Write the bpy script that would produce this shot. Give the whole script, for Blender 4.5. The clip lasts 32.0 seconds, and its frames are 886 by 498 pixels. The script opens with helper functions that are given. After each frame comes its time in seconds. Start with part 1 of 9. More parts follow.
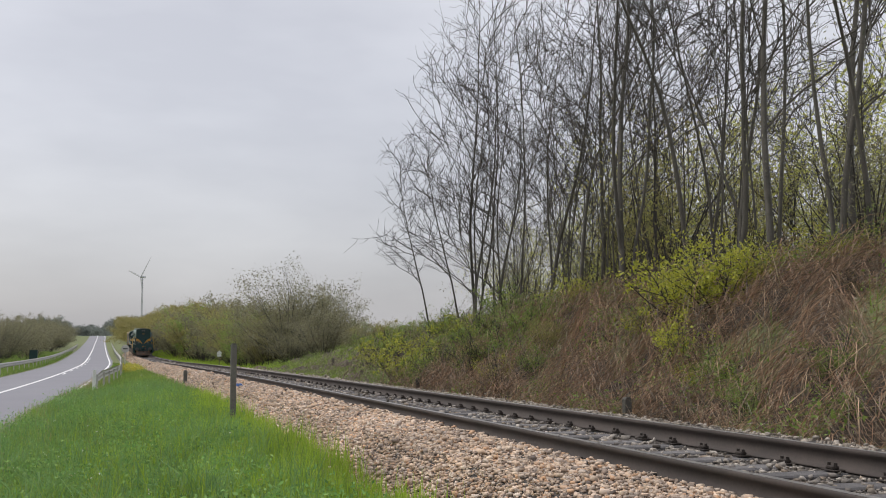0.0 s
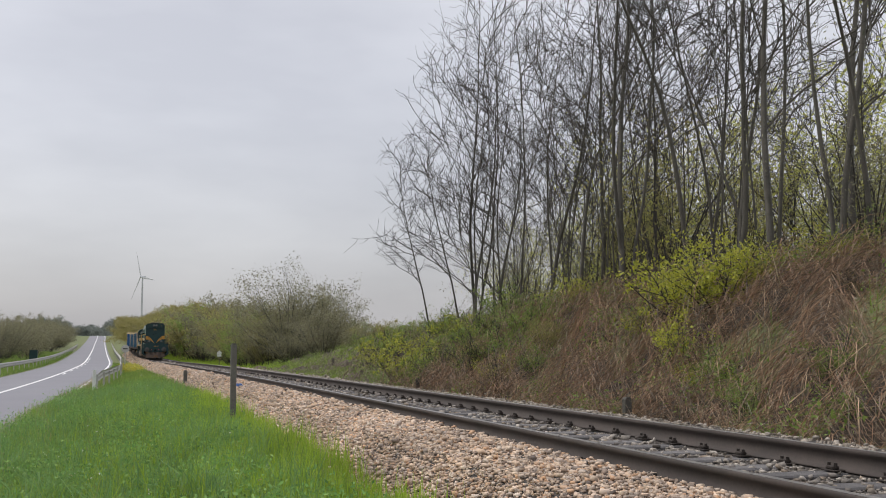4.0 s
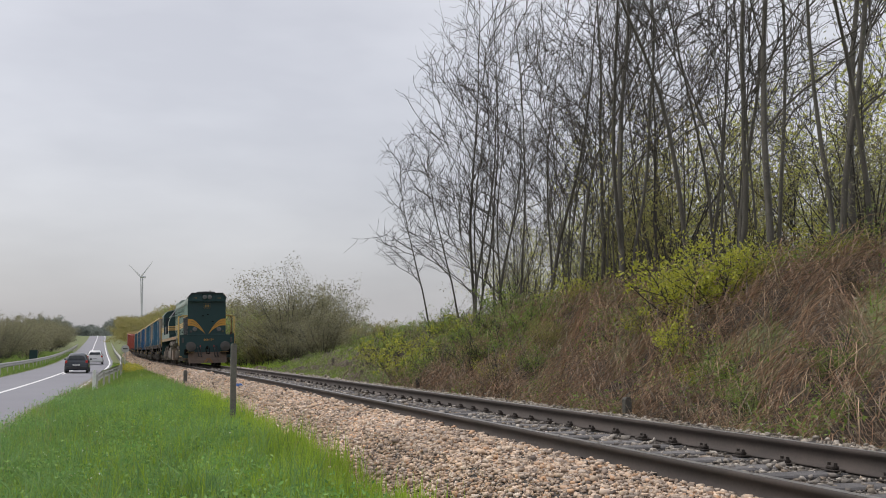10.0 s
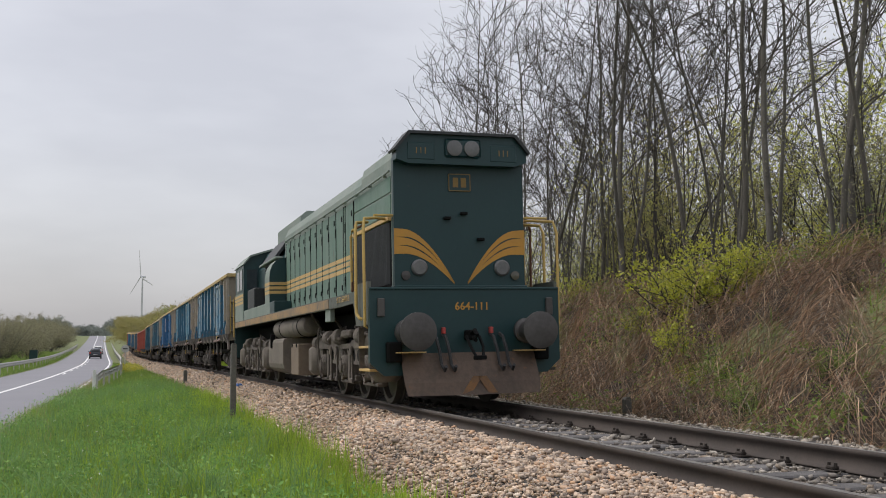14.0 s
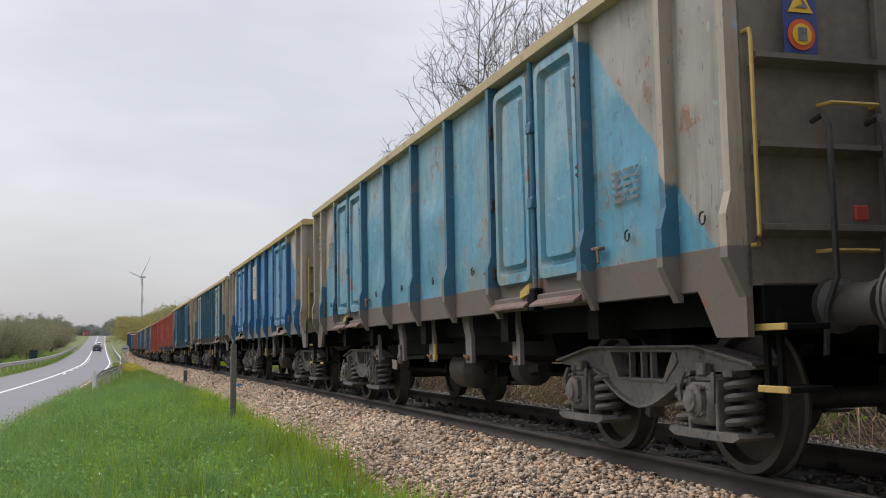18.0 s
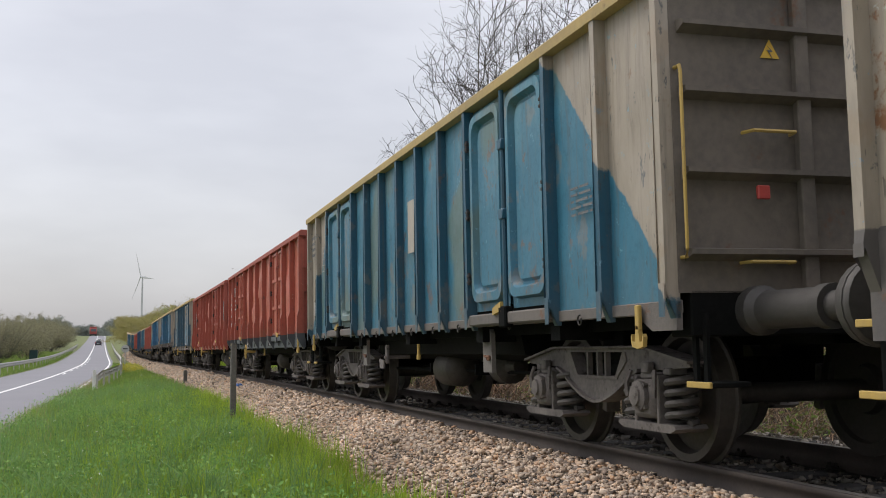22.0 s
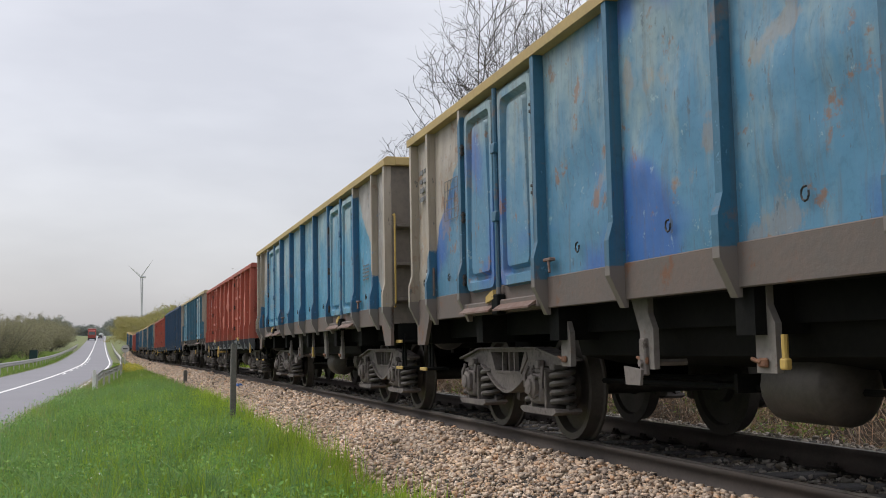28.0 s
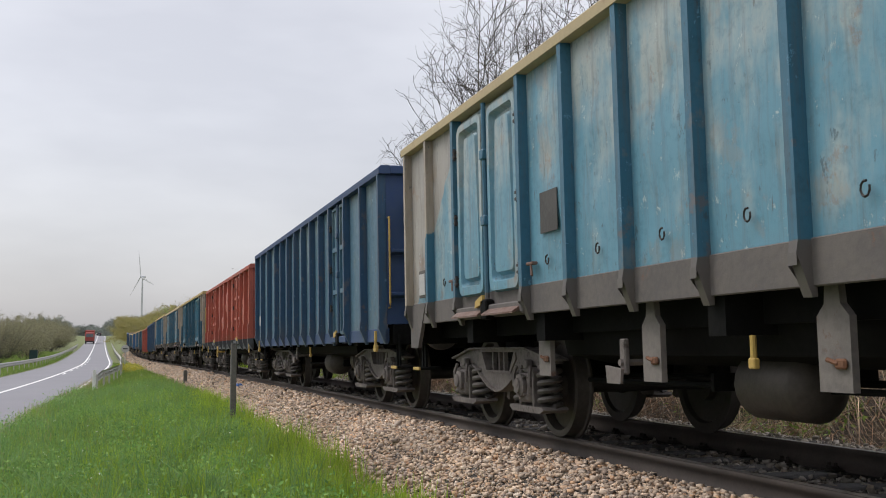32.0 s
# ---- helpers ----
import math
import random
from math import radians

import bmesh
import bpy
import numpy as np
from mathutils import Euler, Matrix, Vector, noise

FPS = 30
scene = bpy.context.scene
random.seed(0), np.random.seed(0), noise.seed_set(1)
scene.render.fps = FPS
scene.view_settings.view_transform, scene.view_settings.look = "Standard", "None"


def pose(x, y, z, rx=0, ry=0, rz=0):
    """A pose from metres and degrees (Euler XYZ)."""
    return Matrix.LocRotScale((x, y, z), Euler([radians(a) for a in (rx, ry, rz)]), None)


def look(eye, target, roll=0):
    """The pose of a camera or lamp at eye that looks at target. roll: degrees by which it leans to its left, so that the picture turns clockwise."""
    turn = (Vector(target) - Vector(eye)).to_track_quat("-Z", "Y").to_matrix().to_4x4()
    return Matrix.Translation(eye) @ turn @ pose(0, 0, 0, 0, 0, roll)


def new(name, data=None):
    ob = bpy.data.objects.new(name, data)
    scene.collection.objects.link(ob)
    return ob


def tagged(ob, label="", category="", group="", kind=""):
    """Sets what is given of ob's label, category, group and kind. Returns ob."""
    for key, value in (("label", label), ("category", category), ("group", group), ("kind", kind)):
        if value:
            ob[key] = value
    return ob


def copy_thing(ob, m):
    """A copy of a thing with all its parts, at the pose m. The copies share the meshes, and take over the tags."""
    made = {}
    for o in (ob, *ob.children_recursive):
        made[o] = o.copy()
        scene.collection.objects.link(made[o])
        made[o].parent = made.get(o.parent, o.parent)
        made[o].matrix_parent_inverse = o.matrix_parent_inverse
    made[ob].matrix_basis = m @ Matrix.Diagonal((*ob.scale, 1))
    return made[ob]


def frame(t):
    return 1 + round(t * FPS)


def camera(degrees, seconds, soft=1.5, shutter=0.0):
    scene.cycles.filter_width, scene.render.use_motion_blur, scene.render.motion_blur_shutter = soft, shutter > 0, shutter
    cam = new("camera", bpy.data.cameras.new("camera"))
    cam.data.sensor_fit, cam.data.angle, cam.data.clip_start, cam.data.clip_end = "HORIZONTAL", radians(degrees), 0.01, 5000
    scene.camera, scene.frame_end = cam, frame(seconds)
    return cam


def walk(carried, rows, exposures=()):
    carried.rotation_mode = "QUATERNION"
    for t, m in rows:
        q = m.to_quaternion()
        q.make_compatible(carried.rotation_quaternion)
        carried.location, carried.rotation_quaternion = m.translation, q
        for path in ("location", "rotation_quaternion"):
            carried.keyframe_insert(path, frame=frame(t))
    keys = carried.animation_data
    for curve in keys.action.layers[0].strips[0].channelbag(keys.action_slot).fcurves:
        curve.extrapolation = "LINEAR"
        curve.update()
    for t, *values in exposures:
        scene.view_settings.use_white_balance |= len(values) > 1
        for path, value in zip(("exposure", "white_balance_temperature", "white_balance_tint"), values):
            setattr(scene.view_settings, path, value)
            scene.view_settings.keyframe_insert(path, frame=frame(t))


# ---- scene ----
SKY_STRENGTH, SUN_ENERGY = 0.9, 1.2
EXPOSURES = [(0.0, 0.05), (13.0, 0.05), (17.0, 0.21), (32.0, 0.21)]
# ---- camera: it stands still on the verge beside the line ----
EYE = (0.0, 0.0, 0.7645)
cam = camera(46.7, 32.0, soft=1.0)
AIM = look(EYE, (0.0, math.cos(radians(5.505)), EYE[2] + math.sin(radians(5.505))), -0.2)
walk(cam, [(0.0, AIM), (32.0, AIM)], EXPOSURES)

# ---- world: a bright overcast sky, one wide weak sun ----
SUN_EL, SUN_ROT = 52.0, 288.0


def make_world():
    world = bpy.data.worlds.new("overcast_sky")
    scene.world = world
    world.use_nodes = True
    nt = world.node_tree
    nt.nodes.clear()
    out = nt.nodes.new("ShaderNodeOutputWorld")
    bg = nt.nodes.new("ShaderNodeBackground")
    sky = nt.nodes.new("ShaderNodeTexSky")
    sky.sky_type, sky.sun_disc = "NISHITA", False
    sky.sun_elevation, sky.sun_rotation = radians(SUN_EL), radians(SUN_ROT)
    sky.air_density, sky.dust_density = 1.0, 3.0
    tc = nt.nodes.new("ShaderNodeTexCoord")
    mp = nt.nodes.new("ShaderNodeMapping")
    mp.inputs["Scale"].default_value = (1.0, 1.0, 3.2)
    mp.inputs["Location"].default_value = (0.3, 0.1, 0.2)
    big = nt.nodes.new("ShaderNodeTexNoise")
    big.inputs["Scale"].default_value, big.inputs["Detail"].default_value = 2.6, 5.0
    big.inputs["Roughness"].default_value = 0.5
    ramp = nt.nodes.new("ShaderNodeValToRGB")
    el = ramp.color_ramp.elements
    el[0].position, el[0].color = 0.33, (0.545, 0.54, 0.572, 1)
    el[1].position, el[1].color = 0.62, (0.69, 0.685, 0.715, 1)
    scale = nt.nodes.new("ShaderNodeVectorMath")
    scale.operation = "SCALE"
    scale.inputs["Scale"].default_value = 0.035
    add = nt.nodes.new("ShaderNodeVectorMath")
    add.operation = "ADD"
    nt.links.new(tc.outputs["Generated"], mp.inputs["Vector"])
    nt.links.new(mp.outputs["Vector"], big.inputs["Vector"])
    nt.links.new(big.outputs["Fac"], ramp.inputs["Fac"])
    nt.links.new(sky.outputs["Color"], scale.inputs[0])
    nt.links.new(ramp.outputs["Color"], add.inputs[0])
    nt.links.new(scale.outputs["Vector"], add.inputs[1])
    # an overcast sky is brighter overhead than at the horizon
    sep = nt.nodes.new("ShaderNodeSeparateXYZ")
    nt.links.new(tc.outputs["Generated"], sep.inputs[0])
    rise = nt.nodes.new("ShaderNodeMapRange")
    rise.interpolation_type = "SMOOTHSTEP"
    rise.inputs[1].default_value, rise.inputs[2].default_value = 0.32, 1.0
    rise.inputs[3].default_value, rise.inputs[4].default_value = 1.0, 1.9
    nt.links.new(sep.outputs["Z"], rise.inputs[0])
    low = nt.nodes.new("ShaderNodeMapRange")
    low.interpolation_type = "SMOOTHSTEP"
    low.inputs[1].default_value, low.inputs[2].default_value = 0.0, 0.24
    low.inputs[3].default_value, low.inputs[4].default_value = 0.76, 1.0
    nt.links.new(sep.outputs["Z"], low.inputs[0])
    both = nt.nodes.new("ShaderNodeMath")
    both.operation = "MULTIPLY"
    nt.links.new(rise.outputs[0], both.inputs[0])
    nt.links.new(low.outputs[0], both.inputs[1])
    top = nt.nodes.new("ShaderNodeVectorMath")
    top.operation = "SCALE"
    nt.links.new(add.outputs["Vector"], top.inputs[0])
    nt.links.new(both.outputs[0], top.inputs["Scale"])
    nt.links.new(top.outputs["Vector"], bg.inputs["Color"])
    bg.inputs["Strength"].default_value = SKY_STRENGTH
    nt.links.new(bg.outputs["Background"], out.inputs["Surface"])


make_world()
sun_data = bpy.data.lights.new("sun", "SUN")
sun_data.energy, sun_data.angle, sun_data.color = SUN_ENERGY, radians(25), (1.0, 0.96, 0.9)
sun = new("sun", sun_data)
sun.matrix_world = look((60 * math.sin(radians(SUN_ROT)), 60 * math.cos(radians(SUN_ROT)), 60 * math.tan(radians(SUN_EL))), (0, 0, 0))

# ---- materials ----


def node_mat(name):
    m = bpy.data.materials.new(name)
    m.use_nodes = True
    nt = m.node_tree
    return m, nt, nt.nodes["Principled BSDF"]


def nd(nt, kind, **vals):
    n = nt.nodes.new("ShaderNode" + kind)
    for k, v in vals.items():
        n.inputs[k.replace("_", " ")].default_value = v
    return n


def mixc(nt, fac, a, b, mode="MIX"):
    """Mix two colours; each of fac, a, b is a socket or a value."""
    n = nt.nodes.new("ShaderNodeMix")
    n.data_type, n.blend_type, n.clamp_factor = "RGBA", mode, True
    for key, val in ((0, fac), (6, a), (7, b)):
        if isinstance(val, bpy.types.NodeSocket):
            nt.links.new(val, n.inputs[key])
        else:
            n.inputs[key].default_value = val if key == 0 else (*val[:3], 1)
    return n.outputs[2]


def mth(nt, op, a, b=0.0, c=0.0):
    n = nt.nodes.new("ShaderNodeMath")
    n.operation = op
    for i, val in enumerate((a, b, c)):
        if isinstance(val, bpy.types.NodeSocket):
            nt.links.new(val, n.inputs[i])
        else:
            n.inputs[i].default_value = val
    return n.outputs[0]


def step(nt, val, lo, hi):
    n = nt.nodes.new("ShaderNodeMapRange")
    n.interpolation_type = "SMOOTHSTEP"
    nt.links.new(val, n.inputs[0])
    n.inputs[1].default_value, n.inputs[2].default_value = lo, hi
    return n.outputs[0]


def coords(nt, kind="Object", sc=(1, 1, 1), shift=(0, 0, 0)):
    tc = nt.nodes.new("ShaderNodeTexCoord")
    mp = nt.nodes.new("ShaderNodeMapping")
    mp.inputs["Scale"].default_value, mp.inputs["Location"].default_value = sc, shift
    nt.links.new(tc.outputs[kind], mp.inputs["Vector"])
    return mp.outputs["Vector"]


def noise_of(nt, vec, scale, detail=4.0, rough=0.6):
    n = nd(nt, "TexNoise", Scale=scale, Detail=detail, Roughness=rough)
    nt.links.new(vec, n.inputs["Vector"])
    return n.outputs["Fac"]


def bump(nt, bsdf, height, strength, dist=0.01):
    b = nd(nt, "Bump", Strength=strength, Distance=dist)
    nt.links.new(height, b.inputs["Height"])
    nt.links.new(b.outputs["Normal"], bsdf.inputs["Normal"])


def surface(name, base, alt, rough=0.7, metal=0.0, big=1.5, small=25.0, amount=0.6, relief=0.3, dist=0.01, stain=None, stain_at=0.62, per_object=0.0, island=0.0, sc=(1, 1, 1)):
    """A worn surface: two colours mixed at a large and a small scale, stains, relief."""
    m, nt, b = node_mat(name)
    v = coords(nt, sc=sc)
    n1, n2 = noise_of(nt, v, big), noise_of(nt, v, small, 6.0)
    f = step(nt, mth(nt, "ADD", mth(nt, "MULTIPLY", n1, 0.6), mth(nt, "MULTIPLY", n2, 0.4)), 0.35, 0.65)
    col = mixc(nt, mth(nt, "MULTIPLY", f, amount), base, alt)
    if stain:
        n3 = noise_of(nt, v, big * 2.3, 7.0, 0.7)
        col = mixc(nt, step(nt, n3, stain_at, stain_at + 0.1), col, stain)
    if per_object:
        oi = nt.nodes.new("ShaderNodeObjectInfo")
        k = mth(nt, "ADD", mth(nt, "MULTIPLY", oi.outputs["Random"], per_object), 1 - per_object / 2)
        col = mixc(nt, 1.0, col, (1, 1, 1), "MULTIPLY")
        hv = nt.nodes.new("ShaderNodeHueSaturation")
        nt.links.new(col, hv.inputs["Color"])
        nt.links.new(k, hv.inputs["Value"])
        col = hv.outputs["Color"]
    if island:
        ge = nt.nodes.new("ShaderNodeNewGeometry")
        k = mth(nt, "ADD", mth(nt, "MULTIPLY", ge.outputs["Random Per Island"], island), 1 - island / 2)
        hv = nt.nodes.new("ShaderNodeHueSaturation")
        nt.links.new(col, hv.inputs["Color"])
        nt.links.new(k, hv.inputs["Value"])
        col = hv.outputs["Color"]
    nt.links.new(col, b.inputs["Base Color"])
    b.inputs["Roughness"].default_value, b.inputs["Metallic"].default_value = rough, metal
    if relief:
        bump(nt, b, n2, relief, dist)
    return m


# ---- mesh tools ----


class Geo:
    """Collects vertices and faces for one part."""

    def __init__(self):
        self.v, self.f = [], []

    def add(self, vs, fs):
        o = len(self.v)
        self.v += [tuple(p) for p in vs]
        self.f += [tuple(i + o for i in q) for q in fs]
        return self

    def box(self, x0, x1, y0, y1, z0, z1, c=0.0):
        if c <= 0:
            vs = [(x, y, z) for x in (x0, x1) for y in (y0, y1) for z in (z0, z1)]
            return self.add(vs, [(0, 1, 3, 2), (4, 6, 7, 5), (0, 4, 5, 1), (2, 3, 7, 6), (0, 2, 6, 4), (1, 5, 7, 3)])
        bm = bmesh.new()
        bmesh.ops.create_cube(bm, size=1.0)
        for p in bm.verts:
            p.co = Vector(((x0 + x1) / 2 + p.co.x * (x1 - x0), (y0 + y1) / 2 + p.co.y * (y1 - y0), (z0 + z1) / 2 + p.co.z * (z1 - z0)))
        bmesh.ops.bevel(bm, geom=bm.edges[:], offset=c, segments=1, affect="EDGES")
        return self.bm(bm)

    def bm(self, b, m=None):
        b.verts.ensure_lookup_table()
        b.verts.index_update()
        self.add([(m @ p.co) if m else p.co for p in b.verts], [[q.index for q in f.verts] for f in b.faces])
        b.free()
        return self

    def prism(self, poly, axis, t0, t1):
        """Extrude a 2D polygon. axis x: poly is (y, z); y: (x, z); z: (x, y)."""
        n = len(poly)
        put = {"x": lambda p, t: (t, p[0], p[1]), "y": lambda p, t: (p[0], t, p[1]), "z": lambda p, t: (p[0], p[1], t)}[axis]
        vs = [put(p, t) for t in (t0, t1) for p in poly]
        fs = [tuple(range(n)), tuple(range(2 * n - 1, n - 1, -1))] + [(i, (i + 1) % n, n + (i + 1) % n, n + i) for i in range(n)]
        return self.add(vs, fs)

    def tube(self, pts, radii, n=6, caps=True):
        pts = [Vector(p) for p in pts]
        if not isinstance(radii, (list, tuple)):
            radii = [radii] * len(pts)
        vs, fs = [], []
        for i, p in enumerate(pts):
            d = (pts[min(i + 1, len(pts) - 1)] - pts[max(i - 1, 0)]).normalized()
            up = Vector((0, 0, 1)) if abs(d.z) < 0.9 else Vector((1, 0, 0))
            a = d.cross(up).normalized()
            b = d.cross(a)
            for k in range(n):
                t = 2 * math.pi * k / n
                vs.append(p + (a * math.cos(t) + b * math.sin(t)) * radii[i])
        for i in range(len(pts) - 1):
            for k in range(n):
                fs.append((i * n + k, i * n + (k + 1) % n, (i + 1) * n + (k + 1) % n, (i + 1) * n + k))
        if caps:
            fs += [tuple(range(n - 1, -1, -1)), tuple(range((len(pts) - 1) * n, len(pts) * n))]
        return self.add(vs, fs)

    def cyl(self, p0, p1, r, n=16, r1=None):
        return self.tube([p0, p1], [r, r if r1 is None else r1], n)

    def lathe(self, prof, centre, axis="y", n=24):
        """Turn a profile of (radius, offset along the axis) round an axis through centre."""
        vs, fs = [], []
        c = Vector(centre)
        for r, o in prof:
            for k in range(n):
                t = 2 * math.pi * k / n
                u, w = r * math.cos(t), r * math.sin(t)
                vs.append(c + Vector({"x": (o, u, w), "y": (u, o, w), "z": (u, w, o)}[axis]))
        for i in range(len(prof) - 1):
            for k in range(n):
                fs.append((i * n + k, i * n + (k + 1) % n, (i + 1) * n + (k + 1) % n, (i + 1) * n + k))
        fs += [tuple(range(n)), tuple(range((len(prof) - 1) * n, len(prof) * n))]
        return self.add(vs, fs)

    def mesh(self, name, material=None, smooth=False):
        me = bpy.data.meshes.new(name)
        me.from_pydata(self.v, [], self.f)
        bm = bmesh.new()
        bm.from_mesh(me)
        if len(self.f) < 6000:
            bmesh.ops.recalc_face_normals(bm, faces=bm.faces[:])
        bm.to_mesh(me)
        bm.free()
        if smooth:
            me.polygons.foreach_set("use_smooth", [True] * len(me.polygons))
            me.set_sharp_from_angle(angle=radians(38))
        if material:
            me.materials.append(material)
        return me


def quick_mesh(name, verts, faces, material, smooth=False):
    """A large mesh from arrays, all faces of the same corner count."""
    verts, faces = np.asarray(verts, dtype=np.float32), np.asarray(faces, dtype=np.int32)
    me = bpy.data.meshes.new(name)
    k = faces.shape[1]
    me.vertices.add(len(verts))
    me.vertices.foreach_set("co", verts.ravel())
    me.loops.add(faces.size)
    me.loops.foreach_set("vertex_index", faces.ravel())
    me.polygons.add(len(faces))
    me.polygons.foreach_set("loop_start", np.arange(0, faces.size, k, dtype=np.int32))
    me.polygons.foreach_set("loop_total", np.full(len(faces), k, dtype=np.int32))
    if smooth:
        me.polygons.foreach_set("use_smooth", np.ones(len(faces), dtype=bool))
    me.update(calc_edges=True)
    me.materials.append(material)
    return me


def part(name, geo, material, parent, label="", smooth=False, at=None):
    me = geo if isinstance(geo, bpy.types.Mesh) else geo.mesh(name, material, smooth)
    ob = new(name, me)
    ob.parent = parent
    if at is not None:
        ob.matrix_basis = at
    return tagged(ob, label)


def thing(name, label, category, group="", kind="", at=None):
    ob = new(name)
    ob.empty_display_size = 0.2
    if at is not None:
        ob.matrix_basis = at
    return tagged(ob, label, category, group, kind)


# ---- the line of the track: arc length, bends and heights ----
STEP = 0.5
ARC = np.arange(-260, 620, STEP)
BEND = np.interp(ARC, (0, 25, 50, 80, 110, 150, 166, 174, 190, 205, 260, 300), (0.0008, 0.0007, 0.0002, -0.0001, -0.0002, 0.0007, 0.0008, -0.0045, -0.0045, -0.0028, -0.002, 0.0))
TURN = np.cumsum(BEND) * STEP
TURN = radians(-16.42) - (TURN - np.interp(0, ARC, TURN))
TX = np.cumsum(np.sin(TURN)) * STEP
TY = np.cumsum(np.cos(TURN)) * STEP
TX += 4.288 - np.interp(0, ARC, TX)
TY += 1.264 - np.interp(0, ARC, TY)
TZ = np.interp(ARC, (-260, 0, 60, 100, 153, 200, 300, 620), (0.6, 0.0, -0.16, -0.36, -0.3, 0.8, 3.0, 5.0))
TZ = np.convolve(np.pad(TZ, 20, "edge"), np.ones(41) / 41, "valid")
CANT = 0.89


def on_track(s, lat=0.0, z=0.0):
    """A point at arc length s, lat metres to the right of the centre line, z above the rails."""
    x, y, a, h = (np.interp(s, ARC, t) for t in (TX, TY, TURN, TZ))
    c = radians(CANT)
    l2, z2 = lat * math.cos(c) - z * math.sin(c), z * math.cos(c) + lat * math.sin(c)
    return Vector((x + l2 * math.cos(a), y - l2 * math.sin(a), h + z2))


def track_pose(s, half=4.5):
    """The pose of a vehicle whose two bogies stand on the line half metres before and behind s; it faces falling s."""
    a, b = on_track(s - half), on_track(s + half)
    d = a - b
    m = (a + b) / 2
    return pose(m.x, m.y, m.z, CANT, -math.degrees(math.asin(d.z / d.length)), math.degrees(math.atan2(d.y, d.x)))


# ground axes: a runs along the line, b to its right
HEAD = radians(-17.5)
AX, BX = Vector((math.sin(HEAD), math.cos(HEAD), 0)), Vector((math.cos(HEAD), -math.sin(HEAD), 0))
TA, TB = TX * AX.x + TY * AX.y, TX * BX.x + TY * BX.y
FINE = np.arange(-120, 3000, 2.0)
ROAD_B = np.interp(FINE, (-120, 1.8, 42, 66, 111, 174, 300, 420, 3000), (-9.0, -5.6, -4.3, -3.75, -3.3, -4.3, -6.2, -7.6, -200.0))
ROAD_B = np.convolve(np.pad(ROAD_B, 8, "edge"), np.ones(17) / 17, "valid")
ROAD_HALF = 2.95


def track_b(a):
    return np.interp(a, TA, TB)


def road_b(a):
    return np.interp(a, FINE, ROAD_B)


def road_z(a):
    a = np.asarray(a, dtype=float)
    return -0.9 + 5e-5 * np.clip(a - 52, 0, 370) ** 2 - np.clip(a - 440, 0, 150) * 0.035


def ease(v, lo, hi):
    t = np.clip((v - lo) / (hi - lo), 0, 1)
    return t * t * (3 - 2 * t)


def ground_z(a, b):
    """Height of the ground at a along and b across."""
    a, b = np.asarray(a, dtype=float), np.asarray(b, dtype=float)
    lat = b - track_b(np.clip(a, -35, 560))
    tz = np.interp(a, TA, TZ)
    rz = road_z(a)
    crest = np.interp(a, (-60, 20, 32, 50, 66, 80), (2.4, 2.3, 2.0, 1.25, 0.3, -0.35))
    right = tz + np.interp(lat, (-3, -2.1, 2.1, 3.3), (-0.6, -0.62, -0.62, -0.52)) + (crest + 0.52) * ease(lat, 3.2, 8.8) + np.clip(lat - 9, 0, 60) * 0.012
    d = b - road_b(a)
    left = np.where(d > 0, rz - 0.06 + 0.1 * ease(d, ROAD_HALF, 5.0), rz - 0.06 + 0.55 * ease(-d, ROAD_HALF + 1.5, ROAD_HALF + 12))
    gap = np.maximum(track_b(np.clip(a, -35, 560)) - 2.3 - road_b(a) - ROAD_HALF - 0.35, 0.3)
    w = ease((lat + 2.3 + gap) / gap, 0.0, 1.0)
    return left * (1 - w) + right * w


def ab(a, b):
    return AX.x * a + BX.x * b, AX.y * a + BX.y * b


def on_ground(a, b, dz=0.0):
    x, y = ab(a, b)
    return Vector((float(x), float(y), float(ground_z(a, b)) + dz))

# ---- ground, ballast, rails, road ----
M_SOIL = surface("earth_and_turf", (0.10, 0.14, 0.04), (0.17, 0.16, 0.075), 0.95, big=0.25, small=9, amount=0.8, relief=0.6, dist=0.05)
M_ROAD = surface("grey_asphalt", (0.185, 0.182, 0.2), (0.235, 0.232, 0.248), 0.85, big=0.15, small=60, amount=0.5, relief=0.25, dist=0.004)
M_LINE = surface("white_road_paint", (0.75, 0.75, 0.74), (0.55, 0.55, 0.55), 0.7, big=1, small=30, relief=0.1)
# bed colour is lowered to act as shade between the loose stones
M_BALLAST_BED = surface("packed_ballast", (0.075, 0.064, 0.054), (0.04, 0.035, 0.03), 0.95, big=1.2, small=28, amount=1.0, relief=0.9, dist=0.03)
M_RAIL = surface("rail_steel_side", (0.05, 0.041, 0.036), (0.09, 0.071, 0.06), 0.75, 0.2, big=2, small=40, amount=0.7, relief=0.3, dist=0.002)
M_RAIL_TOP = surface("rail_head", (0.3, 0.28, 0.26), (0.2, 0.185, 0.17), 0.4, 0.7, big=3, small=40, relief=0.05)
M_SLEEPER = surface("weathered_oak_sleeper", (0.085, 0.08, 0.078), (0.16, 0.15, 0.145), 0.9, big=2.5, small=30, amount=0.9, relief=0.6, dist=0.01, per_object=0.5, sc=(1, 6, 1))
M_CLIP = surface("dark_rusted_fastening", (0.03, 0.024, 0.02), (0.06, 0.045, 0.035), 0.85, 0.3, big=8, small=60, relief=0.4)


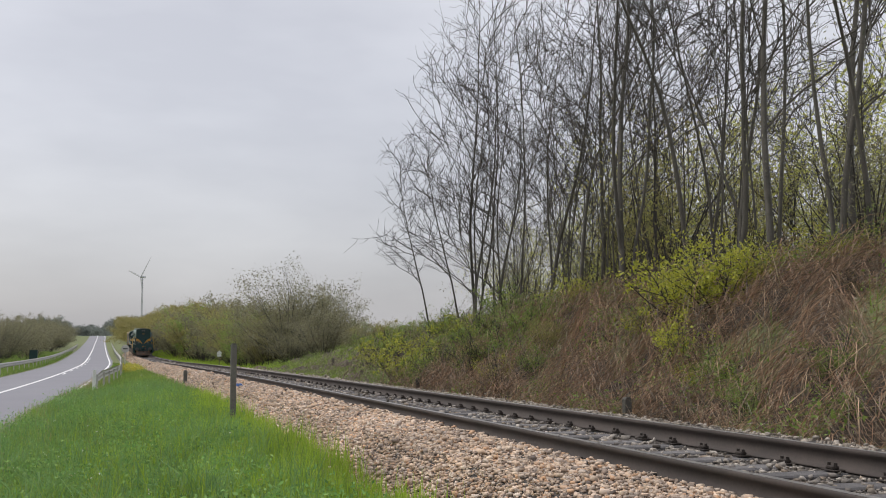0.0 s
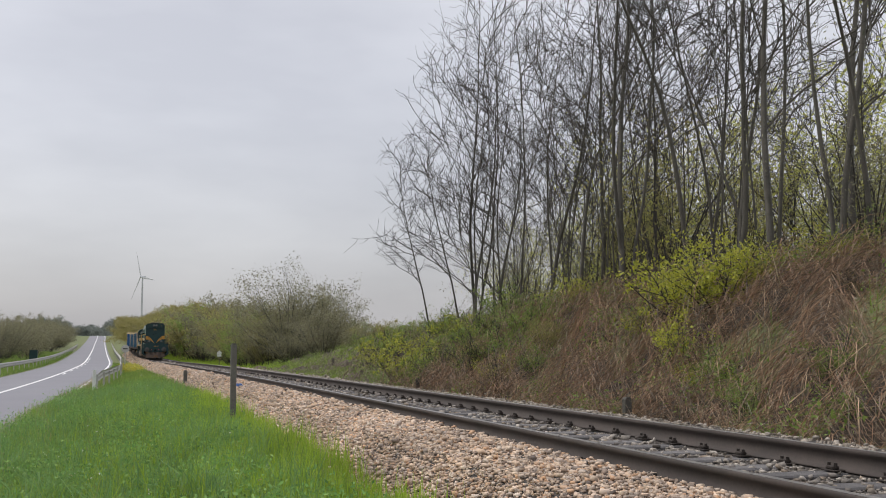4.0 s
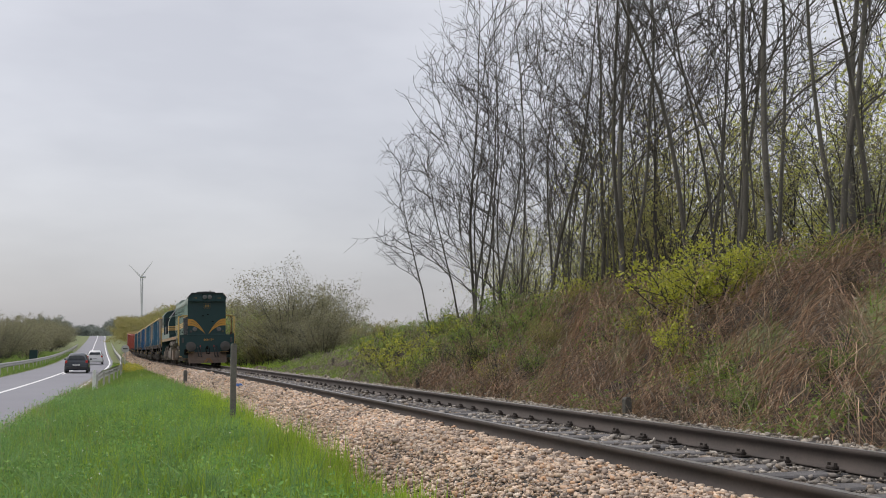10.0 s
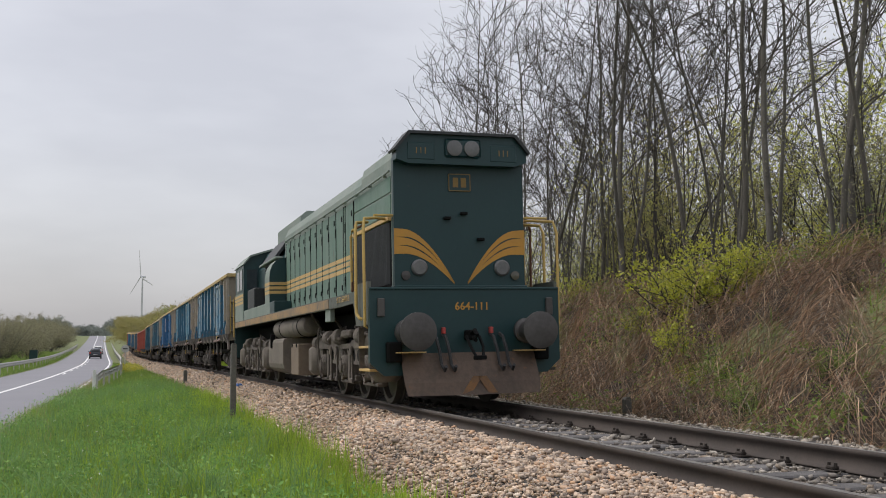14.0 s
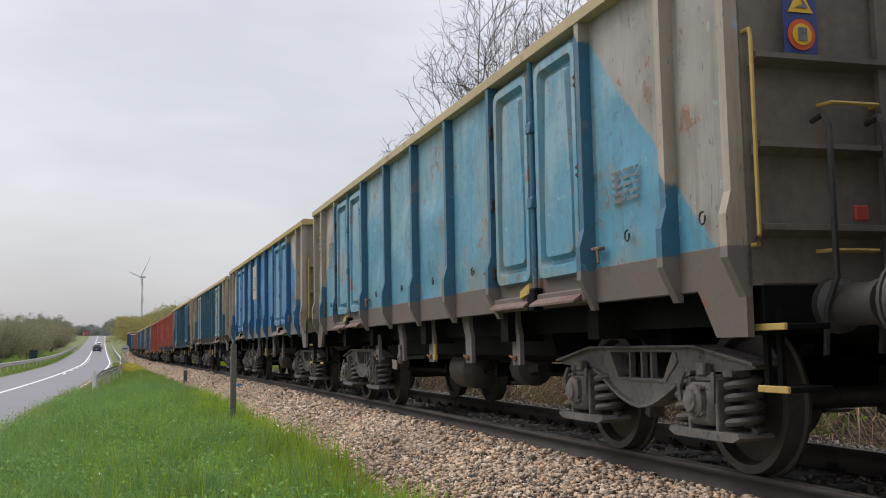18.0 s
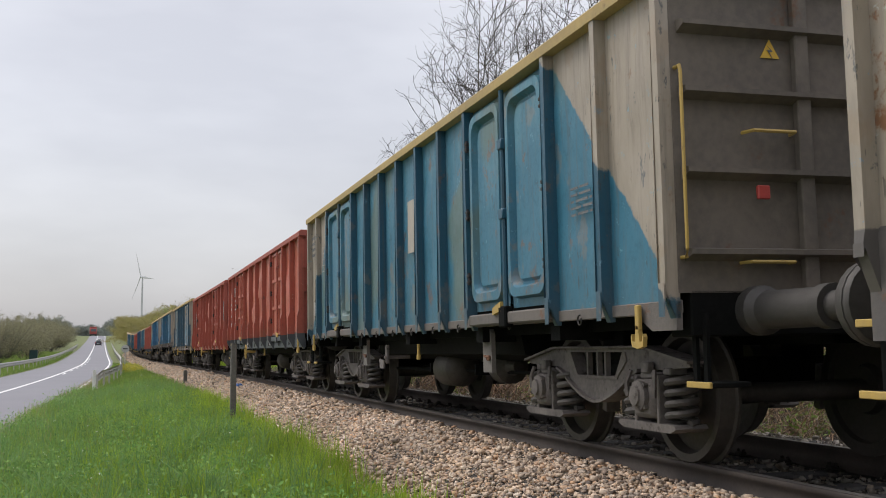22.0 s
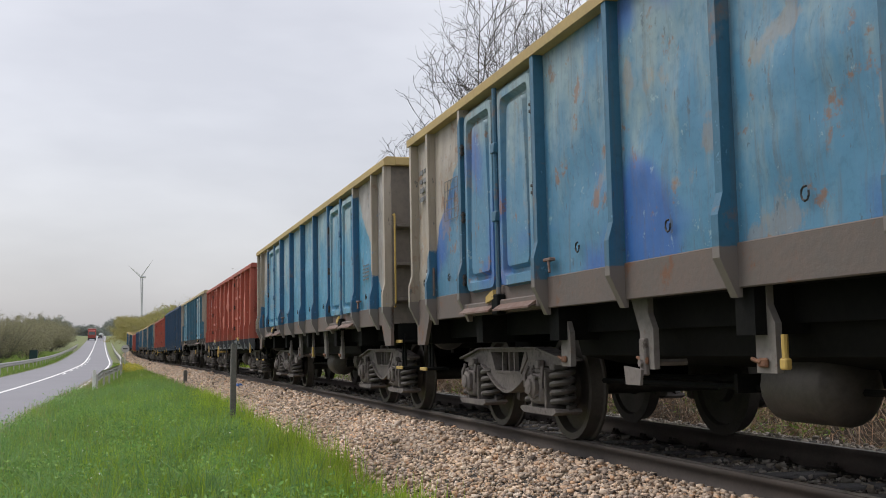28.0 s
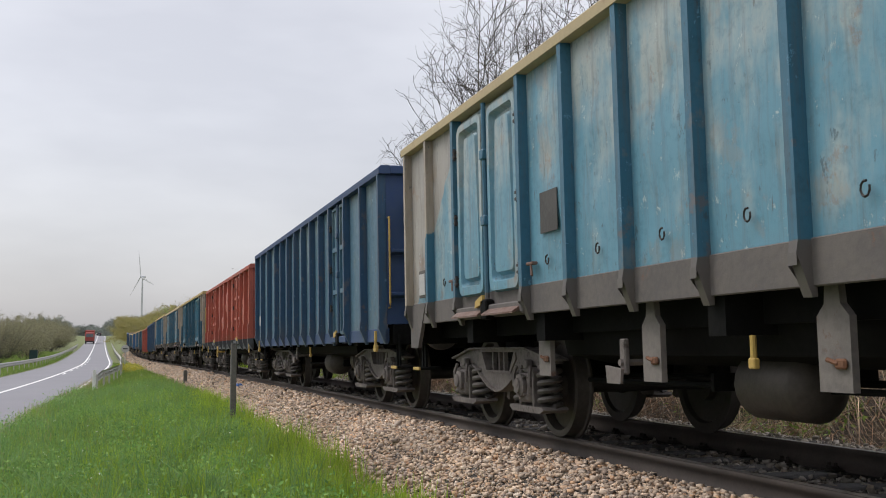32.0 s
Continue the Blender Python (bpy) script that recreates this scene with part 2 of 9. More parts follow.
def sheet(name, avals, bfun, zfun, material):
    """A grid over a along the line and rows of b across."""
    rows = []
    for a in avals:
        bs = bfun(a)
        x, y = ab(a, bs)
        rows.append(np.stack([x, y, zfun(a, bs)], 1))
    n = len(rows[0])
    i, j = np.meshgrid(np.arange(len(avals) - 1), np.arange(n - 1), indexing="ij")
    k = (i * n + j).ravel()
    return quick_mesh(name, np.concatenate(rows), np.stack([k, k + 1, k + n + 1, k + n], 1), material, True)


A_ROWS = np.concatenate([np.arange(-120, 0, 6), np.arange(0, 90, 1.0), np.arange(90, 200, 4), np.arange(200, 520, 12), np.arange(520, 4500, 160)])
L_ROWS = np.concatenate([-np.geomspace(3000, 24, 22), np.arange(-22, -2, 0.8), np.arange(-2, 12, 0.5), np.arange(12, 40, 3), np.geomspace(42, 3000, 20)])
ground = new("ground", sheet("ground", A_ROWS, lambda a: min(float(track_b(np.clip(a, -35, 560))), float(road_b(a)) + 8.0) + L_ROWS, lambda a, b: ground_z(np.full(len(b), a), b), M_SOIL))
tagged(ground, "grassy ground with a road verge and a railway cutting bank", "ground", kind="structure")

R_ROWS = np.concatenate([np.arange(-110, 60, 4.0), np.arange(60, 460, 6.0)])


def road_strip(name, lo, hi, lift, material, rows=R_ROWS):
    off = np.linspace(lo, hi, 5 if hi - lo > 1 else 2)
    return sheet(name, rows, lambda a: road_b(a) + off, lambda a, b: np.full(len(b), road_z(a) + lift) - 0.012 * np.abs(b - road_b(a)), material)


road = tagged(new("road", road_strip("road", -ROAD_HALF, ROAD_HALF, 0.0, M_ROAD)), "pale grey two-lane asphalt road with white lines", "road", kind="structure")
part("edge_line", road_strip("edge_line", 2.52, 2.68, 0.006, M_LINE, R_ROWS[R_ROWS > 44]), None, road)
for k in range(9):
    part("dash", road_strip("dash", 0.2, 0.33, 0.006, M_LINE, np.linspace(72 + k * 9, 75.5 + k * 9, 3)), None, road)
part("centre_line", road_strip("centre_line", -0.09, 0.09, 0.006, M_LINE), None, road)

BALLAST_PROFILE = ((-2.35, -0.72), (-2.15, -0.58), (-1.85, -0.38), (-1.62, -0.22), (-1.3, -0.155), (-0.9, -0.14), (-0.8, -0.15), (-0.6, -0.205), (0, -0.222), (0.6, -0.205), (0.8, -0.16), (1.05, -0.145), (1.4, -0.12), (1.85, -0.145), (2.35, -0.5), (2.6, -0.7))


def along(s_values, prof):
    """Sweep a profile of (lat, z) along the track."""
    vs = [on_track(s, lat, z)[:] for s in s_values for lat, z in prof]
    n = len(prof)
    i, j = np.meshgrid(np.arange(len(s_values) - 1), np.arange(n - 1), indexing="ij")
    k = (i * n + j).ravel()
    return vs, np.stack([k, k + 1, k + n + 1, k + n], 1)


S_ROWS = np.concatenate([np.arange(-38, 120, 1.0), np.arange(120, 480, 4.0)])
vs, fs = along(S_ROWS, BALLAST_PROFILE)
ballast = tagged(new("ballast_bed", quick_mesh("ballast_bed", vs, fs, M_BALLAST_BED, True)), "bed of packed ballast under the railway track", "ballast", kind="structure")

track = thing("railway_track", "single railway track with worn rails on dark sleepers", "railway track", kind="structure")
RAIL = ((-0.07, -0.172), (0.07, -0.172), (0.07, -0.16), (0.012, -0.145), (0.009, -0.05), (0.036, -0.036), (0.036, -0.004), (0.03, 0.0), (-0.03, 0.0), (-0.036, -0.004), (-0.036, -0.036), (-0.009, -0.05), (-0.012, -0.145), (-0.07, -0.16), (-0.07, -0.172))
for side in (-0.753, 0.753):
    vs, fs = along(S_ROWS, [(side + l, z) for l, z in RAIL])
    part("rail", quick_mesh("rail", vs, fs, M_RAIL), None, track, "rusty brown running rail")
    vs, fs = along(S_ROWS, [(side - 0.028, 0.0015), (side + 0.028, 0.0015)])
    part("rail_head", quick_mesh("rail_head", vs, fs, M_RAIL_TOP), None, track, "worn bright rail head")

# ---- paints of the train ----


def wagon_paint(name, hue, pale, beige, fade=0.5, rust=0.5, band=None, band_z=1.1, patch=None, ends=True, gloss=0.5, dirt=0.35):
    """Weathered wagon paint in wagon space: faded colour, pale end panels cut off along a slope, rust, grime low down by splashing."""
    m, nt, b = node_mat(name)
    v = coords(nt, shift=(random.uniform(-40, 40), 0, 0))
    tc = nt.nodes.new("ShaderNodeTexCoord")
    sp = nt.nodes.new("ShaderNodeSeparateXYZ")
    nt.links.new(tc.outputs["Object"], sp.inputs[0])
    x, z = sp.outputs["X"], sp.outputs["Z"]
    vs = coords(nt, sc=(2.2, 2.2, 0.7), shift=(random.uniform(-40, 40), 3, 0))
    streak = noise_of(nt, vs, 1.6, 6.0, 0.65)
    cloud = noise_of(nt, v, 0.9, 5.0, 0.6)
    fine = noise_of(nt, v, 14.0, 8.0, 0.7)
    f = mth(nt, "ADD", mth(nt, "MULTIPLY", streak, 0.55), mth(nt, "MULTIPLY", cloud, 0.45))
    f = mth(nt, "ADD", f, mth(nt, "MULTIPLY", mth(nt, "SUBTRACT", z, 2.1), 0.13))
    lo = 0.66 - 0.32 * fade
    col = mixc(nt, step(nt, f, lo, lo + 0.2), hue, pale)
    col = mixc(nt, mth(nt, "MULTIPLY", step(nt, fine, 0.48, 0.7), 0.34), col, tuple(c * 0.45 for c in hue))
    if patch:
        pn = noise_of(nt, v, 0.55, 3.0, 0.5)
        col = mixc(nt, mth(nt, "MULTIPLY", step(nt, pn, 0.53, 0.6), 0.75), col, patch)
    if ends:
        d = mth(nt, "SUBTRACT", 6.4, mth(nt, "ABSOLUTE", x))
        edge = mth(nt, "SUBTRACT", mth(nt, "MULTIPLY", mth(nt, "SUBTRACT", z, 1.02), 0.95), d)
        edge = mth(nt, "ADD", edge, mth(nt, "MULTIPLY", mth(nt, "SUBTRACT", fine, 0.5), 0.12))
        bz = mixc(nt, mth(nt, "MULTIPLY", step(nt, streak, 0.4, 0.65), 0.5), beige, tuple(c * 0.62 for c in beige))
        col = mixc(nt, step(nt, edge, 0.0, 0.03), col, bz)
    runs = noise_of(nt, coords(nt, sc=(11, 11, 0.7), shift=(random.uniform(-40, 40), 7, 0)), 1.3, 6.0, 0.7)
    col = mixc(nt, mth(nt, "MULTIPLY", step(nt, runs, 0.48, 0.7), 0.3 + 0.3 * dirt), col, (0.10, 0.085, 0.07))
    chips = noise_of(nt, v, 7.0, 9.0, 0.8)
    col = mixc(nt, mth(nt, "MULTIPLY", step(nt, chips, 0.6, 0.64), 0.55), col, tuple(min(1.0, c * 1.4 + 0.06) for c in pale))
    # rust patches with runs below them, and grime
    rn = noise_of(nt, v, 3.2, 7.0, 0.72)
    col = mixc(nt, mth(nt, "MULTIPLY", step(nt, mth(nt, "ADD", mth(nt, "MULTIPLY", rn, 0.7), mth(nt, "MULTIPLY", streak, 0.3)), 0.60 - 0.06 * rust, 0.64 - 0.04 * rust), min(1.0, rust * 1.3)), col, (0.2, 0.095, 0.045))
    # ochre blots, dark scuffs and short scratches
    blot = noise_of(nt, coords(nt, sc=(1.0, 1.0, 0.75), shift=(random.uniform(-40, 40), 1, 4)), 2.3, 6.0, 0.62)
    col = mixc(nt, mth(nt, "MULTIPLY", step(nt, blot, 0.585, 0.64), 0.08 + 0.45 * rust), col, (0.30, 0.19, 0.095))
    scuff = noise_of(nt, coords(nt, sc=(2.2, 2.2, 1.0), shift=(random.uniform(-40, 40), 5, 2)), 5.0, 7.0, 0.75)
    col = mixc(nt, mth(nt, "MULTIPLY", step(nt, scuff, 0.61, 0.66), 0.75), col, tuple(0.04 + 0.22 * c for c in hue))
    scratch = noise_of(nt, coords(nt, sc=(9.0, 9.0, 1.4), shift=(random.uniform(-40, 40), 2, 9)), 3.0, 3.0, 0.5)
    col = mixc(nt, mth(nt, "MULTIPLY", step(nt, scratch, 0.7, 0.73), 0.6), col, (0.07, 0.065, 0.06))
    if band:
        col = mixc(nt, step(nt, mth(nt, "ADD", mth(nt, "SUBTRACT", band_z, z), mth(nt, "MULTIPLY", mth(nt, "SUBTRACT", fine, 0.5), 0.03)), -0.006, 0.006), col, band)
    grime = mth(nt, "MULTIPLY", step(nt, mth(nt, "ADD", mth(nt, "SUBTRACT", 1.5, z), mth(nt, "MULTIPLY", mth(nt, "SUBTRACT", streak, 0.5), 1.2)), 0.0, 0.8), dirt)
    col = mixc(nt, grime, col, (0.13, 0.11, 0.09))
    nt.links.new(col, b.inputs["Base Color"])
    rr = mth(nt, "ADD", mth(nt, "MULTIPLY", fine, 0.3), 1.0 - gloss - 0.15)
    nt.links.new(rr, b.inputs["Roughness"])
    bump(nt, b, mth(nt, "ADD", mth(nt, "MULTIPLY", noise_of(nt, v, 2.2, 2.0, 0.4), 0.9), mth(nt, "MULTIPLY", fine, 0.06)), 0.5, 0.045)
    return m


M_STOP = surface("dusty_grey_bracket_steel", (0.13, 0.12, 0.112), (0.2, 0.18, 0.165), 0.85, 0.1, big=2.5, small=26, amount=0.9, relief=0.3, stain=(0.13, 0.08, 0.06), stain_at=0.6)
P_FLAP = surface("rust_red_flap", (0.13, 0.07, 0.052), (0.19, 0.14, 0.12), 0.8, 0.1, big=3, small=24, amount=0.9, relief=0.3, stain=(0.07, 0.045, 0.035), stain_at=0.58)
# near-black with little specular: the shade under the vehicles is put into the colour
M_UNDER = surface("shade_dark_underframe_steel", (0.006, 0.0066, 0.0066), (0.014, 0.0135, 0.013), 0.8, 0.1, big=1.4, small=22, relief=0.35, dist=0.006)
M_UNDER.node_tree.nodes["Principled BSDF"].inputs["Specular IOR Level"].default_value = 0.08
M_BOGIE = surface("grey_brown_dusty_cast_steel", (0.095, 0.084, 0.08), (0.18, 0.158, 0.146), 0.85, 0.1, big=2.5, small=26, amount=0.9, relief=0.45, dist=0.006, stain=(0.05, 0.04, 0.034), stain_at=0.56)
M_SPRING = surface("spring_steel", (0.075, 0.068, 0.064), (0.14, 0.125, 0.115), 0.7, 0.3, big=5, small=40, relief=0.3)
M_WHEEL = surface("dark_wheel_steel", (0.055, 0.048, 0.044), (0.10, 0.088, 0.078), 0.6, 0.4, big=3, small=30, relief=0.25)
M_TREAD = surface("polished_wheel_tread", (0.35, 0.34, 0.33), (0.25, 0.24, 0.23), 0.35, 0.9, big=6, small=50, relief=0.05)
M_YELLOW = surface("chipped_yellow_paint", (0.46, 0.31, 0.075), (0.36, 0.25, 0.09), 0.6, big=4, small=30, relief=0.2, stain=(0.2, 0.12, 0.06), stain_at=0.63)
M_DARKIRON = surface("black_iron_fitting", (0.03, 0.03, 0.032), (0.06, 0.052, 0.048), 0.7, 0.2, big=6, small=50, relief=0.3)
M_BUFFER = surface("greasy_grey_buffer_steel", (0.09, 0.085, 0.08), (0.05, 0.045, 0.042), 0.6, 0.4, big=3, small=20, relief=0.3)
M_RUBBER = surface("black_rubber_hose", (0.02, 0.02, 0.021), (0.04, 0.038, 0.036), 0.75, big=6, small=40, relief=0.2)
M_RUSTY = surface("flaking_rusty_iron", (0.19, 0.085, 0.045), (0.10, 0.055, 0.035), 0.85, 0.1, big=5, small=35, amount=0.9, relief=0.5)
M_LETTER = surface("stencilled_white_lettering", (0.56, 0.53, 0.50), (0.34, 0.31, 0.29), 0.7, big=4, small=40, amount=0.9, relief=0.05)
M_LETTER_DARK = surface("stencilled_dark_lettering", (0.09, 0.1, 0.11), (0.2, 0.2, 0.2), 0.75, big=4, small=40, amount=0.9, relief=0.05)
M_LABEL = surface("paper_route_label", (0.45, 0.44, 0.43), (0.33, 0.33, 0.33), 0.7, big=9, small=40, relief=0.1)
M_ADVERT = surface("bleached_beige_board", (0.42, 0.38, 0.32), (0.34, 0.31, 0.27), 0.75, big=3, small=30, amount=0.8, relief=0.1)
M_SIGN_PALE = surface("faded_blue_print", (0.12, 0.24, 0.33), (0.2, 0.28, 0.33), 0.75, big=6, small=40, amount=0.9, relief=0.05)
M_STENCIL_BLUE = surface("faded_dark_stencil", (0.025, 0.10, 0.18), (0.04, 0.15, 0.27), 0.75, big=6, small=40, amount=1.0, relief=0.03)
M_SIGN_BLUE = surface("blue_enamel_sign", (0.03, 0.05, 0.2), (0.05, 0.07, 0.22), 0.45, big=5, small=30, relief=0.05)
M_SIGN_YELLOW = surface("yellow_enamel_sign", (0.72, 0.45, 0.04), (0.6, 0.38, 0.05), 0.45, big=5, small=30, relief=0.05)
M_SIGN_RED = surface("orange_red_enamel_sign", (0.6, 0.10, 0.03), (0.5, 0.09, 0.04), 0.45, big=5, small=30, relief=0.05)
M_LAMP_RED = surface("red_tail_marker_plate", (0.42, 0.05, 0.04), (0.3, 0.05, 0.04), 0.5, big=5, small=30, relief=0.05)
M_COAL = surface("dark_load_of_scrap", (0.05, 0.045, 0.042), (0.12, 0.1, 0.09), 0.95, big=2, small=14, relief=0.8, dist=0.05)
SKIN = surface("wagon_skin", (0.2, 0.25, 0.3), (0.3, 0.3, 0.3), 0.6)
RIBS = surface("wagon_rib_paint", (0.1, 0.15, 0.2), (0.2, 0.2, 0.2), 0.6)
RIM = surface("wagon_rim_paint", (0.5, 0.4, 0.15), (0.4, 0.35, 0.2), 0.6)
ENDS = surface("wagon_end_paint", (0.3, 0.28, 0.25), (0.2, 0.2, 0.2), 0.6)
SILL = surface("wagon_sill_paint", (0.1, 0.1, 0.1), (0.15, 0.14, 0.13), 0.7)

TEXT_MESHES = {}


def text_mesh(body, size, material, bold=0.0):
    """Lettering as a thin mesh, lying in the x-y plane and centred on its origin."""
    key = (body, size, material.name)
    if key not in TEXT_MESHES:
        cu = bpy.data.curves.new("lettering", "FONT")
        cu.body, cu.size, cu.extrude, cu.offset = body, size, 0.002, bold
        cu.align_x, cu.align_y, cu.resolution_u = "CENTER", "CENTER", 2
        ob = new("lettering", cu)
        dg = bpy.context.evaluated_depsgraph_get()
        me = bpy.data.meshes.new_from_object(ob.evaluated_get(dg))
        bpy.data.objects.remove(ob)
        me.materials.clear()
        me.materials.append(material)
        TEXT_MESHES[key] = me
    return TEXT_MESHES[key]


for body, size in (("37 RIV", 0.15), ("37 RIV", 0.13), ("Eaos", 0.14), ("Eamos", 0.14), ("Eaos", 0.12), ("O-GP", 0.1)):
    text_mesh(body, size, M_LETTER)


def side_sign(x, z, y=-1.41):
    """The pose of a flat sign on the near side of a vehicle: it faces -y and reads along +x."""
    return pose(x, y, z, 90, 0, 0)


def bars(n, w, h, gap, seed):
    """Unreadable writing: rows of plain bars of uneven length, in the x-y plane."""
    g = Geo()
    r = random.Random(seed)
    for i in range(n):
        x = -w / 2
        while x < w / 2 - 0.03:
            k = min(r.uniform(0.05, 0.2), w / 2 - x)
            g.box(x, x + k, -i * (h + gap) - h / 2, -i * (h + gap) + h / 2, 0, 0.003)
            x += k + 0.035
    return g


# ---- bogie with two wheelsets ----


def wheelset_mesh():
    g = Geo()
    prof = [(0.10, -0.09), (0.17, -0.09), (0.19, -0.03), (0.38, 0.02), (0.40, -0.055), (0.455, -0.055), (0.46, 0.03), (0.465, 0.05), (0.49, 0.058), (0.49, 0.078), (0.40, 0.085), (0.38, 0.05), (0.19, 0.03), (0.17, 0.09), (0.1, 0.09)]
    for sgn in (-1, 1):
        g.lathe([(r, o * -sgn) for r, o in prof] if sgn > 0 else prof, (0, sgn * 0.755, 0), "y", 32)
    g.cyl((0, -1.02, 0), (0, 1.02, 0), 0.075, 12)
    return g.mesh("wheelset", M_WHEEL, True)


def coil(x, y, z0, z1, r, wire, turns):
    n = int(turns * 14)
    pts = [(x + r * math.cos(2 * math.pi * turns * i / n), y + r * math.sin(2 * math.pi * turns * i / n), z0 + (z1 - z0) * i / n) for i in range(n + 1)]
    return Geo().tube(pts, wire, 7)


MESH = {}


def make_bogie_meshes():
    MESH["wheelset"] = wheelset_mesh()
    for sgn in (-1, 1):
        y0, y1 = (sgn * 1.0 - 0.045, sgn * 1.0 + 0.045)
        g = Geo()
        # the cast side frame: top flange, end webs, window, curved belly
        yo = sgn * 1.0
        arc = [(x, 0.44 + 0.25 * (abs(x) / 0.6) ** 1.7) for x in np.linspace(-0.6, 0.6, 13)]
        arc = [(-0.72, 0.735)] + [(float(x), float(z)) for x, z in arc] + [(0.72, 0.735)]
        g.prism([(-1.4, 0.76), (-1.36, 0.80), (-0.76, 0.91), (-0.5, 0.91), (-0.5, 0.86), (-0.52, 0.8), (-0.72, 0.735), (-1.05, 0.73)], "y", y0, y1)
        g.prism([(1.4, 0.76), (1.05, 0.73), (0.72, 0.735), (0.52, 0.8), (0.5, 0.86), (0.5, 0.91), (0.76, 0.91), (1.36, 0.80)], "y", y0, y1)
        g.box(-0.5, 0.5, y0, y1, 0.875, 0.91)
        g.prism(arc + [(0.52, 0.8), (0.36, 0.65), (-0.36, 0.65), (-0.52, 0.8)], "y", y0, y1)
        g.prism([(-0.5, 0.875), (-0.46, 0.875), (-0.33, 0.66), (-0.36, 0.65), (-0.52, 0.8)], "y", y0 - 0.012, y1 + 0.012)
        g.prism([(0.5, 0.875), (0.52, 0.8), (0.36, 0.65), (0.33, 0.66), (0.46, 0.875)], "y", y0 - 0.012, y1 + 0.012)
        g.box(-0.36, 0.36, y0 - 0.012, y1 + 0.012, 0.635, 0.66)
        for x in (-0.2, -0.02, 0.12):
            g.box(x - 0.014, x + 0.014, yo - 0.03, yo + 0.01, 0.65, 0.89)
        g.box(-0.78, 0.78, yo - 0.085, yo + 0.085, 0.908, 0.93, 0.005)
        g.prism([(-1.42, 0.805), (-0.77, 0.93), (-0.77, 0.908), (-1.42, 0.783)], "y", yo - 0.085, yo + 0.085)
        g.prism([(1.42, 0.805), (1.42, 0.783), (0.77, 0.908), (0.77, 0.93)], "y", yo - 0.085, yo + 0.085)
        low = [(x, z - 0.028) for x, z in arc]
        g.prism(arc + low[::-1], "y", yo - 0.08, yo + 0.08)
        for x in (-1.12, 1.12):
            g.box(x - 0.05, x + 0.05, yo - 0.07, yo + 0.07, 0.69, 0.75, 0.01)
        g.v = [(p[0], p[1], 0.40 + (p[2] - 0.44) * 0.837) for p in g.v]
        MESH["side_frame%d" % sgn] = g.mesh("side_frame", M_BOGIE)
        for k, ax in enumerate((-0.9, 0.9)):
            g = Geo()
            g.box(ax - 0.14, ax + 0.14, yo - 0.14, yo + 0.14, 0.32, 0.58, 0.03)
            g.lathe([(0.05, 0), (0.098, 0), (0.104, sgn * 0.02), (0.102, sgn * 0.045), (0.07, sgn * 0.06), (0.065, sgn * 0.075), (0.0, sgn * 0.08)], (ax, yo + sgn * 0.13, 0.47), "y", 24)
            g.box(ax - 0.1, ax + 0.1, yo - 0.1, yo + 0.1, 0.58, 0.63, 0.015)
            g.box(ax - 0.05, ax + 0.05, yo + sgn * 0.09 - 0.03, yo + sgn * 0.09 + 0.03, 0.62, 0.7, 0.01)
            for d in (-1, 1):
                g.box(ax + d * 0.16 - 0.02, ax + d * 0.16 + 0.02, yo - 0.11, yo + 0.11, 0.28, 0.61, 0.008)
                g.tube([(ax + d * 0.17, yo + sgn * 0.13, 0.64), (ax + d * 0.2, yo + sgn * 0.15, 0.56), (ax + d * 0.19, yo + sgn * 0.15, 0.46)], 0.018, 5)
            for q in range(4):
                bx, bz = ax + 0.105 * math.cos(math.pi / 4 + q * math.pi / 2), 0.47 + 0.105 * math.sin(math.pi / 4 + q * math.pi / 2)
                g.cyl((bx, yo + sgn * 0.13, bz), (bx, yo + sgn * 0.17, bz), 0.016, 6)
            MESH["axle_box%d%d" % (sgn, k)] = g.mesh("axle_box", M_BOGIE, True)
            MESH["spring_seat%d%d" % (sgn, k)] = Geo().prism([(ax - 0.39, 0.29), (ax - 0.41, 0.265), (ax - 0.33, 0.235), (ax + 0.33, 0.235), (ax + 0.41, 0.265), (ax + 0.39, 0.29)], "y", yo - 0.12, yo + 0.12).mesh("spring_seat", M_BOGIE)
            for j, d in enumerate((-0.29, 0.29)):
                g = coil(ax + d, yo, 0.295, 0.615, 0.092, 0.026, 4.4)
                MESH["spring%d%d%d" % (sgn, k, j)] = g.mesh("spring", M_SPRING, True)
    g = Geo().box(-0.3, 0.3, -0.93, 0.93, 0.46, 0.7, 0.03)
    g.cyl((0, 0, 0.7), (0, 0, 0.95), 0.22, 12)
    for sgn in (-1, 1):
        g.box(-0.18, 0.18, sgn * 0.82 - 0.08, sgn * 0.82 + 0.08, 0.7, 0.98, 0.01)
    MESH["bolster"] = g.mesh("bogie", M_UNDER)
    g = Geo()
    g.prism([(-0.12, 0.30), (-0.05, 0.28), (0.0, 0.62), (-0.07, 0.64)], "y", -0.06, 0.06)
    MESH["brake_block"] = g.mesh("brake_block", M_BOGIE)


make_bogie_meshes()
WHEELS = []


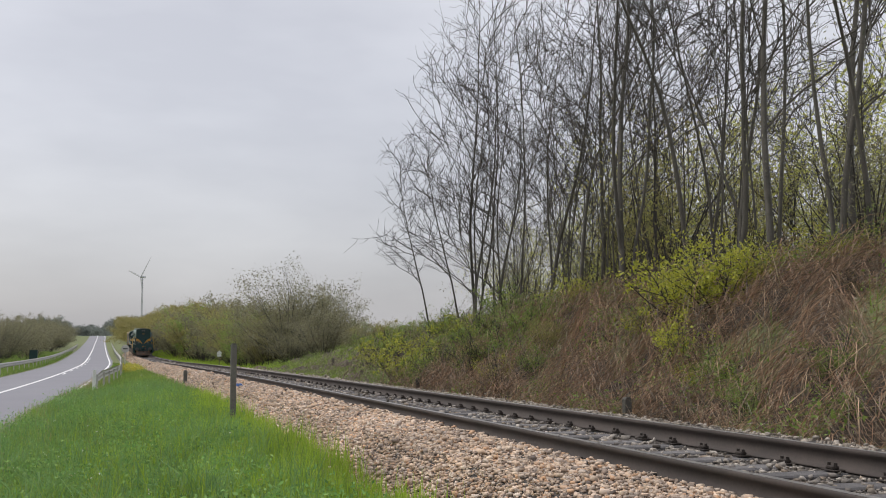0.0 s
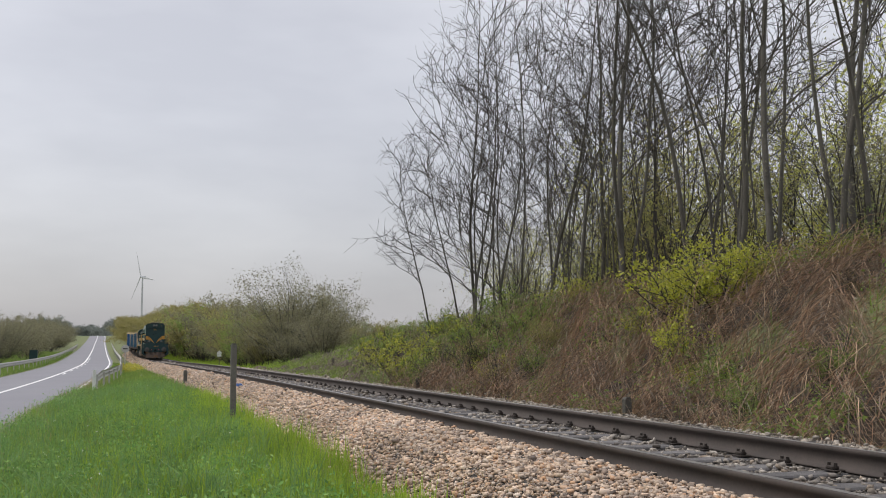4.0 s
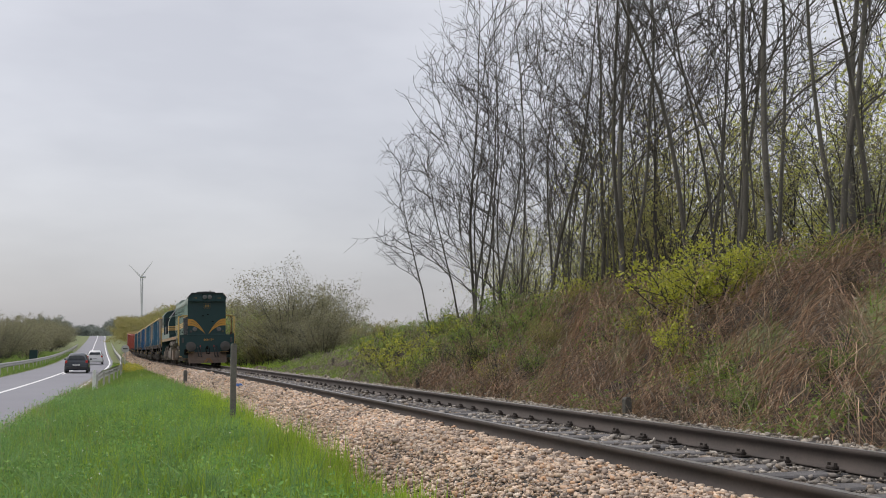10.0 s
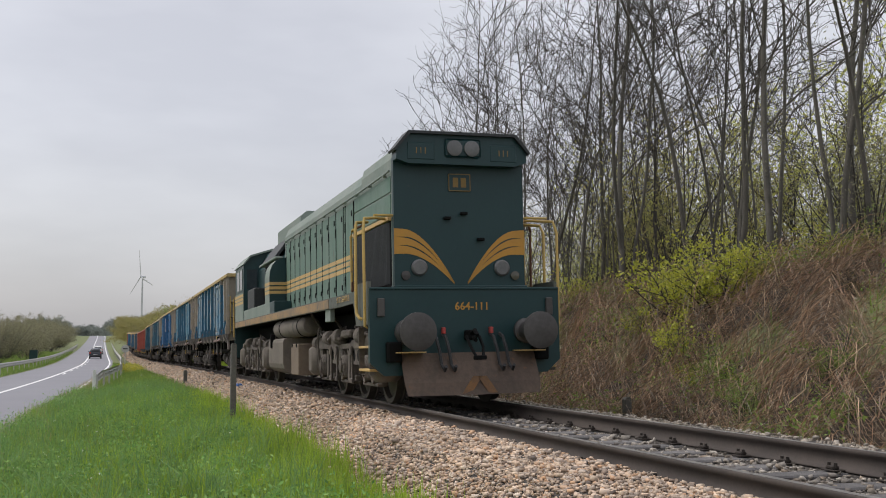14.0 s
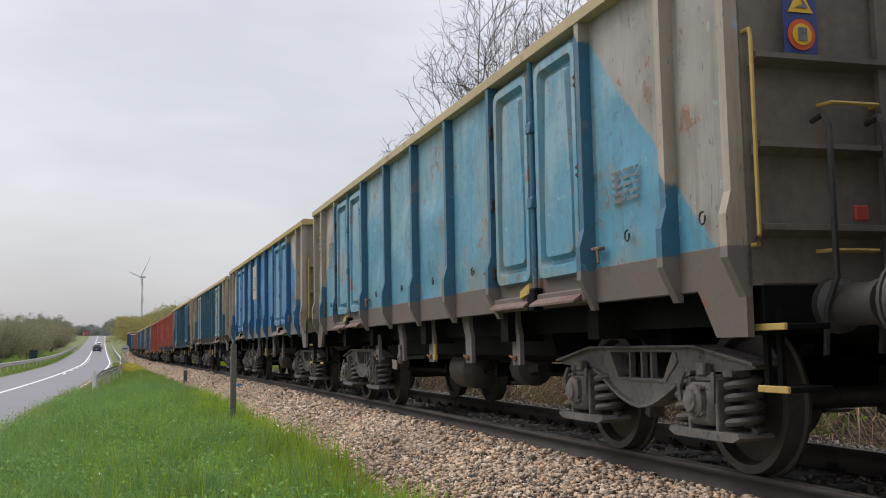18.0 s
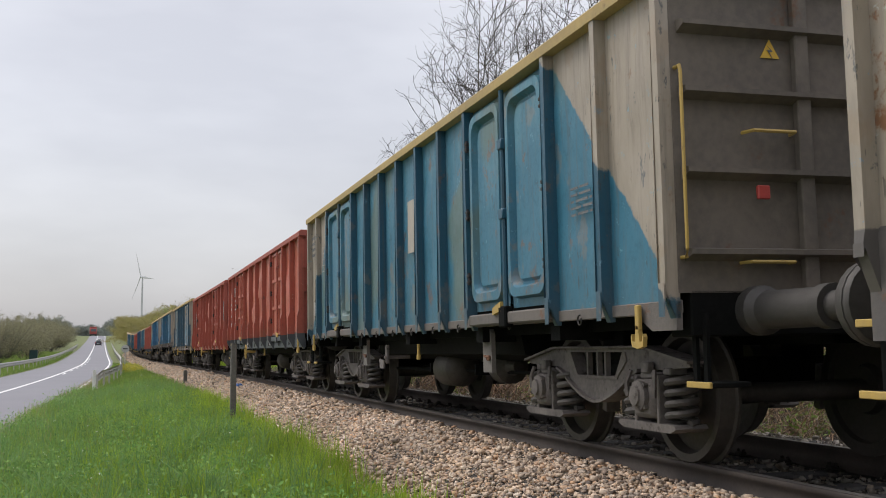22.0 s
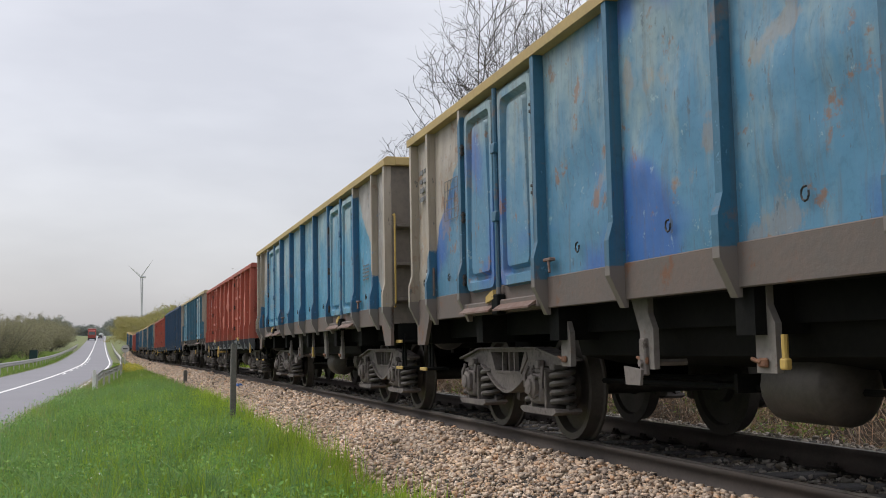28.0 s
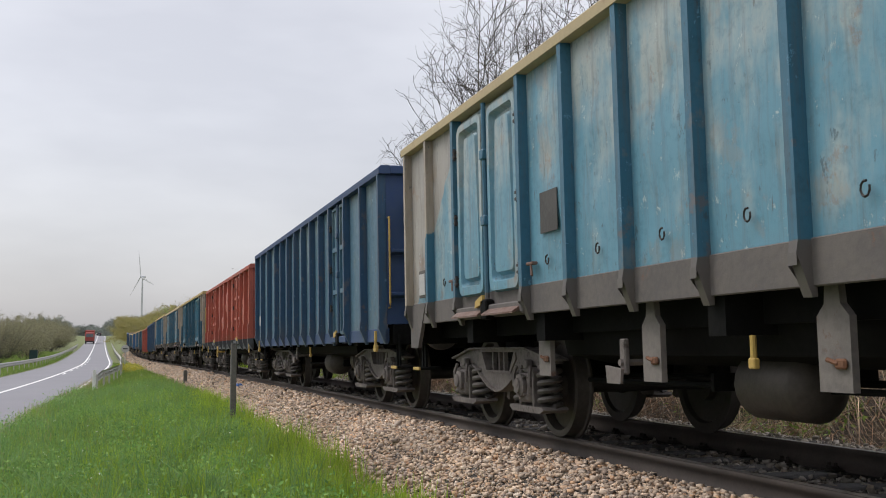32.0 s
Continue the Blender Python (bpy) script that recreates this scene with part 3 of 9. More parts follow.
def add_bogie(th, x, lite=False):
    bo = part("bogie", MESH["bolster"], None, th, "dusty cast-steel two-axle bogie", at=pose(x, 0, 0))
    for sgn in (-1, 1):
        if lite and sgn > 0:
            continue
        part("side_frame", MESH["side_frame%d" % sgn], None, bo)
        for k in (0, 1):
            part("axle_box", MESH["axle_box%d%d" % (sgn, k)], None, bo)
            part("spring_seat", MESH["spring_seat%d%d" % (sgn, k)], None, bo)
            for j in (0, 1):
                part("coil_spring", MESH["spring%d%d%d" % (sgn, k, j)], None, bo)
    for ax in (-0.9, 0.9):
        part("wheelset", MESH["wheelset"], None, bo, "dark steel wheelset with polished treads", at=pose(ax, 0, 0.46))
        for sgn in (-1, 1):
            part("brake_block", MESH["brake_block"], None, bo, at=pose(ax + (0.62 if ax < 0 else -0.5), sgn * 0.755, 0))
    return bo


# ---- open wagons ----
HALF = 6.4


def dented(x0, x1, z0, z1, y, sgn, seed, depth, outer=True):
    """A sheet panel with shallow dents, a few centimetres thick."""
    nx, nz = max(3, int((x1 - x0) / 0.09)), max(4, int((z1 - z0) / 0.1))
    g = Geo()
    vs = []
    for side in (0, 1):
        for i in range(nx + 1):
            for k in range(nz + 1):
                x, z = x0 + (x1 - x0) * i / nx, z0 + (z1 - z0) * k / nz
                e = min(1.0, 4 * min(i / nx, 1 - i / nx, k / nz, 1 - k / nz))
                d = (0.7 * noise.noise(Vector((x * 1.3 + seed, z * 1.2, seed))) + 0.7 * noise.noise(Vector((x * 3.2, z * 2.6 + seed, 1))) + 0.45 * abs(noise.noise(Vector((x * 6.0, z * 5.0 + seed, 2))))) * depth * e
                q, v = i / nx, k / nz
                crease = max(0.0, 1 - 14 * min(abs(q - v * 0.9 - 0.05), abs(q - 0.95 + v * 0.9))) * depth * 0.28 * e
                vs.append((x, sgn * (y + d - crease - (0.02 if side else 0)), z))
    n = nz + 1
    fs = []
    for side in (0, 1):
        o = side * (nx + 1) * n
        for i in range(nx):
            for k in range(nz):
                fs.append((o + i * n + k, o + (i + 1) * n + k, o + (i + 1) * n + k + 1, o + i * n + k + 1))
    g.add(vs, fs)
    return g


def door_leaf(x0, x1, z0, z1, y, sgn, style):
    """One leaf of a side door: frame, pressed panel, braces."""
    g = Geo()
    yo, yi = sgn * (y + 0.045), sgn * (y + 0.0)
    w, h = x1 - x0, z1 - z0
    cx = (x0 + x1) / 2

    def ring(outer, inner, ya, yb):
        n = len(outer)
        vs = [(p[0], ya, p[1]) for p in outer] + [(p[0], yb, p[1]) for p in inner]
        g.add(vs, [(i, (i + 1) % n, n + (i + 1) % n, n + i) for i in range(n)])

    if style == "frame":
        g.box(x0, x1, min(yi, sgn * (y + 0.012)), max(yi, sgn * (y + 0.012)), z0, z1)
        t = 0.045
        ys = sorted((yi, yo))
        for a, b, c, d in ((x0, x0 + t, z0, z1), (x1 - t, x1, z0, z1), (x0 + t, x1 - t, z0, z0 + t), (x0 + t, x1 - t, z1 - t, z1)):
            g.box(a, b, ys[0], ys[1], c, d)
        for k in (1, 2):
            zz = z0 + h * k / 3
            g.box(x0 + t, x1 - t, ys[0], ys[1], zz - 0.035, zz + 0.035)
        return g
    def rr(a, b, c, d, r):
        out = []
        for qx, qz, st in ((b - r, d - r, 0), (a + r, d - r, 90), (a + r, c + r, 180), (b - r, c + r, 270)):
            out += [(qx + r * math.cos(radians(st + k * 30)), qz + r * math.sin(radians(st + k * 30))) for k in range(4)]
        return out

    def inset(loop, k):
        """The loop drawn in by k towards the middle of the leaf."""
        cz = (z0 + z1) / 2
        return [(cx + (p[0] - cx) * (1 - 2 * k / w), cz + (p[1] - cz) * (1 - 2 * k / h)) for p in loop]

    def waist(loop, k):
        """Drawn in at the sides above the middle, as the pressed panel bends there."""
        return [(cx + (p[0] - cx) * (1 - k * min(1.0, max(0.0, (p[1] - z0) / h * 1.6 - 0.6))), p[1]) for p in loop]

    def cut(loop):
        """More points along the long sides, so that the bend can follow."""
        n, out = len(loop), []
        for q in range(n):
            a, b = loop[q], loop[(q + 1) % n]
            out.append(a)
            if abs(b[1] - a[1]) > 0.5:
                out += [(a[0] + (b[0] - a[0]) * t, a[1] + (b[1] - a[1]) * t) for t in (0.3, 0.45, 0.7)]
        return out

    deep = style == "round"
    o1 = cut(rr(x0, x1, z0, z1, 0.015))
    o2 = cut(rr(x0 + 0.035, x1 - 0.035, z0 + 0.07, z1 - 0.04, 0.13 if deep else 0.09))
    o3 = inset(o2, 0.018)
    i1 = cut(rr(x0 + 0.115, x1 - 0.115, z0 + 0.16, z1 - 0.12, 0.11 if deep else 0.06))
    i2 = inset(i1, 0.03)
    i3 = waist(inset(i1, 0.055 if deep else 0.065), 0.0 if deep else 0.3)
    i4 = waist(inset(i1, 0.085 if deep else 0.1), 0.0 if deep else 0.34)
    ya, yb, yc = sgn * (y + 0.062), sgn * (y - 0.004), sgn * (y + (0.02 if deep else 0.05))
    ring(o1, o2, yi, yi)
    ring(o2, o3, yi, ya)
    ring(o3, i1, ya, ya)
    ring(i1, i2, ya, yb)
    ring(i2, i3, yb, yb)
    ring(i3, i4, yb, yc)
    g.add([(p[0], yc, p[1]) for p in i4], [tuple(range(len(i4)))])
    g.add([(p[0], sgn * (y - 0.02), p[1]) for p in o1], [tuple(range(len(o1)))])
    return g


def ring_mesh():
    pts = [(0.03 * math.cos(t), -0.012, -0.03 + 0.036 * math.sin(t)) for t in np.linspace(radians(70), radians(360 + 20), 9)]
    return Geo().tube(pts, 0.007, 4).mesh("lashing_ring", M_DARKIRON)


def small_meshes():
    MESH["ring"] = ring_mesh()
    g = Geo().box(-0.035, 0.02, -0.035, 0.05, -0.04, -0.015, 0.004).box(-0.035, 0.02, -0.035, 0.05, 0.015, 0.04, 0.004).cyl((0, -0.02, -0.055), (0, -0.02, 0.055), 0.014, 8)
    MESH["hinge"] = g.mesh("hinge", M_DARKIRON)
    g = Geo()
    for d in (-1, 1):
        g.prism([(d * 0.02, -0.02), (d * 0.045, -0.16), (d * 0.09, -0.15), (d * 0.1, -0.09), (d * 0.115, -0.12), (d * 0.1, -0.2), (0, -0.22), (0, -0.02)], "y", -0.02, 0.02)
    g.box(-0.035, 0.035, -0.02, 0.02, -0.06, 0.16, 0.008)
    MESH["hook"] = g.mesh("towing_hook", M_YELLOW)
    g = Geo()
    g.lathe([(0.1, 0.0), (0.15, 0.0), (0.15, 0.05), (0.115, 0.08), (0.11, 0.36), (0.125, 0.37), (0.125, 0.42), (0.085, 0.42), (0.08, 0.54), (0.215, 0.57), (0.225, 0.585), (0.225, 0.605), (0.19, 0.615), (0.0, 0.62)], (0, 0, 0), "x", 20)
    MESH["buffer"] = g.mesh("buffer", M_BUFFER, True)
    g = Geo().box(0, 0.22, -0.05, 0.05, -0.07, 0.07, 0.015).tube([(0.2, 0, 0.02), (0.34, 0, 0.06), (0.42, 0, 0.0), (0.36, 0, -0.07), (0.27, 0, -0.04)], 0.032, 6)
    for y in (-0.09, 0.09):
        g.tube([(0.24, y, -0.02), (0.4, y, -0.16), (0.52, y * 0.6, -0.3)], 0.022, 5)
    g.box(0.5, 0.56, -0.09, 0.09, -0.34, -0.28, 0.01)
    MESH["coupler"] = g.mesh("screw_coupler", M_UNDER)
    g = Geo().tube([(0, 0, 0), (0.14, 0, -0.05), (0.22, 0.02, -0.22), (0.25, 0.04, -0.42), (0.34, 0.06, -0.5), (0.42, 0.05, -0.44)], 0.024, 6)
    MESH["hose"] = g.mesh("brake_hose", M_RUBBER, True)
    g = Geo()
    rim = [(0.17 * math.cos(t), 0, 0.17 * math.sin(t)) for t in np.linspace(0, 2 * math.pi, 19)]
    g.tube(rim, 0.016, 6, False)
    for t in (90, 210, 330):
        g.tube([(0, 0.02, 0), (0.16 * math.cos(radians(t)), 0, 0.16 * math.sin(radians(t)))], 0.015, 5)
    g.cyl((0, -0.02, 0), (0, 0.3, 0), 0.03, 8)
    MESH["brake_wheel"] = g.mesh("brake_wheel", M_YELLOW, True)
    g = Geo().tube([(0, 0, 0), (0.06, 0, 0), (0.07, 0, -0.04), (0.07, 0, -1.1), (0.06, 0, -1.15), (0, 0, -1.15)], 0.0125, 6)
    MESH["end_rail"] = g.mesh("handrail", M_YELLOW, True)
    g = Geo().tube([(0, 0, 0), (0.1, 0, 0.02), (0.14, 0, -0.06), (0.14, 0, -0.85), (0.05, 0, -1.0), (0.02, 0, -1.25)], 0.018, 6)
    MESH["shunter_rail"] = g.mesh("shunter_rail", M_DARKIRON, True)
    g = Geo().box(-0.13, 0.13, -0.13, 0.13, -0.016, 0.016, 0.005)
    MESH["step"] = g.mesh("step", M_UNDER)
    MESH["step_edge"] = Geo().box(-0.13, 0.13, -0.145, -0.125, -0.018, 0.018, 0.004).mesh("step_edge", M_YELLOW)
    g = Geo().box(-0.02, 0.02, -0.012, 0.012, 0, 0.42).box(-0.14, -0.1, -0.012, 0.012, 0, 0.42)
    MESH["step_arm"] = g.mesh("step_arm", M_UNDER)
    g = Geo().lathe([(0.0, -0.36), (0.12, -0.35), (0.21, -0.28), (0.22, -0.26), (0.22, 0.26), (0.21, 0.28), (0.12, 0.35), (0.0, 0.36)], (0, 0, 0), "x", 20)
    g.box(-0.22, -0.18, -0.03, 0.03, 0, 0.4).box(0.18, 0.22, -0.03, 0.03, 0, 0.4)
    MESH["tank"] = g.mesh("air_tank", M_WHEEL, True)


small_meshes()
WAGONS = {}


def half_of(kind):
    """Half the length of the body."""
    return 6.35 if kind == "pressed" else 6.4


def wagon_proto(kind, lite):
    """One open wagon with all its parts, by kind: rib places, foot of the side, door style."""
    spec = {
        "wide": dict(inner=3, foot=1.11, skirt=0.85, sheet=1.33, door=(1.86, 3.78), style="trap", d1=0.72, depth=0.045),
        "close": dict(inner=5, foot=1.08, skirt=0.82, sheet=1.29, door=(1.9, 3.7), style="trap", d1=0.92, depth=0.028),
        "deep": dict(inner=3, foot=0.86, skirt=0.84, sheet=1.08, door=(1.9, 3.78), style="trap", d1=0.95, depth=0.022),
        "pressed": dict(inner=5, foot=1.0, skirt=0.9, sheet=1.06, door=(1.79, 3.74), style="round", d1=0.89, depth=0.025),
        "red": dict(inner=3, foot=0.86, skirt=0.86, sheet=1.0, door=(2.12, 3.88), style="frame", d1=1.1, depth=0.085),
        "plain": dict(inner=6, foot=0.9, skirt=0.88, sheet=1.05, door=(2.2, 3.35), style="frame", d1=1.1, depth=0.006),
    }[kind]
    top, y = {"wide": 3.1, "red": 2.93}.get(kind, 3.04), 1.40
    HALF = half_of(kind)
    th = thing("open_wagon", "open freight wagon", "wagon", "wagons of the freight train")
    da, db = spec["door"]
    inner = [db + (2 * HALF - 2 * db) * (i + 1) / (spec["inner"] + 1) for i in range(spec["inner"])]
    ribs = [0.035, spec["d1"], da, db] + inner + [2 * HALF - db, 2 * HALF - da, 2 * HALF - spec["d1"], 2 * HALF - 0.035]
    doors = [(da, db), (2 * HALF - db, 2 * HALF - da)] if kind != "plain" else [(da, db)]
    for sgn in (-1, 1):
        if lite and sgn > 0:
            part("side_wall", Geo().box(-HALF, HALF, 1.38, 1.4, spec["sheet"], top), SKIN, th)
            continue
        for i in range(len(ribs) - 1):
            a, b = ribs[i], ribs[i + 1]
            x1, x0 = HALF - a, HALF - b
            isdoor = any(abs(a - d[0]) < 0.01 for d in doors)
            if not isdoor:
                part("side_panel", dented(x0, x1, spec["sheet"], top, y, sgn, i * 3.7 + len(kind), spec["depth"]), SKIN, th, smooth=True)
            else:
                m = (x0 + x1) / 2
                zb = spec["foot"] + (0.27 if kind == "red" else 0.14)
                side = 1 if kind == "red" else -1
                for a0, a1, k in ((x0 + 0.05, m - 0.035, 0), (m + 0.035, x1 - 0.05, 1)):
                    leaf = part("door_leaf", door_leaf(a0, a1, zb, top - 0.03, y, sgn, spec["style"]), SKIN, th, smooth=spec["style"] != "frame")
                    for z in (1.45, 2.05, 2.7):
                        part("hinge", MESH["hinge"], None, leaf, at=pose(a0 + 0.0 if k == 0 else a1, sgn * (y + 0.05), z, 0, 0, 0 if sgn < 0 else 180))
                part("door_backing", Geo().box(x0, x1, *sorted((sgn * (y - 0.05), sgn * (y - 0.03))), spec["sheet"], top), SKIN, th)
                bar = part("locking_bar", Geo().cyl((m, sgn * (y + 0.055), zb - 0.1), (m, sgn * (y + 0.055), top - 0.02), 0.024, 8).box(m - 0.05, m + 0.05, *sorted((sgn * (y + 0.02), sgn * (y + 0.09))), 1.9, 1.99, 0.008).box(m - 0.05, m + 0.05, *sorted((sgn * (y + 0.02), sgn * (y + 0.09))), 2.5, 2.59, 0.008), RIBS, th, smooth=True)
                part("door_catch", Geo().box(m - 0.08, m + 0.08, *sorted((sgn * (y + 0.02), sgn * (y + 0.1))), zb - 0.16, zb + 0.02, 0.012), RIBS if kind == "red" else M_UNDER, bar)
                part("door_lever", Geo().prism([(m + side * 0.03, zb + 0.06), (m + side * 0.22, zb + 0.01), (m + side * 0.23, zb - 0.05), (m + side * 0.02, zb - 0.02)], "y", sgn * (y + 0.07), sgn * (y + 0.1)), M_YELLOW, bar, "chipped yellow lever")
                if spec["style"] == "trap" and sgn < 0 and not lite:
                    for a0, a1 in ((x0 + 0.06, m - 0.06), (m + 0.06, x1 - 0.06)):
                        part("door_flap", Geo().prism([(sgn * (y + 0.03), zb - 0.04), (sgn * (y + 0.14), zb - 0.115), (sgn * (y + 0.14), zb - 0.13), (sgn * (y + 0.02), zb - 0.075)], "x", a0, a1), P_FLAP, th, "rusty tilted flap below the door")
                    for xx in (x0 - 0.16, x1 + 0.16):
                        part("leaf_hook", Geo().box(xx - 0.07, xx + 0.07, *sorted((sgn * (y + 0.02), sgn * (y + 0.07))), 1.46, 1.485, 0.006).cyl((xx + 0.02, sgn * (y + 0.06), 1.47), (xx + 0.06, sgn * (y + 0.07), 1.37), 0.011, 6), P_FLAP, th, "rusty iron leaf hook")
                part("door_sill", Geo().box(x0 + 0.02, x1 - 0.02, *sorted((sgn * (y - 0.02), sgn * (y + 0.075))), zb - 0.13, zb - 0.03, 0.012), SILL, th)
        for i, d in enumerate(ribs):
            x = HALF - d
            w = 0.035
            yo = y + (0.085 if spec["style"] != "frame" else 0.1)
            foot = spec["foot"] if kind in ("wide", "close") else spec["foot"] + 0.02
            zk = {"wide": 1.62, "close": 1.3, "deep": 1.2, "pressed": 1.1, "red": 1.55, "plain": 1.2}[kind]
            flare = {"wide": 0.035, "red": 0.035}.get(kind, 0.012)
            prof = [(sgn * (y - 0.01), top), (sgn * yo, top), (sgn * yo, zk), (sgn * (yo + flare), zk - 0.12), (sgn * (yo + flare), foot + 0.16), (sgn * (y + 0.02), foot - 0.05), (sgn * (y - 0.01), foot - 0.05)]
            part("rib", Geo().prism(prof, "x", x - w, x + w), RIBS, th)
        part("side_sill", Geo().box(-HALF, HALF, *sorted((sgn * (y - 0.03), sgn * (y + 0.012))), spec["foot"], spec["sheet"] + 0.02, 0.006), SILL, th)
        for e in (-1, 1):
            x0, x1 = sorted((e * HALF, e * (HALF - 0.55)))
            poly = [(e * HALF, spec["sheet"]), (e * (HALF - 0.62), spec["sheet"]), (e * (HALF - 0.3), spec["skirt"]), (e * HALF, spec["skirt"])]
            part("corner_plate", Geo().prism(poly, "y", sgn * (y - 0.02), sgn * (y + 0.02)), SILL, th)
            if kind not in ("wide", "close"):
                part("towing_hook", MESH["hook"], None, th, "yellow towing hook", at=pose(e * (HALF - 0.42), sgn * (y + 0.05), spec["skirt"] + 0.05) @ Matrix.Scale(0.72, 4))
        for i, d in enumerate(ribs[:-1]):
            if kind != "plain":
                part("lashing_ring", MESH["ring"], None, th, at=pose(HALF - (d + ribs[i + 1]) / 2, sgn * (y + 0.02), spec["sheet"] + (0.22 if kind in ("wide", "close") else -0.03), 0, 0, 0 if sgn < 0 else 180))
        part("side_rim", Geo().prism([(sgn * (y - 0.05), top), (sgn * (y + 0.095), top), (sgn * (y + 0.1), top + 0.075), (sgn * (y + 0.06), top + 0.11), (sgn * (y - 0.05), top + 0.11)], "x", -HALF - 0.06, HALF + 0.06), RIM, th)
        stops = {"wide": [db] + inner + [2 * HALF - db], "close": [db] + inner[1:4:2] + [2 * HALF - db], "pressed": [db, 2 * HALF - db]}.get(kind, [])
        for d in stops if sgn < 0 else ():
            x, w = HALF - d, 0.1 if kind == "wide" else 0.12
            if kind == "wide":
                g = Geo().prism([(x - 0.13, 1.12), (x + 0.1, 1.12), (x + 0.1, 1.02), (x + 0.16, 0.92), (x + 0.16, 0.66), (x - 0.02, 0.66), (x - 0.02, 0.9)], "y", sgn * 1.27 - 0.02, sgn * 1.27 + 0.02)
            else:
                g = Geo().prism([(x - 0.05, 1.1), (x + 0.05, 1.1), (x + 0.06, 1.0), (x + w, 0.94), (x + w, 0.58), (x - w, 0.58), (x - w, 0.94), (x - 0.06, 1.0)], "y", sgn * 1.27 - 0.02, sgn * 1.27 + 0.02)
            ds = part("door_stop", g, M_STOP, th, "dusty grey hanging door stop")
            part("stop_catch", Geo().box(x + 0.02, x + 0.1, *sorted((sgn * 1.29, sgn * 1.315)), 0.69, 0.74, 0.01).cyl((x - 0.03, sgn * 1.31, 0.735), (x + 0.05, sgn * 1.31, 0.715), 0.012, 6), M_RUSTY, ds, "rusty catch")
    for e in (-1, 1):
        x = e * HALF
        g = Geo().box(*sorted((x, x - e * 0.03)), -y, y, 1.12, top)
        part("end_wall", g, ENDS, th)
        for z in {"wide": (1.42, 1.86, 2.34), "pressed": (1.36, 1.85, 2.34, 2.75), "close": (1.5, 2.1), "deep": ()}.get(kind, (1.5, 2.05)):
            part("end_beam", Geo().prism([(x, z - 0.05), (x + e * 0.09, z - 0.015), (x + e * 0.09, z + 0.015), (x, z + 0.03)], "y", -y + 0.05, y - 0.05), ENDS, th)
        for yy in (-0.5, 0.5):
            part("end_post", Geo().box(*sorted((x, x + e * 0.06)), yy - 0.05, yy + 0.05, 1.1, top, 0.008), ENDS, th)
        if kind in ("wide", "pressed", "deep", "close") and e > 0 and not lite:
            for yy, z in ((-0.75, 2.1), (-0.8, 1.3), (0.2, 2.1)):
                part("grab_rung", Geo().tube([(x, yy - 0.17, z), (x + 0.09, yy - 0.15, z), (x + 0.09, yy + 0.15, z), (x, yy + 0.17, z)], 0.012, 6), M_YELLOW, th, "worn yellow grab rung", smooth=True)
        part("end_rim", Geo().box(*sorted((x - e * 0.05, x + e * 0.07)), -y + 0.05, y - 0.05, top, top + 0.108, 0.01), RIM, th)
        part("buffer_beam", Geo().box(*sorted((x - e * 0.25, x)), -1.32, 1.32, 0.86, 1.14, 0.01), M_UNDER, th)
        for yy in (-0.875, 0.875):
            part("buffer", MESH["buffer"], None, th, "greasy steel buffer", at=pose(x, yy, 1.01, 0, 0, 0 if e > 0 else 180) @ Matrix.Diagonal((1.75 if kind == "pressed" and e > 0 else 1.0, 1, 1, 1)))
        part("screw_coupler", MESH["coupler"], None, th, at=pose(x, 0, 1.0, 0, 0, 0 if e > 0 else 180))
        part("brake_hose", MESH["hose"], None, th, at=pose(x, 0.3 * e, 0.92, 0, 0, 0 if e > 0 else 180))
        if kind == "red":
            for z in (1.9, 2.35):
                part("post_rung", Geo().box(*sorted((x, x + e * 0.05)), -y - 0.02, -y + 0.12, z - 0.012, z + 0.012), ENDS, th)
        else:
            part("handrail", MESH["end_rail"], None, th, "yellow bent-tube handrail", at=pose(x, -1.37, 2.48, 0, 0, 0 if e > 0 else 180))
            part("handrail", MESH["end_rail"], None, th, "yellow bent-tube handrail", at=pose(x, 1.37, 2.48, 0, 0, 0 if e > 0 else 180))
        st = part("step", MESH["step"], None, th, "dark step with a yellow edge", at=pose(x + e * 0.08, -1.2, 0.58))
        part("step_edge", MESH["step_edge"], None, st, "worn yellow edge")
        if kind in ("wide", "close"):
            st = part("step", MESH["step"], None, th, "dark step with a yellow edge", at=pose(x + e * 0.08, -1.2, 0.9))
            part("step_edge", MESH["step_edge"], None, st, "worn yellow edge")
        part("step_arm", MESH["step_arm"], None, th, at=pose(x + e * 0.02, -1.24, 0.58))
    # box added to close the view between beams, near-black for the shade there
    part("floor_hopper", Geo().prism([(-1.08, 1.1), (1.08, 1.1), (1.0, 0.74), (0.6, 0.66), (-0.6, 0.66), (-1.0, 0.74)], "x", -HALF + 3.5, HALF - 3.5), M_UNDER, th, "underfloor plating, near-black for the shade below")
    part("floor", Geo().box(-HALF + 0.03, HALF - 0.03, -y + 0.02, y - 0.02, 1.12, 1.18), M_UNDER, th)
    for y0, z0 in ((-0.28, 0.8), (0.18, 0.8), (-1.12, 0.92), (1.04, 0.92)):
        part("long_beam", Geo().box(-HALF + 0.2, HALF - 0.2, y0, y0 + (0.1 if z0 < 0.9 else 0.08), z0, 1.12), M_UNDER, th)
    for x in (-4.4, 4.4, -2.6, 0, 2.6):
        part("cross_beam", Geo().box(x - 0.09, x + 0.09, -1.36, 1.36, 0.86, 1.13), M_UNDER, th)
    part("air_tank", MESH["tank"], None, th, "dusty cylindrical air tank", at=pose(-0.35, -0.66, 0.56))
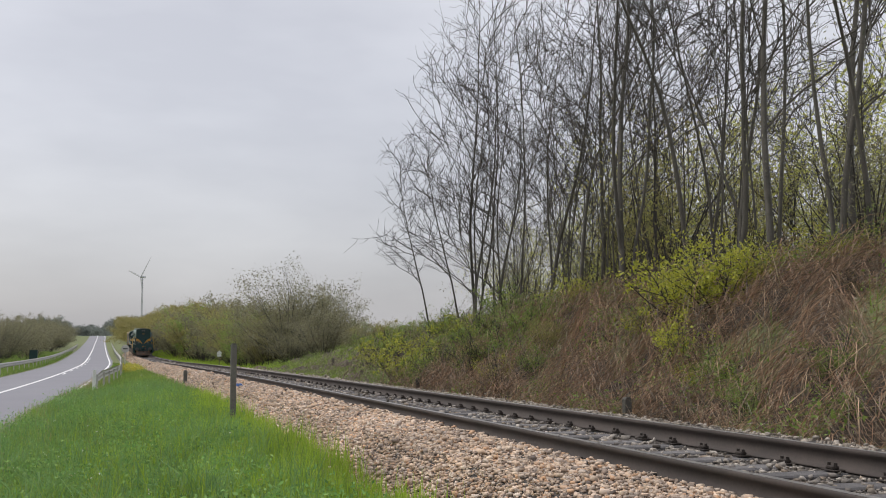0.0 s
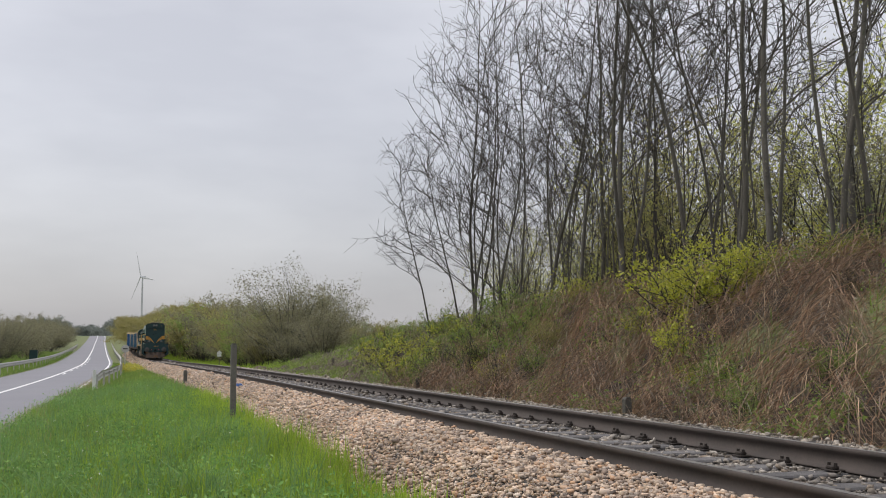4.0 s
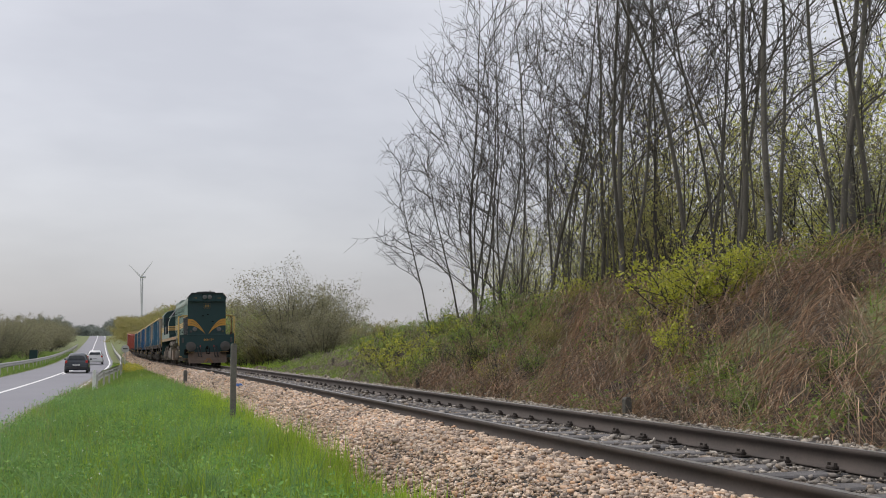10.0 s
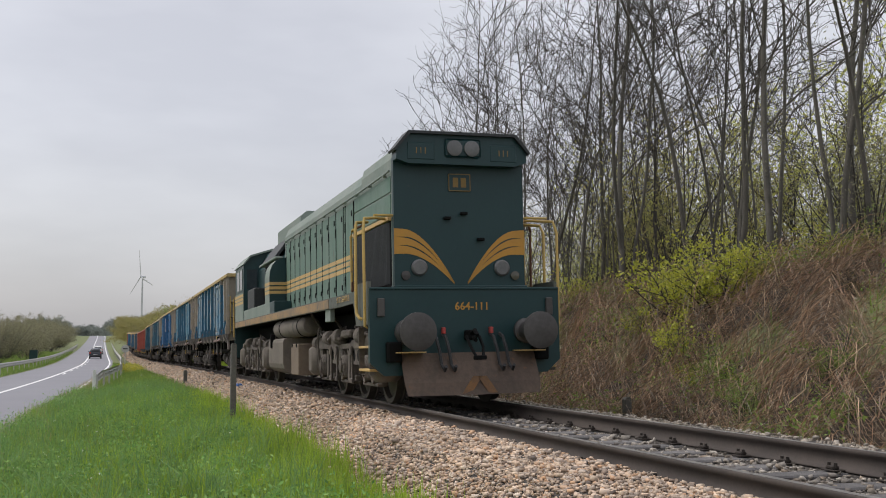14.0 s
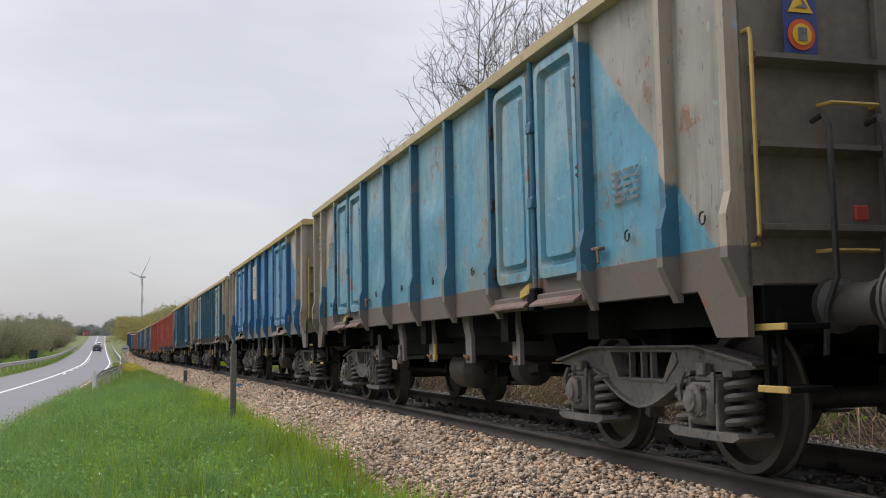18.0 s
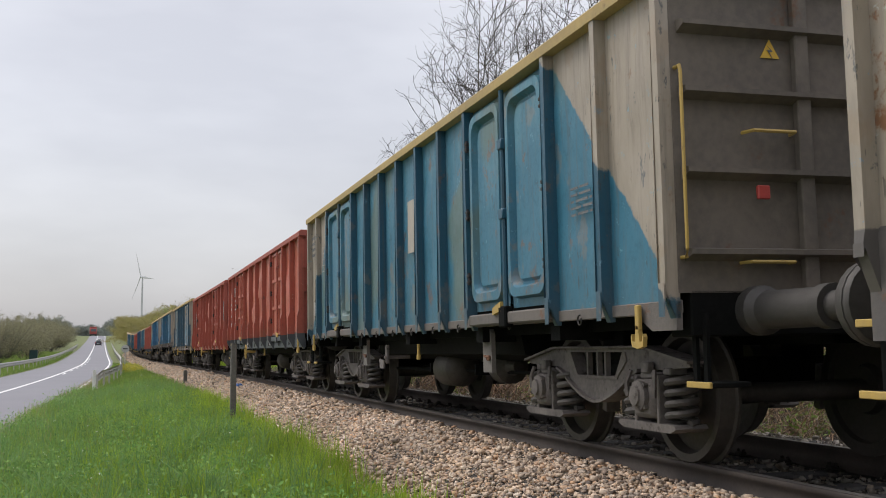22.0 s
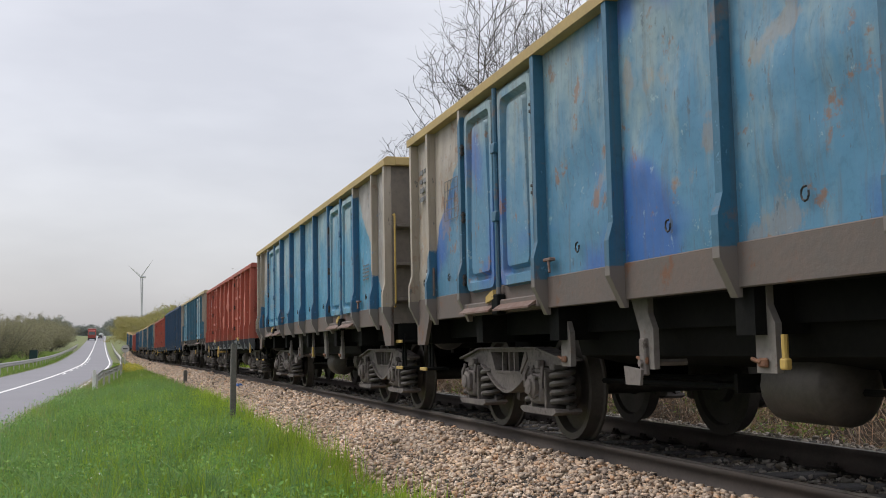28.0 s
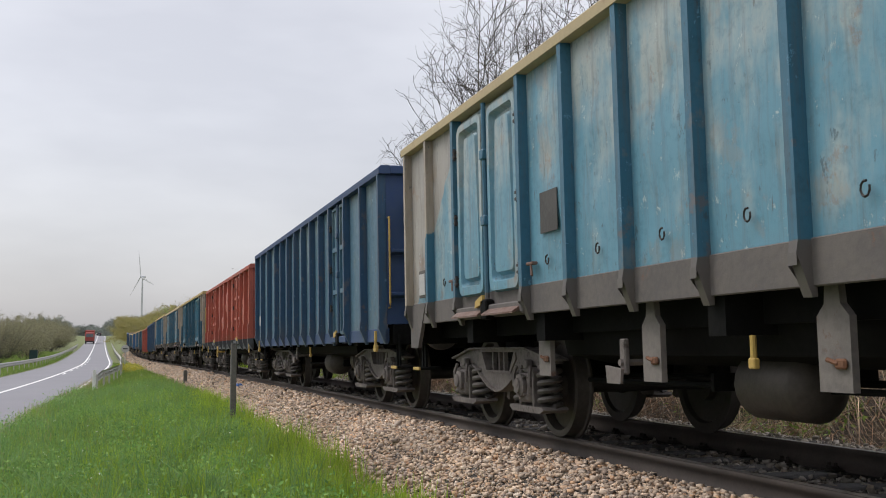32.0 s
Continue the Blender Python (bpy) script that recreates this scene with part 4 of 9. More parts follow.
    part("brake_cylinder", Geo().lathe([(0.02, 0), (0.17, 0), (0.19, 0.05), (0.19, 0.3), (0.1, 0.34), (0.06, 0.5)], (1.0, -0.55, 0.6), "x", 14), M_WHEEL, th, smooth=True)
    g = Geo()
    for yy, z in ((-0.7, 0.52), (-0.3, 0.55), (0.4, 0.5)):
        g.cyl((-3.4, yy, z), (3.4, yy * 0.8, z + 0.03), 0.022, 6)
    for x in (-1.0, 0.8):
        g.box(x - 0.02, x + 0.02, -0.8, 0.5, 0.5, 0.62)
    part("brake_rigging", g, M_UNDER, th)
    if kind in ("red", "deep"):
        part("brake_wheel", MESH["brake_wheel"], None, th, "yellow hand brake wheel", at=pose(-HALF + 4.5, -1.5, 0.78, 0, 0, 0))
        part("brake_plate", Geo().box(-HALF + 4.62, -HALF + 4.82, -y - 0.035, -y - 0.025, 0.95, 1.15), M_SIGN_YELLOW, th, "yellow brake instruction plate")
    part("changeover_lever", Geo().box(-1.3, -1.22, -1.32, -1.28, 0.62, 0.86, 0.01).cyl((-1.26, -1.34, 0.7), (-1.26, -1.0, 0.7), 0.025, 6).prism([(-1.4, 0.56), (-1.2, 0.56), (-1.18, 0.66), (-1.42, 0.68)], "y", -1.37, -1.35), M_BOGIE, th)
    part("valve_handle", Geo().cyl((0.25, -1.3, 0.74), (0.25, -1.3, 0.86), 0.018, 8).box(0.22, 0.28, -1.32, -1.28, 0.68, 0.74, 0.008), M_YELLOW, th, "yellow valve handle")
    part("label_pouch", Geo().box(-HALF + 0.5, -HALF + 0.78, -y - 0.05, -y - 0.03, 1.36, 1.66, 0.006), SILL, th)
    part("route_label", Geo().box(-HALF + 0.53, -HALF + 0.75, -y - 0.058, -y - 0.052, 1.39, 1.62), M_LABEL, th, "crumpled white paper label")
    for bx in (1.9 - HALF, HALF - 1.9):
        add_bogie(th, bx, lite)
    return th


def repaint(th, skin, ribs, rim, ends, sill):
    swap = {SKIN: skin, RIBS: ribs, RIM: rim, ENDS: ends, SILL: sill}
    for o in th.children_recursive:
        if o.type == "MESH" and o.data.materials and o.data.materials[0] in swap:
            o.material_slots[0].link = "OBJECT"
            o.material_slots[0].material = swap[o.data.materials[0]]


BEIGE, GREYB = (0.36, 0.31, 0.25), (0.30, 0.28, 0.255)
P_GREY = surface("dirty_grey_sill", (0.115, 0.105, 0.098), (0.155, 0.135, 0.12), 0.8, big=1.5, small=20, amount=0.9, relief=0.3, stain=(0.16, 0.09, 0.06), stain_at=0.6)
P_BROWN = surface("rust_brown_sill", (0.13, 0.098, 0.085), (0.105, 0.092, 0.085), 0.8, big=1.5, small=20, amount=0.9, relief=0.3, stain=(0.15, 0.07, 0.04), stain_at=0.57)
P_DARK = surface("dark_grey_sill", (0.09, 0.082, 0.08), (0.13, 0.115, 0.105), 0.8, big=1.5, small=20, amount=0.9, relief=0.3, stain=(0.16, 0.08, 0.05), stain_at=0.63)
P_BAND = surface("slate_grey_band", (0.06, 0.072, 0.08), (0.09, 0.1, 0.105), 0.65, big=1.2, small=18, amount=0.8, relief=0.2, stain=(0.12, 0.08, 0.06), stain_at=0.64)
P_RIM = surface("ochre_yellow_rim", (0.46, 0.335, 0.135), (0.36, 0.27, 0.125), 0.7, big=1.2, small=16, amount=0.9, relief=0.2, stain=(0.2, 0.14, 0.08), stain_at=0.62)
P_RIM_PALE = surface("faded_cream_rim", (0.48, 0.38, 0.22), (0.4, 0.33, 0.2), 0.7, big=1.2, small=16, amount=0.9, relief=0.2, stain=(0.22, 0.15, 0.09), stain_at=0.6)
# grime, and a base colour lowered for the shade on the end faces
P_END = surface("grimy_shaded_beige_end", (0.23, 0.2, 0.155), (0.15, 0.13, 0.10), 0.75, big=0.9, small=14, amount=0.9, relief=0.3, stain=(0.12, 0.095, 0.075), stain_at=0.56)
P_END_DARK = surface("grimy_brown_end", (0.165, 0.14, 0.115), (0.095, 0.083, 0.072), 0.8, big=0.9, small=14, amount=0.9, relief=0.3, stain=(0.14, 0.08, 0.05), stain_at=0.6)
P_END_RED = surface("dark_red_end", (0.3, 0.07, 0.05), (0.22, 0.055, 0.042), 0.7, big=0.9, small=14, amount=0.9, relief=0.3, stain=(0.07, 0.04, 0.035), stain_at=0.6)
P_RIB_RED = surface("brick_red_rib", (0.36, 0.085, 0.055), (0.28, 0.07, 0.05), 0.6, big=1.5, small=18, amount=0.8, relief=0.2, stain=(0.12, 0.06, 0.05), stain_at=0.64)
P_NAVY = surface("navy_end", (0.02, 0.05, 0.14), (0.03, 0.06, 0.12), 0.6, big=1.0, small=16, amount=0.8, relief=0.25, stain=(0.08, 0.07, 0.06), stain_at=0.64)


# ribs fade less; blue ones are also darkened for shade on their sides
def rib_paint(name, hue, beige=BEIGE, band=None, band_z=1.1):
    return wagon_paint(name, hue, tuple(min(1, c * 1.5 + 0.02) for c in hue), beige, fade=0.15, rust=0.3, band=band, band_z=band_z)


# one row a wagon: kind, colour words, skin, ribs, rim, ends, sill
def liveries():
    rows = []
    sky, bright, teal = (0.08, 0.205, 0.31), (0.028, 0.155, 0.34), (0.045, 0.20, 0.29)
    pale, whitish = (0.23, 0.30, 0.33), (0.34, 0.355, 0.35)
    ribs_teal, ribs_blue = rib_paint("teal_rib", (0.018, 0.085, 0.135)), rib_paint("blue_rib", (0.02, 0.1, 0.21))
    ribs_grey = rib_paint("blue_rib_over_grey_foot", (0.025, 0.10, 0.16), band=(0.10, 0.09, 0.085), band_z=1.3)
    ribs_a = rib_paint("blue_rib_with_bare_foot", (0.03, 0.12, 0.2), band=(0.15, 0.13, 0.12), band_z=1.33)
    red = [wagon_paint("brick_red_wagon_paint_%s" % n, h, p, BEIGE, fade=fd, rust=0.25, band=(0.06, 0.07, 0.08) if bz else None, band_z=bz, ends=False, dirt=0.18) for n, h, p, fd, bz in (("bright", (0.45, 0.118, 0.075), (0.48, 0.17, 0.12), 0.5, 1.15), ("dull", (0.40, 0.105, 0.072), (0.44, 0.16, 0.12), 0.45, 0.0), ("deep", (0.43, 0.11, 0.072), (0.49, 0.16, 0.11), 0.4, 1.16))]
    rib_red = wagon_paint("brick_red_rib_over_slate_foot", (0.36, 0.085, 0.055), (0.42, 0.12, 0.08), BEIGE, fade=0.2, rust=0.2, band=(0.06, 0.07, 0.08), band_z=1.12, ends=False, dirt=0.15)
    rows.append(("wide", "weathered blue and beige open wagon with a yellow rim", wagon_paint("sky_blue_and_beige_worn", sky, pale, BEIGE, 0.75, 0.6, patch=(0.3, 0.26, 0.2)), ribs_a, P_RIM, P_END, P_BROWN))
    rows.append(("wide", "faded pale blue and grey open wagon with a yellow rim", wagon_paint("pale_blue_and_grey_worn", (0.085, 0.265, 0.375), (0.2, 0.335, 0.39), GREYB, 0.65, 0.6, patch=(0.2, 0.25, 0.25)), ribs_a, P_RIM_PALE, P_END_DARK, P_BROWN))
    rows.append(("wide", "bright blue open wagon with cream ends and rim", wagon_paint("bright_blue_and_cream", bright, (0.075, 0.24, 0.39), (0.38, 0.35, 0.29), 0.6, 0.35, patch=(0.12, 0.25, 0.33)), rib_paint("bright_blue_rib", (0.012, 0.10, 0.24)), P_RIM, P_END, P_GREY))
    rows.append(("close", "blistered light teal open wagon with many ribs and rust", wagon_paint("light_teal_blistered", (0.12, 0.26, 0.31), (0.34, 0.38, 0.36), BEIGE, 0.7, 1.0), ribs_grey, P_RIM_PALE, P_END, P_DARK))
    rows.append(("pressed", "teal blue open wagon with rounded pressed doors", wagon_paint("teal_blue_with_ochre_stains", (0.035, 0.16, 0.24), (0.085, 0.23, 0.30), BEIGE, 0.45, 0.5, patch=(0.12, 0.17, 0.14)), ribs_teal, P_RIM, P_END_DARK, P_GREY))
    rows.append(("red", "brick red open wagon with a slate grey foot", red[0], rib_red, P_RIB_RED, P_END_RED, P_BAND))
    rows.append(("red", "faded brick red open wagon with dented sides", red[1], P_RIB_RED, P_RIB_RED, P_END_RED, red[1]))
    rows.append(("deep", "beige and pale blue open wagon with dark blue ribs", wagon_paint("washed_out_blue_and_beige", (0.20, 0.31, 0.38), (0.40, 0.37, 0.30), (0.37, 0.32, 0.255), 0.75, 0.45, patch=(0.38, 0.28, 0.17)), rib_paint("slate_blue_rib", (0.03, 0.085, 0.135), band=(0.2, 0.17, 0.14), band_z=1.05), P_RIM, P_END, P_GREY))
    rows.append(("wide", "patched blue and beige open wagon with overpainted sides", wagon_paint("patched_blue_and_beige", (0.06, 0.19, 0.31), (0.2, 0.29, 0.32), (0.34, 0.30, 0.25), 0.6, 0.6, patch=(0.02, 0.09, 0.36)), ribs_a, P_RIM, P_END, P_BROWN))
    rows.append(("wide", "clear blue open wagon with grey ends and scratched doors", wagon_paint("clear_blue_and_grey", (0.055, 0.235, 0.37), (0.25, 0.36, 0.395), (0.32, 0.30, 0.28), 0.6, 0.35), rib_paint("clear_blue_rib", (0.02, 0.11, 0.22), band=(0.16, 0.145, 0.135), band_z=1.33), P_RIM, P_END_DARK, P_BROWN))
    rows.append(("red", "deep brick red open wagon with battered sides", red[2], rib_red, P_RIB_RED, P_END_RED, P_BAND))
    rows.append(("close", "light blue open wagon with grey ends and many ribs", wagon_paint("light_blue_and_grey", (0.11, 0.265, 0.35), (0.33, 0.375, 0.365), (0.34, 0.32, 0.29), 0.65, 0.3), rib_paint("light_blue_rib_over_grey", (0.035, 0.13, 0.2), band=(0.10, 0.09, 0.085), band_z=1.3), P_RIM_PALE, P_END_DARK, P_DARK))
    rows.append(("plain", "navy blue open wagon with close vertical ribs", wagon_paint("navy_and_grey", (0.06, 0.14, 0.2), (0.2, 0.27, 0.28), BEIGE, 0.4, 0.2, ends=False), rib_paint("navy_rib", (0.02, 0.065, 0.13), (0.02, 0.07, 0.14)), P_NAVY, P_NAVY, P_NAVY))
    return rows


ORDER = [0, 1, 2, 3, 4, 5, 6, 7, 8, 9, 10, 11, 12, 10, 4, 3, 0, 12, 6, 4, 8, 2, 3, 12, 5, 7, 1, 9]
PROTO = {}
LIVERY = liveries()
TRAIN = []
V_LINE, S_AT_13, GAP = 10.46, 24.2, 14.04


def front_s(t):
    """Arc length of the locomotive's front face at t seconds; it gains a little speed at first."""
    return S_AT_13 - V_LINE * (t - 13) - 0.06 * min(t - 11, 0) ** 2


for i, li in enumerate(ORDER):
    kind, label, skin, ribs, rim, ends, sill = LIVERY[li]
    lite = i > 15
    if (kind, lite) not in PROTO:
        w = PROTO[kind, lite] = wagon_proto(kind, lite)
    else:
        w = copy_thing(PROTO[kind, lite], pose(0, 0, 0))
    tagged(w, label)
    repaint(w, skin, ribs, rim, ends, sill)
    TRAIN.append((w, 18.76 + HALF + i * GAP + (0.4 if kind == "pressed" else 0.0)))
    WAGONS[i] = w

def stencil(th, name, mesh, x, z, label, y=-1.433):
    return part(name, mesh, None, th, label, at=side_sign(x, z, y))


def end_sign(th, name, geo, material, y, z, label, proud=0.075):
    """A flat sign on the wagon's front end: its plane is turned to face along x."""
    me = geo.mesh(name, material)
    return part(name, me, None, th, label, at=pose((6.35 if "pressed" in th["label"] else HALF) + proud, y, z, 90, 0, 90))


def tri(r):
    return [(r * math.sin(radians(a)), r * math.cos(radians(a))) for a in (0, 120, 240)]


def disc(r, n=20):
    return [(r * math.cos(2 * math.pi * i / n), r * math.sin(2 * math.pi * i / n)) for i in range(n)]


def warning_signs(th, y=-1.06, z=2.62):
    end_sign(th, "warning_sign", Geo().box(-0.105, 0.105, -0.26, 0.12, 0, 0.004), M_SIGN_BLUE, y, z, "blue enamel warning sign")
    end_sign(th, "warning_triangle", Geo().prism(tri(0.092), "z", 0, 0.003), M_SIGN_YELLOW, y, z + 0.01, "yellow triangle", 0.083)
    end_sign(th, "warning_triangle_mark", Geo().prism([(-0.04, -0.02), (0.015, 0.0), (0.0, 0.04), (0.025, 0.01), (0.045, -0.02)], "z", 0, 0.003), M_LETTER_DARK, y, z + 0.01, "", 0.089)
    end_sign(th, "warning_disc", Geo().prism(disc(0.086), "z", 0, 0.003), M_SIGN_RED, y, z - 0.158, "orange-red disc", 0.083)
    end_sign(th, "warning_disc_face", Geo().prism(disc(0.06), "z", 0, 0.003), M_SIGN_YELLOW, y, z - 0.158, "", 0.089)
    end_sign(th, "warning_disc_mark", Geo().box(-0.027, 0.027, -0.036, 0.036, 0, 0.003), M_LETTER_DARK, y, z - 0.158, "", 0.095)


def grid_table(rows, cols, w, h, t=0.008):
    g = Geo()
    for i in range(rows + 1):
        g.box(-w / 2, w / 2, -h / 2 + h * i / rows - t / 2, -h / 2 + h * i / rows + t / 2, 0, 0.003)
    for j in range(cols + 1):
        g.box(-w / 2 + w * j / cols - t / 2, -w / 2 + w * j / cols + t / 2, -h / 2, h / 2, 0, 0.003)
    return g


def wagon_details():
    """Signs, tables and lettering on single wagons."""
    for i in (1, 7, 12):
        warning_signs(WAGONS[i])
    for i in (3, 7, 9, 11):
        end_sign(WAGONS[i], "load_table", grid_table(5, 4, 0.36, 0.36, 0.006), M_LETTER if i != 7 else M_LETTER_DARK, -0.62, 1.85, "stencilled table", 0.006)
    for i, y in ((1, -0.75), (4, -0.85), (7, -0.5), (11, -0.7)):
        end_sign(WAGONS[i], "tail_marker", Geo().box(-0.042, 0.042, -0.042, 0.042, 0, 0.03, 0.006), M_LAMP_RED, y, 1.5 if i != 4 else 1.72, "small red marker plate", 0.075)
    for i in (3, 4):
        end_sign(WAGONS[i], "voltage_sign", Geo().prism(tri(0.08), "z", 0, 0.003), M_SIGN_YELLOW, -0.7, 2.62, "small yellow triangle sign", 0.006)
        end_sign(WAGONS[i], "voltage_mark", Geo().prism([(-0.03, 0.05), (0.02, 0.0), (-0.005, 0.0), (0.02, -0.05), (-0.02, 0.01), (0.005, 0.01)], "z", 0, 0.003), M_LETTER_DARK, -0.7, 2.62, "", 0.012)
    for i in (1, 3, 8, 9, 0):
        for yy in (-0.25, 0.1):
            part("shunter_rail", MESH["shunter_rail"], None, WAGONS[i], at=pose(HALF + 0.05, yy - 0.75, 2.0))
    # red wagons: rear panel lettering
    for i in (5, 10):
        th = WAGONS[i]
        stencil(th, "lettering", text_mesh("37 RIV", 0.12, M_LETTER), -5.98, 2.35, "white stencilled lettering")
        stencil(th, "lettering", bars(2, 0.46, 0.06, 0.07, i).mesh("lettering", M_LETTER), -5.95, 2.17, "white stencilled bars")
        stencil(th, "lettering", text_mesh("Eaos" if i == 10 else "Eamos", 0.11, M_LETTER), -6.02, 1.83, "white stencilled lettering")
        stencil(th, "load_table", grid_table(2, 4, 0.5, 0.22, 0.012).mesh("load_table", M_LETTER), -5.0, 2.5, "white load table")
        stencil(th, "lettering", bars(3, 0.28, 0.035, 0.09, i + 9).mesh("lettering", M_LETTER), -5.0, 2.25, "white stencilled bars")
        stencil(th, "bin_mark", grid_table(1, 1, 0.26, 0.18, 0.014).mesh("bin_mark", M_LETTER), -5.0, 1.5, "white outlined box mark")
        stencil(th, "lettering", bars(3, 0.3, 0.025, 0.04, i + 20).mesh("lettering", M_LETTER), 5.2, 1.95, "small white stencilled bars")
        stencil(th, "lettering", text_mesh("O-GP", 0.1, M_LETTER), -0.4, 0.97, "white lettering on the foot", -1.418)
        stencil(th, "lettering", bars(1, 0.5, 0.07, 0.03, i + 3).mesh("lettering", M_LETTER), 2.2, 0.97, "", -1.418)
        stencil(th, "load_table", grid_table(4, 3, 0.2, 0.2, 0.012).mesh("load_table", M_LETTER), -2.1, 0.97, "", -1.418)
        stencil(th, "load_table", grid_table(1, 2, 0.4, 0.1, 0.012).mesh("load_table", M_LETTER), -4.9, 0.97, "", -1.418)
    th = WAGONS[6]
    for x, w in ((5.85, 0.6), (-5.95, 0.5), (-5.05, 0.6)):
        stencil(th, "lettering_panel", Geo().box(-w / 2, w / 2, -0.3, 0.3, 0, 0.004).mesh("lettering_panel", P_BAND), x, 2.1, "slate grey lettering panel", -1.432)
    stencil(th, "lettering", text_mesh("37 RIV", 0.13, M_LETTER), -5.95, 2.28, "white stencilled lettering", -1.44)
    stencil(th, "lettering", bars(2, 0.4, 0.055, 0.07, 77).mesh("lettering", M_LETTER), -5.95, 2.12, "", -1.44)
    stencil(th, "lettering", text_mesh("Eaos", 0.12, M_LETTER), -6.0, 1.86, "white stencilled lettering", -1.44)
    stencil(th, "load_table", grid_table(2, 4, 0.44, 0.22, 0.012).mesh("load_table", M_LETTER), -5.05, 2.22, "", -1.44)
    stencil(th, "lettering", bars(4, 0.4, 0.03, 0.03, 5).mesh("lettering", M_LETTER), 5.85, 2.2, "", -1.44)
    # blue wagons: dark stencils on the pale end panels, load tables
    for i in (0, 1, 2, 4, 8, 9):
        th = WAGONS[i]
        stencil(th, "lettering", bars(4, 0.42, 0.05, 0.05, 40 + i).mesh("lettering", M_LETTER_DARK), -5.95, 2.75, "faint dark stencilled bars", -1.428)
        stencil(th, "load_table", grid_table(4, 4, 0.46, 0.4, 0.007).mesh("load_table", M_LETTER_DARK if i in (0, 1, 8) else M_LETTER), -5.0, 2.3, "stencilled load table", -1.428)
        stencil(th, "lettering", bars(5, 0.36, 0.018, 0.03, 60 + i).mesh("lettering", M_LETTER_DARK), 5.1, 1.95, "small dark stencilled bars", -1.428)
    th = WAGONS[2]
    stencil(th, "advert_panel", Geo().box(-0.36, 0.36, -0.42, 0.42, 0, 0.004).mesh("advert_panel", M_ADVERT), -0.88, 2.5, "bleached beige square panel", -1.428)
    for k, (x0, z0, w) in enumerate(((-0.78, 2.6, 0.36), (-0.8, 2.53, 0.36), (-0.84, 2.46, 0.32), (-0.9, 2.32, 0.34))):
        stencil(th, "advert_bar", Geo().box(-w / 2, w / 2, -0.018, 0.018, 0, 0.003).mesh("advert_bar", M_SIGN_PALE if k < 3 else M_BUFFER), x0, z0, "faded blue bar" if k < 3 else "faded grey bar", -1.434)
    stencil(th, "lettering", bars(6, 0.44, 0.022, 0.035, 131).mesh("lettering", M_STENCIL_BLUE), -0.86, 1.92, "faded dark stencilled bars", -1.428)
    stencil(th, "load_table", grid_table(4, 4, 0.46, 0.42, 0.008).mesh("load_table", M_STENCIL_BLUE), 0.16, 1.75, "faded dark stencilled table", -1.428)
    stencil(th, "lettering", bars(4, 0.38, 0.03, 0.07, 132).mesh("lettering", M_STENCIL_BLUE), 0.16, 1.88, "", -1.428)
    stencil(th, "lettering", bars(2, 0.3, 0.022, 0.035, 133).mesh("lettering", M_STENCIL_BLUE), -1.95, 1.9, "", -1.428)
    stencil(WAGONS[4], "advert_panel", Geo().box(-0.2, 0.2, -0.3, 0.3, 0, 0.004).mesh("advert_panel", M_ADVERT), 0.55, 2.2, "bleached white panel with worn print", -1.428)
    stencil(WAGONS[11], "torn_sticker", Geo().box(-0.17, 0.17, -0.16, 0.16, 0, 0.004).mesh("torn_sticker", M_BUFFER), -2.2, 1.85, "torn grey sticker", -1.428)


wagon_details()

# ---- locomotive ----
M_GREEN = surface("dark_bottle_green_paint", (0.0035, 0.030, 0.032), (0.006, 0.037, 0.038), 0.45, big=1.2, small=16, amount=0.7, relief=0.12, stain=(0.05, 0.055, 0.045), stain_at=0.66)
M_PALEGREEN = surface("dusty_faded_green_paint", (0.09, 0.17, 0.13), (0.15, 0.21, 0.175), 0.65, big=1.1, small=14, amount=0.9, relief=0.2, stain=(0.12, 0.13, 0.10), stain_at=0.6, sc=(2.5, 1, 0.6))
M_GREYGREEN = surface("dusty_grey_green_roof", (0.16, 0.21, 0.18), (0.23, 0.26, 0.23), 0.7, big=1.0, small=14, amount=0.9, relief=0.25, stain=(0.10, 0.11, 0.09), stain_at=0.62)
M_STRIPE = surface("ochre_yellow_stripe", (0.55, 0.36, 0.12), (0.46, 0.31, 0.14), 0.6, big=2, small=20, amount=0.9, relief=0.1, stain=(0.25, 0.2, 0.12), stain_at=0.62)
M_STRIPE_WORN = surface("worn_ochre_sill_stripe", (0.36, 0.22, 0.095), (0.2, 0.15, 0.10), 0.75, big=1.6, small=14, amount=1.0, relief=0.2, stain=(0.12, 0.11, 0.09), stain_at=0.55)
M_STRIPE_FRONT = surface("warm_yellow_front_stripe", (0.47, 0.235, 0.03), (0.38, 0.2, 0.035), 0.5, big=2, small=20, amount=0.8, relief=0.05)
M_SILLGREEN = surface("grimy_grey_green_sill", (0.075, 0.085, 0.072), (0.115, 0.12, 0.1), 0.75, big=1.4, small=18, amount=0.9, relief=0.25, stain=(0.06, 0.05, 0.04), stain_at=0.58)
M_STRIPE_DULL = surface("dull_bronze_lettering", (0.22, 0.14, 0.035), (0.16, 0.10, 0.03), 0.6, big=2, small=20, relief=0.05)
M_CHEVRON = surface("worn_orange_chevron", (0.24, 0.12, 0.045), (0.13, 0.08, 0.05), 0.8, big=6, small=30, amount=1.0, relief=0.2)
M_LOUVRE = surface("dark_radiator_shutter", (0.022, 0.026, 0.028), (0.045, 0.046, 0.045), 0.6, 0.1, big=2, small=30, relief=0.2)
